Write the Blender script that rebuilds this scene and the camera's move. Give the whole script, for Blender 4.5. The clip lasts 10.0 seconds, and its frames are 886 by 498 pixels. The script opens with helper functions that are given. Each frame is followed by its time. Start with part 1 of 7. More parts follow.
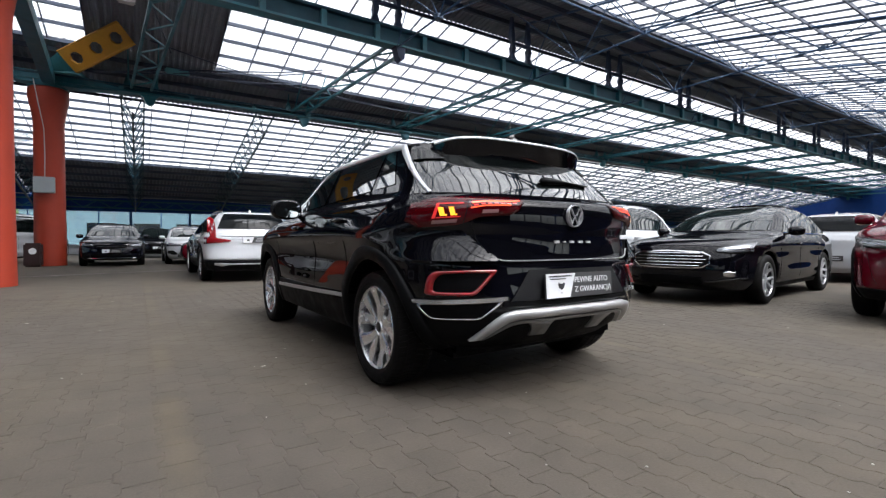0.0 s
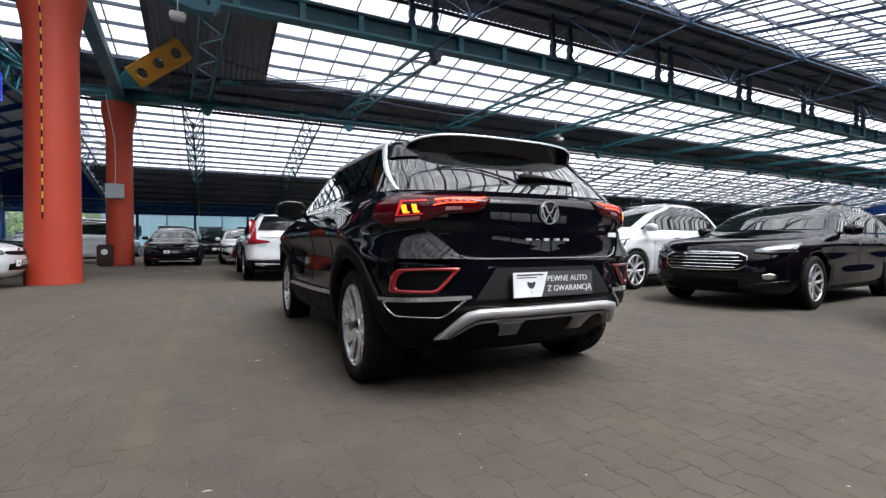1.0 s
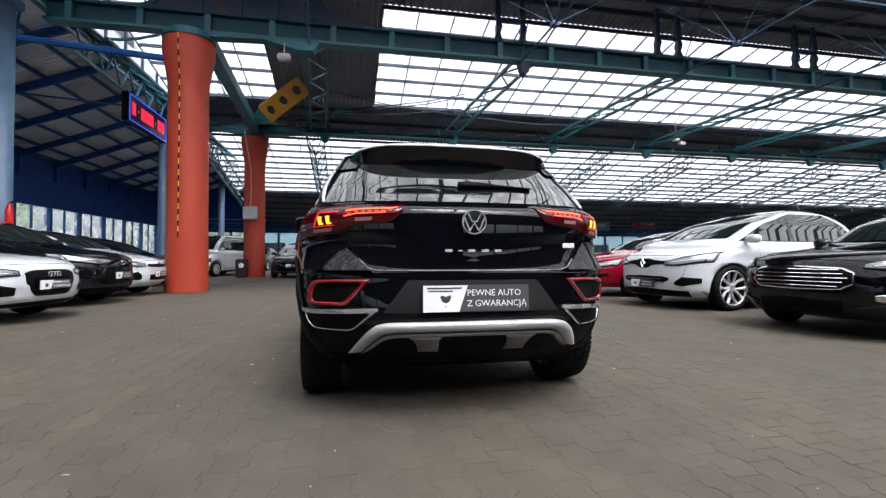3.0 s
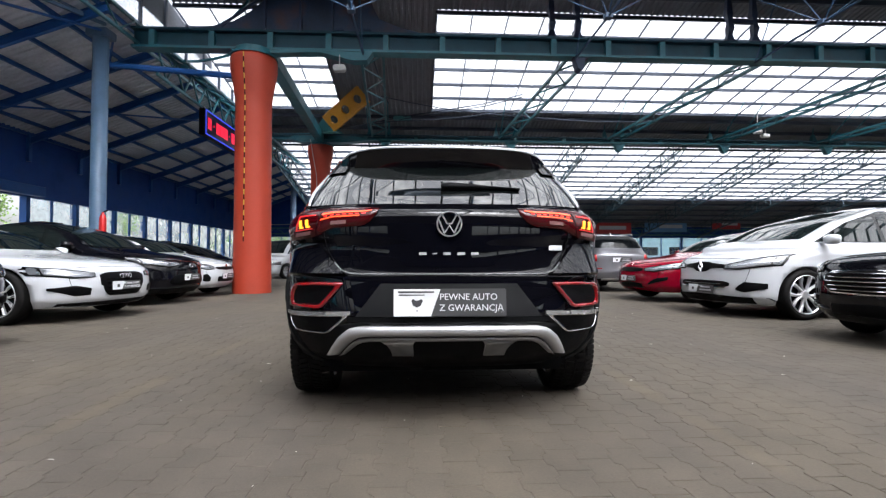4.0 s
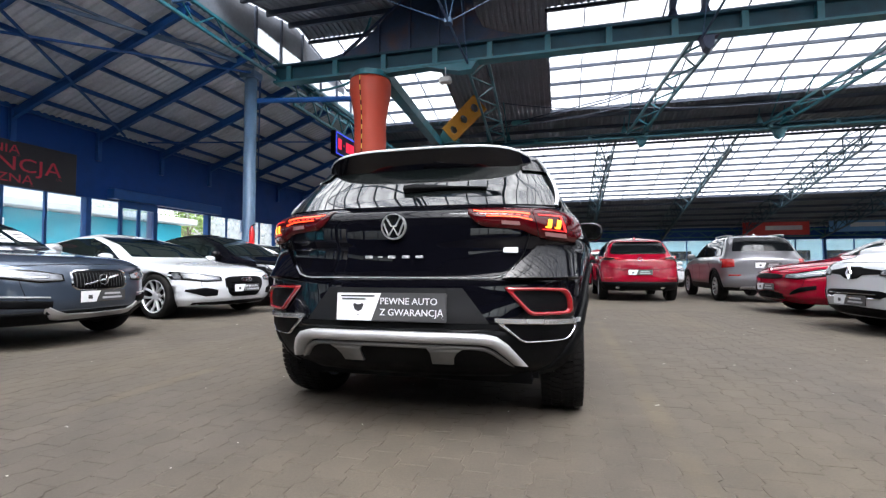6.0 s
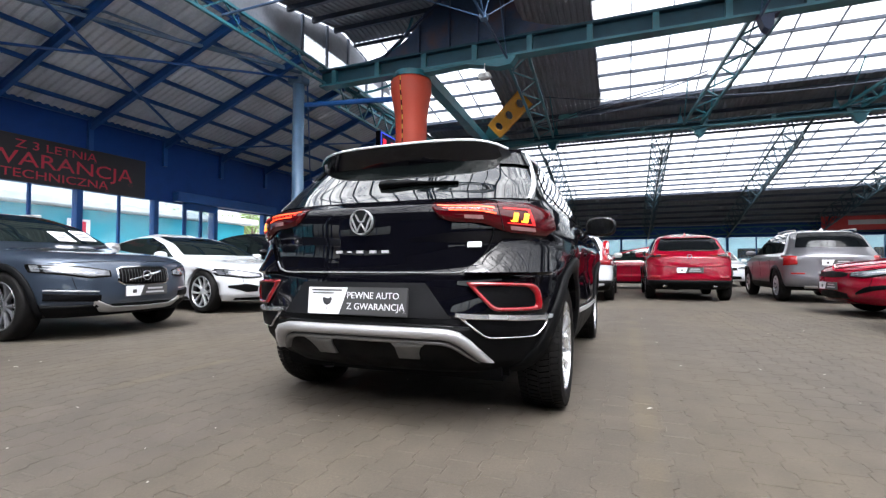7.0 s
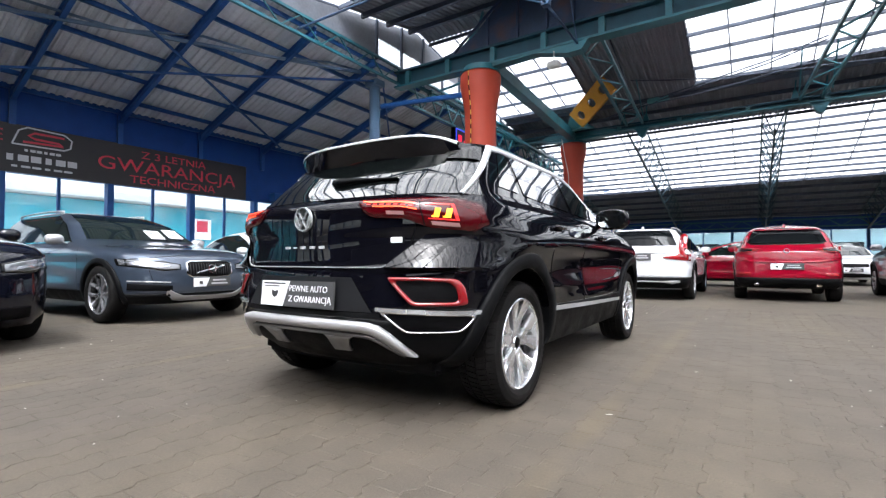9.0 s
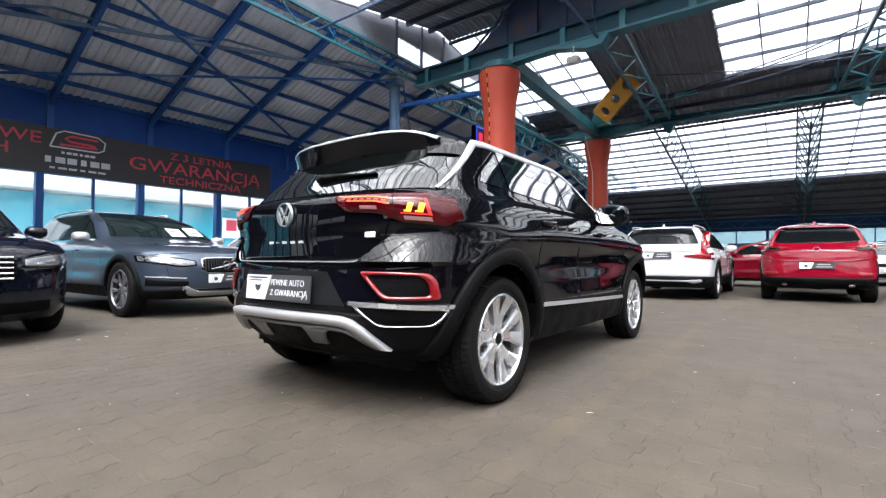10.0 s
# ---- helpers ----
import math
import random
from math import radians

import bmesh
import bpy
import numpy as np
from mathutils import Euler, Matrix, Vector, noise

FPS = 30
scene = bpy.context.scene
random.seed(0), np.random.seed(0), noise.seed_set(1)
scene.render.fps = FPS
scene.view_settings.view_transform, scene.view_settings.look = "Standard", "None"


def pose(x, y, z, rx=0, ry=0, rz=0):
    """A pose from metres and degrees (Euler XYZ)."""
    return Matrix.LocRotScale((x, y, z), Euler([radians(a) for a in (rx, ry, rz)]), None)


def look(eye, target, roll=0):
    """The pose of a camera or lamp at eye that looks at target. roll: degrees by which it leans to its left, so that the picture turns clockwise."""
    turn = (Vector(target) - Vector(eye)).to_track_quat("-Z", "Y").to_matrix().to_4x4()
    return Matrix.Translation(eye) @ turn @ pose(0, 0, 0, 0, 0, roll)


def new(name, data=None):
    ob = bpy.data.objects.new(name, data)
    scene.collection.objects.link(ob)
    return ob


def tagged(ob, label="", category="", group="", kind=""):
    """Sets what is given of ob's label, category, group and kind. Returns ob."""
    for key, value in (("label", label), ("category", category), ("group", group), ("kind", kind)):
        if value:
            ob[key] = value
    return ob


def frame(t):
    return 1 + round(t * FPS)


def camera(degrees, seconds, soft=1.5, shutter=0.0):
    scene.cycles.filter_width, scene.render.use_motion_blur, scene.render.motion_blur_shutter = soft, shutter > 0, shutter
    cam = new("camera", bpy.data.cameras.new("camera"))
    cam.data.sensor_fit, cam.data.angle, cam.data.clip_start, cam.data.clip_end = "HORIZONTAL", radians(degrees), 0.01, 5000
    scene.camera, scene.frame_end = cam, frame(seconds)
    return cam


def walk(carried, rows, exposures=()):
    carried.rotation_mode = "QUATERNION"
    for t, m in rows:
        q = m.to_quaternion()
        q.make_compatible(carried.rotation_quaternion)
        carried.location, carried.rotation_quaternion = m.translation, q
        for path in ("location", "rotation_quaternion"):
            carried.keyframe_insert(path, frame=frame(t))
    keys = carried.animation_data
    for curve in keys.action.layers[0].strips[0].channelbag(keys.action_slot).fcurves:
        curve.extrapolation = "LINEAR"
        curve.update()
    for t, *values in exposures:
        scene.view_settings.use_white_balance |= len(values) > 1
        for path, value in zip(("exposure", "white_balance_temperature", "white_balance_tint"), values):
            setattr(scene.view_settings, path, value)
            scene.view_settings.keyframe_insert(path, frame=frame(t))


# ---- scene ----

# ---------------- camera ----------------
cam = camera(87.0, 10.0, soft=1.3)
ROWS = [
    (0.0, -2.022, -2.520, 0.846, -33.08, -0.99, -0.08),
    (0.5, -1.826, -2.635, 0.821, -29.80, -0.95, 0.01),
    (1.0, -1.627, -2.725, 0.824, -26.67, -0.75, -0.04),
    (1.5, -1.401, -2.822, 0.820, -23.64, -0.33, 0.00),
    (2.0, -1.124, -2.895, 0.799, -19.79, 0.09, 0.04),
    (3.5, -0.375, -3.001, 0.808, -7.11, 1.40, -0.06),
    (4.0, -0.145, -2.993, 0.806, -2.91, 1.48, -0.02),
    (4.5, 0.090, -2.962, 0.823, 1.36, 1.67, 0.03),
    (5.0, 0.327, -2.923, 0.807, 6.44, 2.07, 0.06),
    (5.5, 0.554, -2.877, 0.800, 10.61, 2.21, 0.05),
    (7.0, 1.173, -2.685, 0.775, 21.29, 2.07, 0.03),
    (7.5, 1.357, -2.621, 0.776, 24.33, 1.71, -0.00),
    (8.0, 1.565, -2.546, 0.776, 28.12, 1.68, 0.04),
    (8.5, 1.739, -2.432, 0.762, 30.87, 1.58, 0.01),
    (9.0, 1.891, -2.338, 0.777, 33.31, 1.44, -0.10),
    (9.5, 2.016, -2.252, 0.763, 35.07, 1.38, -0.17),
    (10.0, 2.094, -2.194, 0.757, 36.65, 1.31, -0.27),
]
walk(cam, [(t, pose(x, y, z, 90 + pitch, roll, yaw)) for t, x, y, z, yaw, pitch, roll in ROWS],
     exposures=[(0, 1.58, 6300, 11), (2, 1.58, 6300, 11), (4.5, 1.88, 6300, 11), (7, 2.16, 6300, 11), (10, 2.28, 6300, 11)])

# ---------------- daylight ----------------
world = bpy.data.worlds.new("overcast_sky")
scene.world = world
world.use_nodes = True
wn, wl = world.node_tree.nodes, world.node_tree.links
sky = wn.new("ShaderNodeTexSky")
sky.sky_type, sky.sun_disc = "NISHITA", False
sky.sun_elevation, sky.sun_rotation = radians(52), radians(150)
sky.air_density, sky.dust_density, sky.ozone_density = 1.0, 6.0, 1.0
hsv = wn.new("ShaderNodeHueSaturation")
hsv.inputs["Saturation"].default_value = 0.25
wl.new(sky.outputs[0], hsv.inputs["Color"])
wl.new(hsv.outputs[0], wn["Background"].inputs["Color"])
wn["Background"].inputs["Strength"].default_value = 0.15
sun = new("sun", bpy.data.lights.new("sun", "SUN"))
sun.data.energy, sun.data.angle, sun.data.color = 1.5, radians(25), (0.96, 0.985, 1.0)
sun.matrix_world = look((3, -8, 20), (0, 0, 0))

# ---------------- materials ----------------
def principled(name, colour, rough=0.5, metal=0.0, coat=0.0, spec=0.5):
    m = bpy.data.materials.new(name)
    m.use_nodes = True
    b = m.node_tree.nodes["Principled BSDF"]
    b.inputs["Base Color"].default_value = (*colour, 1)
    b.inputs["Roughness"].default_value = rough
    b.inputs["Metallic"].default_value = metal
    b.inputs["Coat Weight"].default_value = coat
    b.inputs["Coat Roughness"].default_value = 0.02
    b.inputs["Specular IOR Level"].default_value = spec
    return m


def worn(name, colour, rough=0.5, metal=0.0, vary=0.25, scale=3.0, grain=40.0, bump=0.1, dirt=None, dirt_amount=0.0, stretch=(1, 1, 1), coat=0.0, spec=0.5):
    """A surface whose colour and gloss vary at two scales, with fine relief."""
    m = principled(name, colour, rough, metal, coat, spec)
    n, l = m.node_tree.nodes, m.node_tree.links
    b = n["Principled BSDF"]
    tc, mp = n.new("ShaderNodeTexCoord"), n.new("ShaderNodeMapping")
    mp.inputs["Scale"].default_value = stretch
    l.new(tc.outputs["Object"], mp.inputs["Vector"])
    big, fine = n.new("ShaderNodeTexNoise"), n.new("ShaderNodeTexNoise")
    big.inputs["Scale"].default_value, big.inputs["Detail"].default_value = scale, 6
    fine.inputs["Scale"].default_value, fine.inputs["Detail"].default_value = grain, 4
    l.new(mp.outputs[0], big.inputs["Vector"])
    l.new(mp.outputs[0], fine.inputs["Vector"])
    add = n.new("ShaderNodeMath")
    add.operation = "MULTIPLY_ADD"
    add.inputs[1].default_value = 0.4
    l.new(fine.outputs["Fac"], add.inputs[0])
    l.new(big.outputs["Fac"], add.inputs[2])
    ramp = n.new("ShaderNodeMapRange")
    ramp.inputs["From Min"].default_value, ramp.inputs["From Max"].default_value = 0.4, 1.0
    ramp.inputs["To Min"].default_value, ramp.inputs["To Max"].default_value = 1 - vary, 1 + vary
    l.new(add.outputs[0], ramp.inputs["Value"])
    mul = n.new("ShaderNodeVectorMath")
    mul.operation = "SCALE"
    mul.inputs[0].default_value = colour
    l.new(ramp.outputs[0], mul.inputs["Scale"])
    out = mul.outputs[0]
    if dirt:
        mix = n.new("ShaderNodeMix")
        mix.data_type = "RGBA"
        mix.inputs["B"].default_value = (*dirt, 1)
        step = n.new("ShaderNodeMapRange")
        step.inputs["From Min"].default_value, step.inputs["From Max"].default_value = 0.5, 0.75
        step.inputs["To Max"].default_value = dirt_amount
        l.new(big.outputs["Fac"], step.inputs["Value"])
        l.new(step.outputs[0], mix.inputs["Factor"])
        l.new(out, mix.inputs["A"])
        out = mix.outputs["Result"]
    l.new(out, b.inputs["Base Color"])
    rr = n.new("ShaderNodeMapRange")
    rr.inputs["From Min"].default_value, rr.inputs["From Max"].default_value = 0.3, 0.8
    rr.inputs["To Min"].default_value, rr.inputs["To Max"].default_value = max(rough - 0.12, 0.02), min(rough + 0.12, 1)
    l.new(big.outputs["Fac"], rr.inputs["Value"])
    l.new(rr.outputs[0], b.inputs["Roughness"])
    if bump:
        bp = n.new("ShaderNodeBump")
        bp.inputs["Strength"].default_value, bp.inputs["Distance"].default_value = bump, 0.01
        l.new(add.outputs[0], bp.inputs["Height"])
        l.new(bp.outputs[0], b.inputs["Normal"])
    return m


def car_paint(name, colour, flake=0.0, metal=0.0, rough=0.28):
    """Clear-coated paint with fine flake and a thin film of dust."""
    m = principled(name, colour, rough, metal, 1.0, 0.0 if metal < 0.1 else 0.5)
    n, l = m.node_tree.nodes, m.node_tree.links
    b = n["Principled BSDF"]
    tc, no = n.new("ShaderNodeTexCoord"), n.new("ShaderNodeTexNoise")
    no.inputs["Scale"].default_value, no.inputs["Detail"].default_value = 5, 8
    l.new(tc.outputs["Object"], no.inputs["Vector"])
    mr = n.new("ShaderNodeMapRange")
    mr.inputs["From Min"].default_value, mr.inputs["From Max"].default_value = 0.35, 0.8
    mr.inputs["To Min"].default_value, mr.inputs["To Max"].default_value = 0.004, 0.03
    l.new(no.outputs["Fac"], mr.inputs["Value"])
    l.new(mr.outputs[0], b.inputs["Coat Roughness"])
    if flake:
        vo = n.new("ShaderNodeTexVoronoi")
        vo.inputs["Scale"].default_value = 900
        l.new(tc.outputs["Object"], vo.inputs["Vector"])
        fr = n.new("ShaderNodeMapRange")
        fr.inputs["To Min"].default_value, fr.inputs["To Max"].default_value = 1 - flake, 1 + flake
        l.new(vo.outputs["Color"], fr.inputs["Value"])
        sc = n.new("ShaderNodeVectorMath")
        sc.operation = "SCALE"
        sc.inputs[0].default_value = colour
        l.new(fr.outputs[0], sc.inputs["Scale"])
        l.new(sc.outputs[0], b.inputs["Base Color"])
    return m


def glowing(name, colour, strength):
    m = principled(name, colour, 0.3)
    b = m.node_tree.nodes["Principled BSDF"]
    b.inputs["Emission Color"].default_value = (*colour, 1)
    b.inputs["Emission Strength"].default_value = strength
    return m


def clear_glass(name, tint, milk=0.0):
    """A thin pane: clear, with a gloss and a little grey film."""
    m = bpy.data.materials.new(name)
    m.use_nodes = True
    n, l = m.node_tree.nodes, m.node_tree.links
    n.remove(n["Principled BSDF"])
    tr, gl, di, mx, m2 = (n.new("ShaderNode" + k) for k in ("BsdfTransparent", "BsdfGlossy", "BsdfTranslucent", "MixShader", "MixShader"))
    tr.inputs["Color"].default_value = (*tint, 1)
    gl.inputs["Roughness"].default_value = 0.03
    di.inputs["Color"].default_value = (0.8, 0.8, 0.78, 1)
    tc, no, mr = n.new("ShaderNodeTexCoord"), n.new("ShaderNodeTexNoise"), n.new("ShaderNodeMapRange")
    no.inputs["Scale"].default_value, no.inputs["Detail"].default_value = 1.6, 6
    l.new(tc.outputs["Object"], no.inputs["Vector"])
    l.new(no.outputs["Fac"], mr.inputs["Value"])
    mr.inputs["From Min"].default_value, mr.inputs["From Max"].default_value = 0.3, 0.75
    mr.inputs["To Max"].default_value = milk
    l.new(mr.outputs[0], m2.inputs["Fac"])
    l.new(tr.outputs[0], m2.inputs[1])
    l.new(di.outputs[0], m2.inputs[2])
    mx.inputs["Fac"].default_value = 0.07
    l.new(m2.outputs[0], mx.inputs[1])
    l.new(gl.outputs[0], mx.inputs[2])
    l.new(mx.outputs[0], n["Material Output"].inputs["Surface"])
    return m


M_TEAL = worn("teal_steel_paint", (0.009, 0.112, 0.15), 0.5, vary=0.35, scale=2, bump=0.1, dirt=(0.03, 0.05, 0.05), dirt_amount=0.6)
# Same teal paint darkened: shade on the girder's web and top flange painted in.
M_SHADETEAL = worn("shaded_teal_steel_paint", (0.006, 0.045, 0.07), 0.55, vary=0.4, scale=2, bump=0.1, dirt=(0.01, 0.02, 0.03), dirt_amount=0.7, spec=0.3)
M_NAVY = worn("blue_steel_paint", (0.01, 0.07, 0.25), 0.5, vary=0.3, scale=2, bump=0.08, dirt=(0.008, 0.032, 0.1), dirt_amount=0.5, spec=0.3)
M_ORANGE = worn("orange_column_paint", (0.34, 0.033, 0.0115), 0.6, vary=0.14, scale=1.2, grain=25, bump=0.15, dirt=(0.22, 0.028, 0.012), dirt_amount=0.5)
M_YELLOW = worn("yellow_bracket_paint", (0.55, 0.25, 0.02), 0.5, vary=0.2, dirt=(0.2, 0.1, 0.02), dirt_amount=0.4)
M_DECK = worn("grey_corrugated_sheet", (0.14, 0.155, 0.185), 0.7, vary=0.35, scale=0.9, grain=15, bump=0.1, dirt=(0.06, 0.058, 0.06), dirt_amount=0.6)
M_LEAN = worn("beige_corrugated_sheet", (0.6, 0.61, 0.65), 0.75, vary=0.25, scale=0.7, grain=14, bump=0.1, dirt=(0.34, 0.335, 0.35), dirt_amount=0.5)
M_TRUSS = worn("dark_teal_lattice_paint", (0.012, 0.05, 0.075), 0.55, vary=0.35, dirt=(0.03, 0.03, 0.035), dirt_amount=0.5)
M_BAR = worn("dark_glazing_bar", (0.028, 0.04, 0.066), 0.6, vary=0.3)
def paving(name, colour, sand, joint=0.0):
    """Concrete paving: drifts of sand along the lanes, fine grain, each stone a little different."""
    m = principled(name, colour, 0.85)
    n, l = m.node_tree.nodes, m.node_tree.links
    b = n["Principled BSDF"]
    ge = n.new("ShaderNodeNewGeometry")

    def noise(scale, detail, stretch=(1, 1, 1)):
        mp, no = n.new("ShaderNodeMapping"), n.new("ShaderNodeTexNoise")
        mp.inputs["Scale"].default_value = stretch
        no.inputs["Scale"].default_value, no.inputs["Detail"].default_value = scale, detail
        l.new(ge.outputs["Position"], mp.inputs["Vector"])
        l.new(mp.outputs[0], no.inputs["Vector"])
        return no.outputs["Fac"]

    def ramp(src, a, b0, lo, hi):
        r = n.new("ShaderNodeMapRange")
        for k, v in (("From Min", a), ("From Max", b0), ("To Min", lo), ("To Max", hi)):
            r.inputs[k].default_value = v
        l.new(src, r.inputs["Value"])
        return r.outputs[0]

    def op(kind, a, b0):
        q = n.new("ShaderNodeMath")
        q.operation = kind
        l.new(a, q.inputs[0])
        l.new(b0, q.inputs[1])
        return q.outputs[0]
    mix = n.new("ShaderNodeMix")
    mix.data_type = "RGBA"
    mix.inputs["A"].default_value, mix.inputs["B"].default_value = (*colour, 1), (*sand, 1)
    drift = ramp(noise(0.9, 7, (1, 0.35, 1)), 0.42, 0.68, 0.0, 0.9)
    sep = n.new("ShaderNodeSeparateXYZ")
    l.new(ge.outputs["Position"], sep.inputs[0])
    for lane in (1.26, -1.9):
        # a streak of sand swept along the lane
        off, mag = n.new("ShaderNodeMath"), n.new("ShaderNodeMath")
        off.operation, mag.operation = "SUBTRACT", "ABSOLUTE"
        off.inputs[1].default_value = lane
        l.new(sep.outputs["X"], off.inputs[0])
        l.new(off.outputs[0], mag.inputs[0])
        streak = op("MULTIPLY", ramp(mag.outputs[0], 0.02, 0.11, 1.6, 0.0), ramp(noise(1.3, 5), 0.35, 0.6, 0.0, 1.0))
        drift = op("MAXIMUM", drift, streak)
    mix.clamp_factor = False
    l.new(drift, mix.inputs["Factor"])
    oi = n.new("ShaderNodeObjectInfo")
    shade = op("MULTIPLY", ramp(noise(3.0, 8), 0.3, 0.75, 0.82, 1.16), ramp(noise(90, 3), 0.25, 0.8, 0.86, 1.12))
    stone = op("MULTIPLY", ramp(oi.outputs["Random"], 0, 1, 0.96, 1.04), ramp(ge.outputs["Random Per Island"], 0, 1, 0.95, 1.05))
    spots = ramp(noise(22, 2), 0.66, 0.74, 1.0, 0.78)
    sc = n.new("ShaderNodeVectorMath")
    sc.operation = "SCALE"
    l.new(mix.outputs["Result"], sc.inputs[0])
    l.new(op("MULTIPLY", op("MULTIPLY", shade, stone), spots), sc.inputs["Scale"])
    l.new(sc.outputs[0], b.inputs["Base Color"])
    bp = n.new("ShaderNodeBump")
    bp.inputs["Strength"].default_value, bp.inputs["Distance"].default_value = 0.35, 0.004
    l.new(noise(120, 4), bp.inputs["Height"])
    l.new(bp.outputs[0], b.inputs["Normal"])
    return m


M_FLOOR = paving("sanded_ground", (0.067, 0.055, 0.042), (0.076, 0.0605, 0.042))
M_PAVER = paving("concrete_paver", (0.065, 0.0535, 0.0415), (0.077, 0.062, 0.0435))
M_SKYPANE = clear_glass("dusty_roof_glazing", (0.95, 0.96, 0.98), 0.8)
M_PANE = clear_glass("window_glass", (0.9, 0.95, 0.97), 0.1)
# Milky film stands in for the washed-out glare of these panes.
M_PANEGLARE = clear_glass("glare_hazed_window_glass", (0.92, 0.96, 0.98), 0.75)
M_BLACK = worn("black_plastic", (0.002, 0.002, 0.0025), 0.55, vary=0.3, scale=8, grain=120, bump=0.1, spec=0.08)
M_TINT = principled("tinted_car_glass", (0.005, 0.006, 0.007), 0.03, 0.0, 0.0, 0.12)
M_CARGLASS = principled("parked_car_glass", (0.007, 0.011, 0.011), 0.02, 0.0, 0.0, 0.7)
M_GLASS = principled("dark_car_glass", (0.003, 0.004, 0.004), 0.01, 0.0, 0.9, 1.0)
M_RUBBER = worn("tyre_rubber", (0.006, 0.0056, 0.0056), 0.7, vary=0.35, scale=12, grain=90, bump=0.2, dirt=(0.014, 0.0125, 0.011), dirt_amount=0.3, spec=0.12)
M_RIM = worn("silver_alloy", (0.55, 0.555, 0.57), 0.36, 0.7, vary=0.1, scale=6, bump=0.02)
M_RIMBRIGHT = worn("bright_silver_alloy", (0.78, 0.79, 0.81), 0.25, 0.85, vary=0.06, scale=6, bump=0.02)
M_CHROME = principled("chrome", (0.8, 0.8, 0.82), 0.08, 1.0)
M_SATIN = worn("satin_silver_trim", (0.42, 0.42, 0.43), 0.42, 0.5, vary=0.08, scale=6, bump=0.02)
M_LAMP = principled("clear_lamp_lens", (0.35, 0.37, 0.4), 0.08, 0.6, 1.0)
M_RED = principled("red_lamp_lens", (0.2, 0.003, 0.006), 0.1, 0.0, 1.0)
M_BOARD = worn("grey_plate_board", (0.045, 0.045, 0.047), 0.5, vary=0.15)
M_WHITE = worn("white_print", (0.72, 0.73, 0.75), 0.5, vary=0.05)

# ---------------- mesh helpers ----------------
def part(name, bm, material, parent=None, label="", smooth=False):
    me = bpy.data.meshes.new(name)
    bm.normal_update()
    bm.to_mesh(me)
    bm.free()
    for m in material if isinstance(material, (list, tuple)) else [material]:
        me.materials.append(m)
    if smooth:
        for p in me.polygons:
            p.use_smooth = True
    ob = new(name, me)
    ob.parent = parent
    if label:
        ob["label"] = label
    return ob


def thing(name, label, category, group="", m=None, kind=""):
    ob = new(name)
    ob.empty_display_size = 0.2
    if m:
        ob.matrix_world = m
    return tagged(ob, label, category, group, kind)


def box(bm, c, s, m=None):
    g = bmesh.ops.create_cube(bm, size=1, matrix=(m or Matrix()) @ Matrix.Translation(c) @ Matrix.Diagonal((*s, 1)))
    return g["verts"]


def rounded_box(c, s, r=0.01, seg=2):
    bm = bmesh.new()
    box(bm, c, s)
    bmesh.ops.bevel(bm, geom=bm.edges[:], offset=r, segments=seg, affect="EDGES")
    return bm


def beam(bm, p, q, w, h):
    """A box section w wide and h high from p to q."""
    p, q = Vector(p), Vector(q)
    d = q - p
    up = Vector((0, 0, 1)) if abs(d.normalized().z) < 0.95 else Vector((0, 1, 0))
    x = d.cross(up).normalized()
    z = x.cross(d).normalized()
    v = [bm.verts.new(o + x * (a * w / 2) + z * (b * h / 2)) for o in (p, q) for a, b in ((-1, -1), (1, -1), (1, 1), (-1, 1))]
    for f in ((3, 2, 1, 0), (4, 5, 6, 7), (0, 1, 5, 4), (1, 2, 6, 5), (2, 3, 7, 6), (3, 0, 4, 7)):
        bm.faces.new([v[i] for i in f])


def ring_loft(bm, rings, close=True, caps=True):
    vs = [[bm.verts.new(p) for p in r] for r in rings]
    n = len(rings[0])
    for a, b in zip(vs, vs[1:]):
        for i in range(n if close else n - 1):
            j = (i + 1) % n
            bm.faces.new((a[i], a[j], b[j], b[i]))
    if caps:
        bm.faces.new(vs[0][::-1])
        bm.faces.new(vs[-1])
    return vs


def tube(bm, p, q, r, n=8):
    p, q = Vector(p), Vector(q)
    d = (q - p).normalized()
    x = d.orthogonal().normalized()
    y = d.cross(x)
    ring_loft(bm, [[o + r * (math.cos(a) * x + math.sin(a) * y) for a in (2 * math.pi * i / n for i in range(n))] for o in (p, q)])


def run(bm, pts, w, h):
    """One unbroken strip of box section through points."""
    pts = [Vector(p) for p in pts]
    rings = []
    for i, p in enumerate(pts):
        d = (pts[min(i + 1, len(pts) - 1)] - pts[max(i - 1, 0)]).normalized()
        up = Vector((0, 0, 1)) if abs(d.z) < 0.85 else Vector((0, 1, 0))
        x = d.cross(up).normalized()
        z = x.cross(d).normalized()
        rings.append([p + x * (a * w / 2) + z * (b * h / 2) for a, b in ((-1, -1), (1, -1), (1, 1), (-1, 1))])
    ring_loft(bm, rings)


def pipe(bm, pts, r, n=6):
    """One unbroken round cable through points."""
    pts = [Vector(p) for p in pts]
    rings = []
    for i, p in enumerate(pts):
        d = (pts[min(i + 1, len(pts) - 1)] - pts[max(i - 1, 0)]).normalized()
        up = Vector((0, 1, 0)) if abs(d.y) < 0.85 else Vector((1, 0, 0))
        x = d.cross(up).normalized()
        y = d.cross(x)
        rings.append([p + r * (math.cos(a) * x + math.sin(a) * y) for a in (2 * math.pi * k / n for k in range(n))])
    ring_loft(bm, rings)


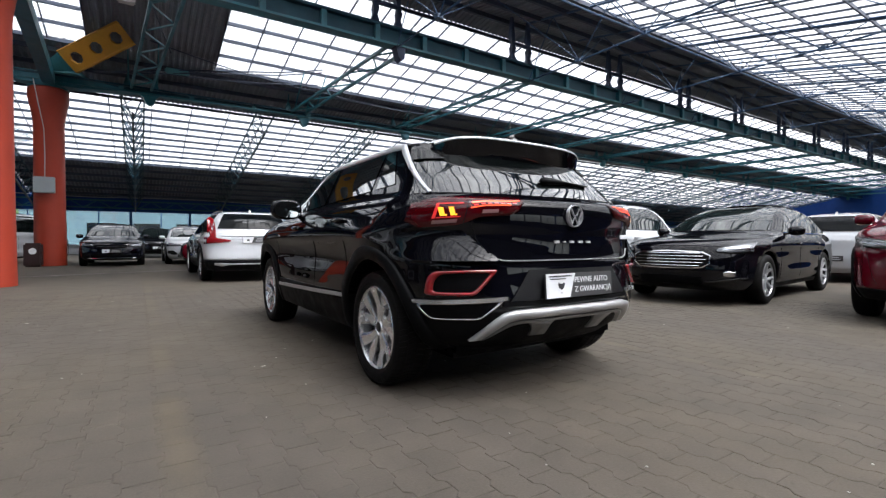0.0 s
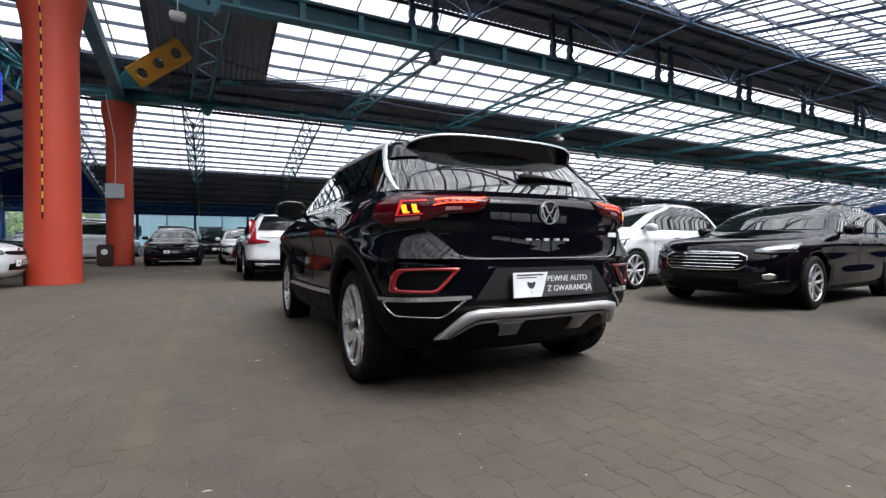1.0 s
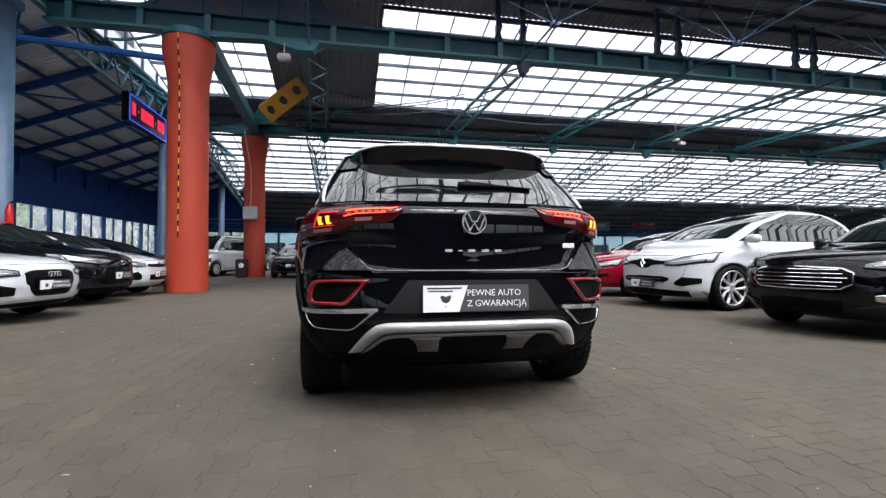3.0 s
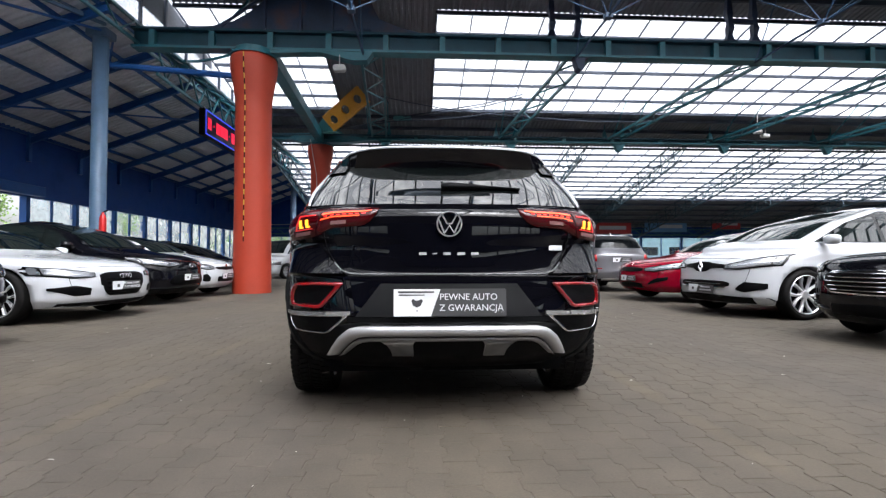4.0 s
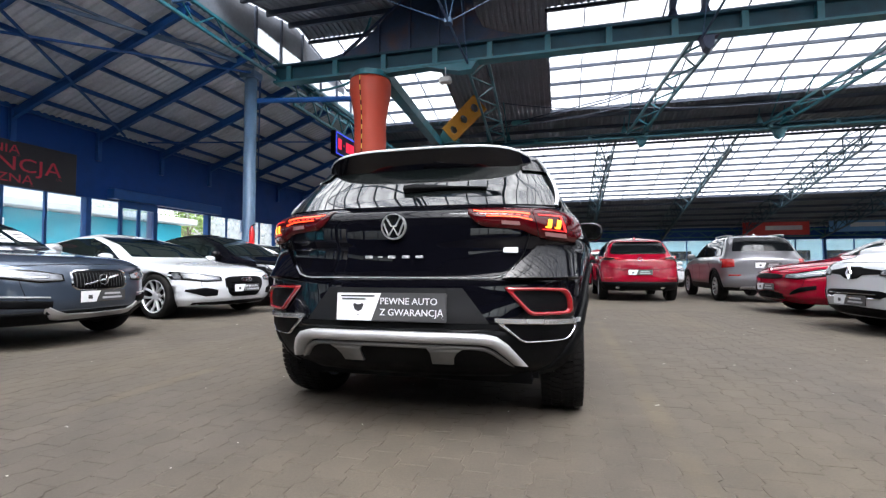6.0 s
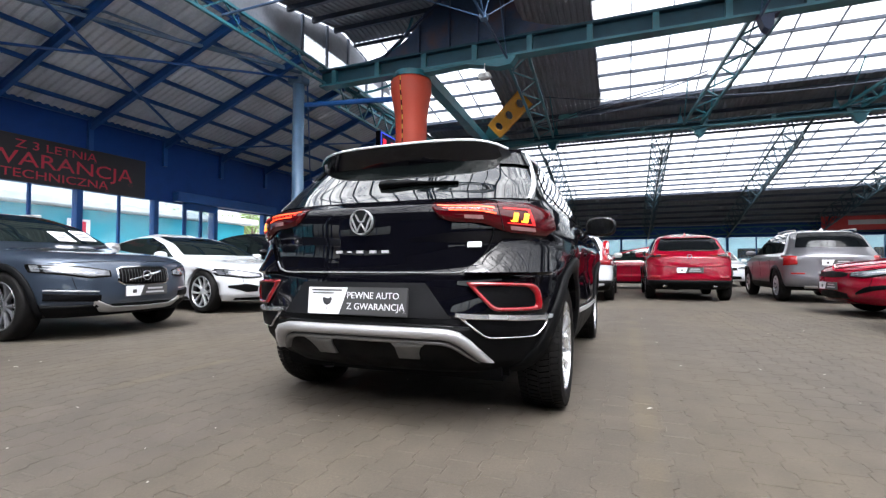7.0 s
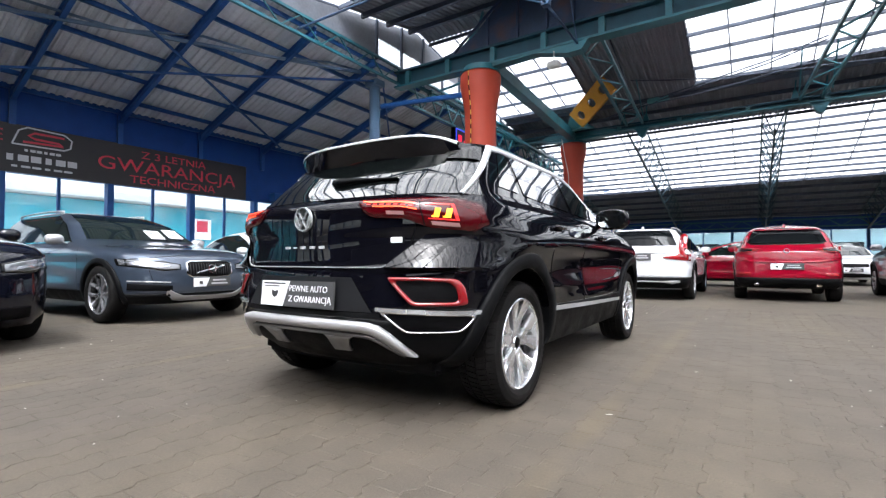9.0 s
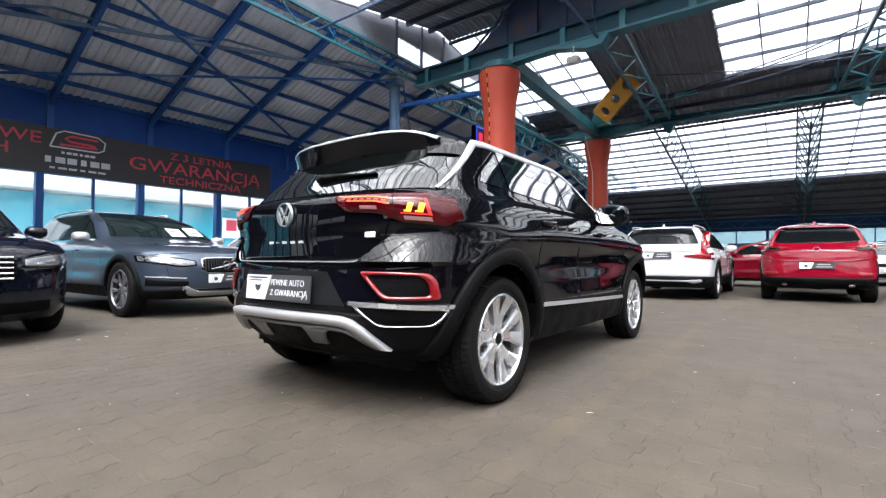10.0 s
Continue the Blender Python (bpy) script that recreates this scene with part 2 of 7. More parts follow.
def lathe(bm, profile, n=32, axis="z", m=None):
    """Turns (radius, height) pairs about an axis; open at both ends where the radius is not 0."""
    rings = []
    for r, h in profile:
        ring = []
        for i in range(n):
            a = 2 * math.pi * i / n
            c, s = r * math.cos(a), r * math.sin(a)
            v = Vector((c, s, h) if axis == "z" else (h, c, s))
            ring.append(m @ v if m else v)
        rings.append(ring)
    vs = ring_loft(bm, rings, True, False)
    for (r, _), ring in zip(profile, vs):
        if r == 0.0:
            bmesh.ops.pointmerge(bm, verts=ring, merge_co=ring[0].co)


def grid_patch(fn, us, vs, thick=0.0, back=None):
    """A sheet through fn(u, v)."""
    bm = bmesh.new()
    rows = [[bm.verts.new(fn(u, v)) for u in us] for v in vs]
    for a, b in zip(rows, rows[1:]):
        for i in range(len(us) - 1):
            bm.faces.new((a[i], a[i + 1], b[i + 1], b[i]))
    return bm


def spread(a, b, n):
    return [a + (b - a) * i / (n - 1) for i in range(n)]


def lettering(name, text, size, material, parent, m, thick=0.002, align="CENTER", shear=0.0):
    cu = bpy.data.curves.new(name, "FONT")
    cu.body, cu.size, cu.extrude, cu.align_x, cu.align_y, cu.resolution_u, cu.shear = text, size, thick, align, "CENTER", 3, shear
    tmp = bpy.data.objects.new(name, cu)
    scene.collection.objects.link(tmp)
    me = bpy.data.meshes.new_from_object(tmp.evaluated_get(bpy.context.evaluated_depsgraph_get()))
    bpy.data.objects.remove(tmp)
    me.materials.clear()
    me.materials.append(material)
    ob = new(name, me)
    ob.parent = parent
    ob.matrix_local = m
    return ob


# ---------------- the hall: ground, roof, walls ----------------
XL, XR, YN, YF = -12.6, 72.0, -16.0, 34.0      # inner faces of the walls
RIDGE_Y, RIDGE_Z, PITCH = 10.2, 8.31, 0.203


def roof_z(y):
    return RIDGE_Z - PITCH * abs(y - RIDGE_Y)


bm = bmesh.new()
bmesh.ops.create_grid(bm, x_segments=8, y_segments=8, size=150, matrix=Matrix.Translation((10, 10, -0.0035)))
ground = tagged(part("ground", bm, M_FLOOR), "brown-grey block paving with dusty sand joints", "ground", kind="structure")


def corrugated(x0, x1, y0, y1, zf, period=0.18, depth=0.035, along="y", rows=2):
    """A sheet with trapezoidal ribs that run along the slope."""
    bm = bmesh.new()
    prof = []
    a0, a1 = (x0, x1) if along == "y" else (y0, y1)
    k = 0
    while a0 + k * period < a1:
        for f, h in ((0.0, 0), (0.3, 0), (0.45, 1), (0.85, 1)):
            prof.append((a0 + (k + f) * period, h * depth))
        k += 1
    prof.append((a1, 0))
    b0, b1 = (y0, y1) if along == "y" else (x0, x1)
    lines = []
    for b in spread(b0, b1, rows):
        line = []
        for a, h in prof:
            x, y = (a, b) if along == "y" else (b, a)
            line.append(bm.verts.new((x, y, zf(x, y) + h)))
        lines.append(line)
    for p, q in zip(lines, lines[1:]):
        for i in range(len(prof) - 1):
            bm.faces.new((p[i], p[i + 1], q[i + 1], q[i]))
    return bm


XE = -7.3   # edge between the high roof and the lean-to
plane = lambda x, y: roof_z(y) + 0.1
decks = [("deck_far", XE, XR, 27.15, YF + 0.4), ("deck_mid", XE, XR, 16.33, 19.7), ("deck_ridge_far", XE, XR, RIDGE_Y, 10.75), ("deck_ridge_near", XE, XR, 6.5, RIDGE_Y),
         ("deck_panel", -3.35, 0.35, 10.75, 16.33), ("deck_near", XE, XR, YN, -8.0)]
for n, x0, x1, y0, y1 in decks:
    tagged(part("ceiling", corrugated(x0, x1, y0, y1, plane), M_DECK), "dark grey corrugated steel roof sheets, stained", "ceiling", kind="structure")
# glazed fields: panes in one sheet each, with their bars below
fields = [(XE, XR, 19.7, 27.15, 0.78, 1.45), (0.35, XR, 10.75, 16.33, 0.93, 1.1), (XE, -3.35, 10.75, 16.33, 0.93, 1.1), (XE, XR, -8.0, 6.5, 1.2, 0.58)]
for x0, x1, y0, y1, sy, sx in fields:
    bm = bmesh.new()
    bars = bmesh.new()
    ny, nx = round((y1 - y0) / sy), round((x1 - x0) / sx)
    ys, xs = spread(y0, y1, ny + 1), spread(x0, x1, nx + 1)
    rnd = random.Random(int(y0 * 10))
    for a, b in zip(ys, ys[1:]):
        for c, d in zip(xs, xs[1:]):
            j = rnd.uniform(-0.012, 0.012)
            bm.faces.new([bm.verts.new((x, y, roof_z(y) + 0.1 + j)) for x, y in ((c, a), (d, a), (d, b), (c, b))])
    wy, wx = (0.035, 0.04) if sx < 0.8 else (0.07, 0.035)
    for y in ys:
        beam(bars, (x0, y, roof_z(y) + 0.03), (x1, y, roof_z(y) + 0.03), wy, 0.1)
    for x in xs:
        beam(bars, (x, y0, roof_z(y0) + 0.06), (x, y1, roof_z(y1) + 0.06), wx, 0.05)
    g = tagged(part("ceiling_glazing", bm, M_SKYPANE), "dusty white translucent roof glazing", "skylight", kind="structure")
    tagged(part("ceiling_glazing_bars", bars, M_BAR), "dark steel glazing bars of the skylight", "glazing bars", kind="structure")


def lattice(bm, p, q, depth, n, chord=0.06, web=0.03, flat=None):
    """Two parallel chords with zigzag webs between them; flat: chord spread sideways instead of downwards."""
    p, q = Vector(p), Vector(q)
    off = Vector(flat) if flat else Vector((0, 0, -depth))
    beam(bm, p, q, chord, chord)
    beam(bm, p + off, q + off, chord, chord)
    for i in range(n):
        a, b = p.lerp(q, i / n), p.lerp(q, (i + 1) / n)
        m = p.lerp(q, (i + 0.5) / n)
        beam(bm, a, m + off, web, web)
        beam(bm, m + off, b, web, web)


# roof trusses along the slope, one over every 4.4 m
for i, x in enumerate([-7.1 + 4.92 * k for k in range(16)]):
    root = thing("roof_truss", "slender dark lattice roof truss of welded steel", "roof truss", "roof trusses over the far bay")
    ends = [19.0 + (YF - 19.2) * k / 12 for k in range(13)]
    def rod(name, p, q, w):
        bm = bmesh.new()
        beam(bm, p, q, w, w)
        part(name, bm, M_TRUSS, root)
    low = lambda y: (x, y, roof_z(y) - 0.8)
    rod("chord", low(19.0), low(YF - 0.2), 0.07)
    for dx in (-0.38, 0.38):
        rod("chord", (x + dx, 19.0, roof_z(19.0) - 0.02), (x + dx, YF - 0.2, roof_z(YF - 0.2) - 0.02), 0.06)
        for a, b in zip(ends, ends[1:]):
            m = (a + b) / 2
            rod("web", (x + dx, a, roof_z(a) - 0.02), low(m), 0.035)
            rod("web", low(m), (x + dx, b, roof_z(b) - 0.02), 0.035)
    for k, (a, b) in enumerate(zip(ends, ends[1:])):
        s = 0.38 if k % 2 else -0.38
        rod("lacing", (x - s, a, roof_z(a) - 0.02), (x + s, b, roof_z(b) - 0.02), 0.03)
# crane girders on the columns
G1, G2 = 9.15, 17.5


def girder(name, y, z0, z1, w, x0, x1, label, step):
    root = thing(name, label, "girder")
    h, L, c = z1 - z0, x1 - x0, (x0 + x1) / 2
    for nm, z in (("bottom_flange", z0 + 0.03), ("top_flange", z1 - 0.03)):
        bm = bmesh.new()
        box(bm, (c, y, z), (L, w, 0.06))
        part(nm, bm, M_TEAL if nm == "bottom_flange" else M_SHADETEAL, root)
    bm = bmesh.new()
    box(bm, (c, y, (z0 + z1) / 2), (L, 0.05, h - 0.12))
    part("web", bm, M_SHADETEAL, root, "girder web with shade painted in")
    bm = bmesh.new()
    box(bm, (0, 0, 0), (0.14, w * 0.92, h - 0.13))
    first = part("stiffener", bm, M_TEAL, root)
    first.location = (x0 + 0.5, y, (z0 + z1) / 2)
    x = x0 + 0.5 + step
    while x < x1:
        o = new("stiffener", first.data)
        o.parent = root
        o.location = (x, y, (z0 + z1) / 2)
        x += step
    return root


girder("crane_girder", G1, 6.2, 6.72, 0.34, -7.4, XR, "long teal riveted steel girder resting on an orange column", 1.47)
girder("crane_girder", G2, 6.08, 6.32, 0.3, -7.4, XR, "slim teal steel girder resting on an orange column", 2.2)


def column(x, y, top, r, label):
    root = thing("column", label, "column", "round orange columns", pose(x, y, 0))
    bm = bmesh.new()
    lathe(bm, [(r + 0.02, 0), (r + 0.015, 0.3), (r, 1.5), (r - 0.01, top - 1.3), (r, top - 1.05), (r + 0.045, top - 0.75), (r + 0.12, top - 0.35), (r + 0.125, top - 0.08), (r + 0.1, top), (0.0, top)], 40)
    part("shaft", bm, M_ORANGE, root, smooth=True)
    bm = bmesh.new()
    lathe(bm, [(r + 0.13, top), (r + 0.13, top + 0.05), (r + 0.02, top + 0.06), (r + 0.02, top + 0.2), (0.0, top + 0.2)], 32)
    part("cap_plate", bm, M_TEAL, root)
    return root


column(-4.4, 9.15, 6.0, 0.45, "tall round orange column with a flared head")
column(-4.5, 17.75, 5.86, 0.42, "round orange column with a grey junction box")

# lean-to bay: sloping sheet roof, rafters, posts
LZ = lambda x: 4.75 + (x - XL) * (6.75 - 4.75) / (XE - XL)
tagged(part("ceiling", corrugated(XL - 0.4, XE, YN, YF, lambda x, y: LZ(x) + 0.12, along="x"), M_LEAN), "beige-grey corrugated sheet roof of the side bay", "ceiling", kind="structure")
y = -14.55
while y < YF:
    b = bmesh.new()
    for z in (0.0, -0.2):
        beam(b, (XL, y, LZ(XL) - 0.02 + z), (XE, y, LZ(XE) - 0.02 + z), 0.1, 0.03)
    beam(b, (XL, y, LZ(XL) - 0.12), (XE, y, LZ(XE) - 0.12), 0.02, 0.18)
    tagged(part("rafter", b, M_NAVY), "blue steel rafter under the side bay roof", "rafter", "blue rafters")
    y += 2.25
for x in spread(XL + 0.6, XE - 0.2, 6):
    b = bmesh.new()
    beam(b, (x, YN, LZ(x) + 0.05), (x, YF, LZ(x) + 0.05), 0.07, 0.1)
    tagged(part("purlin", b, M_NAVY), "dark blue purlin under the sheet roof", "purlin", "purlins of the side bay")

# upright strip between the high roof and the side bay: sheets, and glass beside the column
def strip_sheet(outline):
    bm = bmesh.new()
    ring_loft(bm, [[(XE - 0.12, y, z) for y, z in outline], [(XE - 0.08, y, z) for y, z in outline]])
    return bm


rz = lambda y: roof_z(y) + 0.1
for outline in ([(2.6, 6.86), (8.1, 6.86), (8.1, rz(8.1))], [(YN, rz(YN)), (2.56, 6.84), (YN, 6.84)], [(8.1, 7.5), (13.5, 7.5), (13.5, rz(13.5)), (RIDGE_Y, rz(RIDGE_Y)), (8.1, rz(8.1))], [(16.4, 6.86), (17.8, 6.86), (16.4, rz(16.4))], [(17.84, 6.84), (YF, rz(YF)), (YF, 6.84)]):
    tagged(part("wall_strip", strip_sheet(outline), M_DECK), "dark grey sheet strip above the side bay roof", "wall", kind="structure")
for outline in ([(8.1, 6.86), (13.5, 6.86), (13.5, 7.5), (8.1, 7.5)], [(13.5, 6.86), (16.4, 6.86), (16.4, rz(16.4)), (13.5, rz(13.5))]):
    tagged(part("window_strip", strip_sheet(outline), M_SKYPANE), "dusty glazed strip above the side bay roof", "window", kind="structure")
for y in spread(8.1, 16.4, 8):
    bm = bmesh.new()
    beam(bm, (XE - 0.05, y, 6.8), (XE - 0.05, y, roof_z(y) + 0.1), 0.07, 0.07)
    tagged(part("window_post", bm, M_BAR), "dark post of the glazed strip", "window post", kind="structure")
for y in (9.9, 10.6, 11.4):
    bm = bmesh.new()
    pts = [(XE + 2.6 * math.sin(a), y, 6.85 + 1.62 * (1 - math.cos(a))) for a in spread(0.0, 1.45, 9)]
    run(bm, pts, 0.06, 0.06)
    tagged(part("curved_rib", bm, M_TEAL), "curved teal steel rib under the skylight", "rib", "curved ribs")

# left wall: fascia, window band, sill wall, posts
def wall_panel(name, c, s, mat, label):
    bm = bmesh.new()
    box(bm, c, s)
    return tagged(part(name, bm, mat), label, "wall", kind="structure")


M_WALLBLUE = worn("blue_cladding", (0.006, 0.044, 0.21), 0.55, vary=0.2, scale=1.5, dirt=(0.006, 0.024, 0.1), dirt_amount=0.5, spec=0.2)
M_SILLWALL = worn("white_sill_wall", (0.5, 0.52, 0.55), 0.8, vary=0.2)
ymid, ylen = (YN + YF) / 2, YF - YN
wall_panel("wall_west_fascia", (XL - 0.12, ymid, 3.95), (0.2, ylen, 2.2), M_WALLBLUE, "dark blue sheet metal fascia above the windows")
wall_panel("wall_west_sill_a", (XL - 0.12, (YN + 9.95) / 2, 0.35), (0.2, 9.95 - YN, 0.7), M_SILLWALL, "pale sill wall below the windows")
wall_panel("wall_west_sill_b", (XL - 0.12, (12.5 + YF) / 2, 0.35), (0.2, YF - 12.5, 0.7), M_SILLWALL, "pale sill wall below the windows")
for i in range(-6, 15):
    bm = bmesh.new()
    box(bm, (XL + 0.03, 1.2 + 2.25 * i, 4.42), (0.1, 0.13, 0.9))
    tagged(part("trim", bm, M_NAVY), "blue upright rib on the fascia", "trim", kind="structure")
bm = bmesh.new()
box(bm, (XL + 0.02, ymid, 4.86), (0.08, ylen, 0.12))
tagged(part("trim", bm, M_NAVY), "blue rail along the top of the fascia", "trim", kind="structure")
xmid, xlen = (XL + XR) / 2, XR - XL
wall_panel("wall_north_fascia", (xmid, YF + 0.1, 3.2), (xlen, 0.2, 1.0), M_WALLBLUE, "dark blue sheet metal fascia above the windows")
bm = bmesh.new()
ring_loft(bm, [[(x, y, 3.7), (x, y + 0.2, 3.7), (x, y + 0.2, LZ(x) + 0.1), (x, y, LZ(x) + 0.1)] for x, y in ((XL - 0.2, YF), (XE + 0.3, YF))])
tagged(part("wall_north_gable", bm, M_WALLBLUE), "dark blue sheet metal gable closing the side bay", "wall", kind="structure")
wall_panel("wall_north_sill", (xmid, YF + 0.1, 0.3), (xlen, 0.2, 0.6), M_SILLWALL, "pale sill wall below the windows")
wall_panel("wall_east", (XR + 0.1, ymid, 4.5), (0.2, ylen, 9.0), M_WALLBLUE, "dark blue sheet metal end wall")
wall_panel("wall_south_fascia", (xmid, YN - 0.1, 5.4), (xlen, 0.2, 6.2), M_WALLBLUE, "dark blue sheet metal end wall")
wall_panel("wall_south_sill", (xmid, YN - 0.1, 0.65), (xlen, 0.2, 1.3), M_WALLBLUE, "dark blue sheet metal sill below the windows")


def window_row(name, a, b, z0, z1, big, fixed, axis, glass=M_PANE):
    """A window band between a and b: blue frame, thick posts each 'big' metres with a thin mullion between, panes."""
    root = thing(name, "long band of tall windows in blue steel frames", "window", kind="structure")
    n = round((b - a) / big)
    for i in range(n + 1):
        p = a + (b - a) * i / n
        bm = bmesh.new()
        if axis == "y":
            box(bm, (fixed - 0.1, p, (z0 + z1) / 2), (0.22, 0.15, z1 - z0))
        else:
            box(bm, (p, fixed + 0.1, (z0 + z1) / 2), (0.15, 0.22, z1 - z0))
        part("post", bm, M_NAVY, root)
        if i == n:
            break
        q = p + (b - a) / n / 2
        bm = bmesh.new()
        if axis == "y":
            box(bm, (fixed - 0.1, q, (z0 + z1) / 2), (0.08, 0.06, z1 - z0))
        else:
            box(bm, (q, fixed + 0.1, (z0 + z1) / 2), (0.06, 0.08, z1 - z0))
        part("mullion", bm, M_NAVY, root)
        bm = bmesh.new()
        if axis == "y":
            box(bm, (fixed - 0.12, q, (z0 + z1) / 2), (0.012, (b - a) / n - 0.16, z1 - z0))
        else:
            box(bm, (q, fixed + 0.12, (z0 + z1) / 2), ((b - a) / n - 0.16, 0.012, z1 - z0))
        part("pane", bm, glass, root).visible_shadow = False
    return root


window_row("window_1", 1.2 - 2.25 * 7, 9.95, 0.7, 2.85, 2.25, XL, "y")
window_row("window_2", 12.5, YF, 0.7, 2.85, 2.25, XL, "y", M_PANEGLARE)
window_row("window_4", 3.0, 16.6, 1.3, 2.3, 3.4, YN - 0.2, "x")
window_row("window_5", XL, -5.8, 1.3, 2.3, 3.4, YN - 0.2, "x")
wall_panel("wall_south_middle", (-1.4, YN - 0.1, 1.8), (8.8, 0.2, 1.0), M_WALLBLUE, "dark blue sheet metal between the windows")
wall_panel("wall_south_end", ((16.6 + XR) / 2, YN - 0.1, 1.8), (XR - 16.6, 0.2, 1.0), M_WALLBLUE, "dark blue sheet metal beside the windows")
window_row("window_3", XL, XR, 0.6, 2.7, 3.4, YF, "x")
# ---------------- cars ----------------
def smooth_table(tab):
    zs = np.array([p[0] for p in tab], float)
    vs = np.array([p[1] for p in tab], float)
    grid = np.linspace(zs[0], zs[-1], 240)
    val = np.interp(grid, zs, vs)
    k = 7
    val = np.convolve(np.pad(val, k // 2, mode="edge"), np.ones(k) / k, "valid")
    return lambda z: float(np.interp(z, grid, val))


class Shell:
    """A car's skin as level outlines: rear and front profile, half width and corner depth, all over the height."""

    def __init__(self, rear, front, half, rc, fc, n=2.6, bow=0.03, swell=lambda y, z: 0.0):
        self.yr, self.yf, self.w, self.rc, self.fc = map(smooth_table, (rear, front, half, rc, fc))
        self.n, self.bow, self.swell = n, bow, swell
        self.zs = (rear[0][0], rear[-1][0])

    def span(self, z):
        a, b, r, f = self.yr(z), self.yf(z), self.rc(z), self.fc(z)
        if r + f > (b - a) * 0.96:
            s = (b - a) * 0.96 / (r + f)
            r, f = r * s, f * s
        return a, b, r, f

    def plan(self, y):
        c, h = 1.25, 2.2
        return 1 - self.bow * ((y - c) / h) ** 2

    def side(self, y, z):
        a, b, r, f = self.span(z)
        d, e, n, s = y - a, b - y, self.n, 1.0
        if d < r:
            s *= max(1 - (1 - max(d, 0) / r) ** n, 0) ** (1 / n)
        if e < f:
            s *= max(1 - (1 - max(e, 0) / f) ** n, 0) ** (1 / n)
        return self.w(z) * s * self.plan(y) + self.swell(y, z) * s ** 4

    def rear(self, x, z):
        a, b, r, f = self.span(z)
        u = min(abs(x) / (self.w(z) * self.plan(a + r * 0.5)), 1.0)
        return a + r * (1 - (1 - u ** self.n) ** (1 / self.n))

    def front(self, x, z):
        a, b, r, f = self.span(z)
        u = min(abs(x) / (self.w(z) * self.plan(b - f * 0.5)), 1.0)
        return b - f * (1 - (1 - u ** self.n) ** (1 / self.n))

    def mesh(self, levels, sides=14):
        fr = (0.0, 0.2, 0.4, 0.58, 0.72, 0.83, 0.91, 0.96, 0.988, 0.998)
        bm = bmesh.new()
        rings = []
        for z in levels:
            a, b, r, f = self.span(z)
            right = [(u * self.w(z) * self.plan(a), a + r * (1 - (1 - u ** self.n) ** (1 / self.n))) for u in fr]
            right += [(self.w(z) * self.plan(y), y) for y in spread(a + r, b - f, sides)]
            right += [(u * self.w(z) * self.plan(b), b - f * (1 - (1 - u ** self.n) ** (1 / self.n))) for u in fr[::-1]]
            right = [(x + self.swell(y, z) * min(x / self.w(z), 1.0) ** 4, y) for x, y in right]
            left = [(-x, y) for x, y in right[1:-1]][::-1]
            rings.append([(x, y, z) for x, y in right + left])
        ring_loft(bm, rings)
        return bm


def cut_wheel_wells(ob, wb, radius, half):
    """Takes the wheel wells out of a body."""
    bm = bmesh.new()
    for y in (0, wb):
        for s in (-1, 1):
            lathe(bm, [(0.0, -0.3), (radius, -0.3), (radius, 0.2), (0.0, 0.2)], 40, "x", Matrix.Translation((s * (half - 0.02), y, 0.33)))
    me = bpy.data.meshes.new("cutter")
    bmesh.ops.recalc_face_normals(bm, faces=bm.faces[:])
    bm.to_mesh(me)
    bm.free()
    cutter = new("cutter", me)
    cutter.parent = ob.parent
    bm = bmesh.new()
    bm.from_mesh(ob.data)
    bmesh.ops.remove_doubles(bm, verts=bm.verts[:], dist=0.0002)
    bmesh.ops.recalc_face_normals(bm, faces=bm.faces[:])
    bm.to_mesh(ob.data)
    bm.free()
    mod = ob.modifiers.new("wells", "BOOLEAN")
    mod.operation, mod.object, mod.solver = "DIFFERENCE", cutter, "EXACT"
    res = bpy.data.meshes.new_from_object(ob.evaluated_get(bpy.context.evaluated_depsgraph_get()))
    ob.modifiers.clear()
    old, ob.data = ob.data, res
    bpy.data.meshes.remove(old)
    bpy.data.objects.remove(cutter)


def tyre_mesh(R, rim, width):
    bm = bmesh.new()
    w = width / 2
    lathe(bm, [(rim - 0.015, -w * 0.8), (rim + 0.005, -w * 0.92), (rim + 0.03, -w), (R - 0.035, -w * 0.98), (R - 0.008, -w * 0.82), (R, -w * 0.6), (R, w * 0.6), (R - 0.008, w * 0.82), (R - 0.035, w * 0.98), (rim + 0.03, w), (rim + 0.005, w * 0.92), (rim - 0.015, w * 0.8)], 40, "x")
    return bm



def spokes(bm, rim, w, n, spread_in=0.2, spread_out=0.34, wide=1.0, split=True):
    """Twin spokes from hub to rim, looking out along +x."""
    X = Vector((1, 0, 0))
    for i in range(n):
        for s in ((-1, 1) if split else (0,)):
            rings = []
            for k, rad, x, hw in ((0.0, 0.05, w * 0.6, 0.018), (0.5, rim * 0.55, w * 0.62, 0.021), (1.0, rim - 0.016, w * 0.8, 0.03)):
                aa = 2 * math.pi * i / n + s * (spread_in * 0.6 + (spread_out - spread_in * 0.6) * k) * 5 / n
                r, t = Vector((0, math.cos(aa), math.sin(aa))), Vector((0, -math.sin(aa), math.cos(aa)))
                o = r * rad + X * x
                hw *= wide
                rings.append([o + t * hw - X * 0.02, o + t * hw, o + t * hw * 0.15 * s + X * 0.009, o - t * hw, o - t * hw - X * 0.02, o - X * 0.04])
            ring_loft(bm, rings)


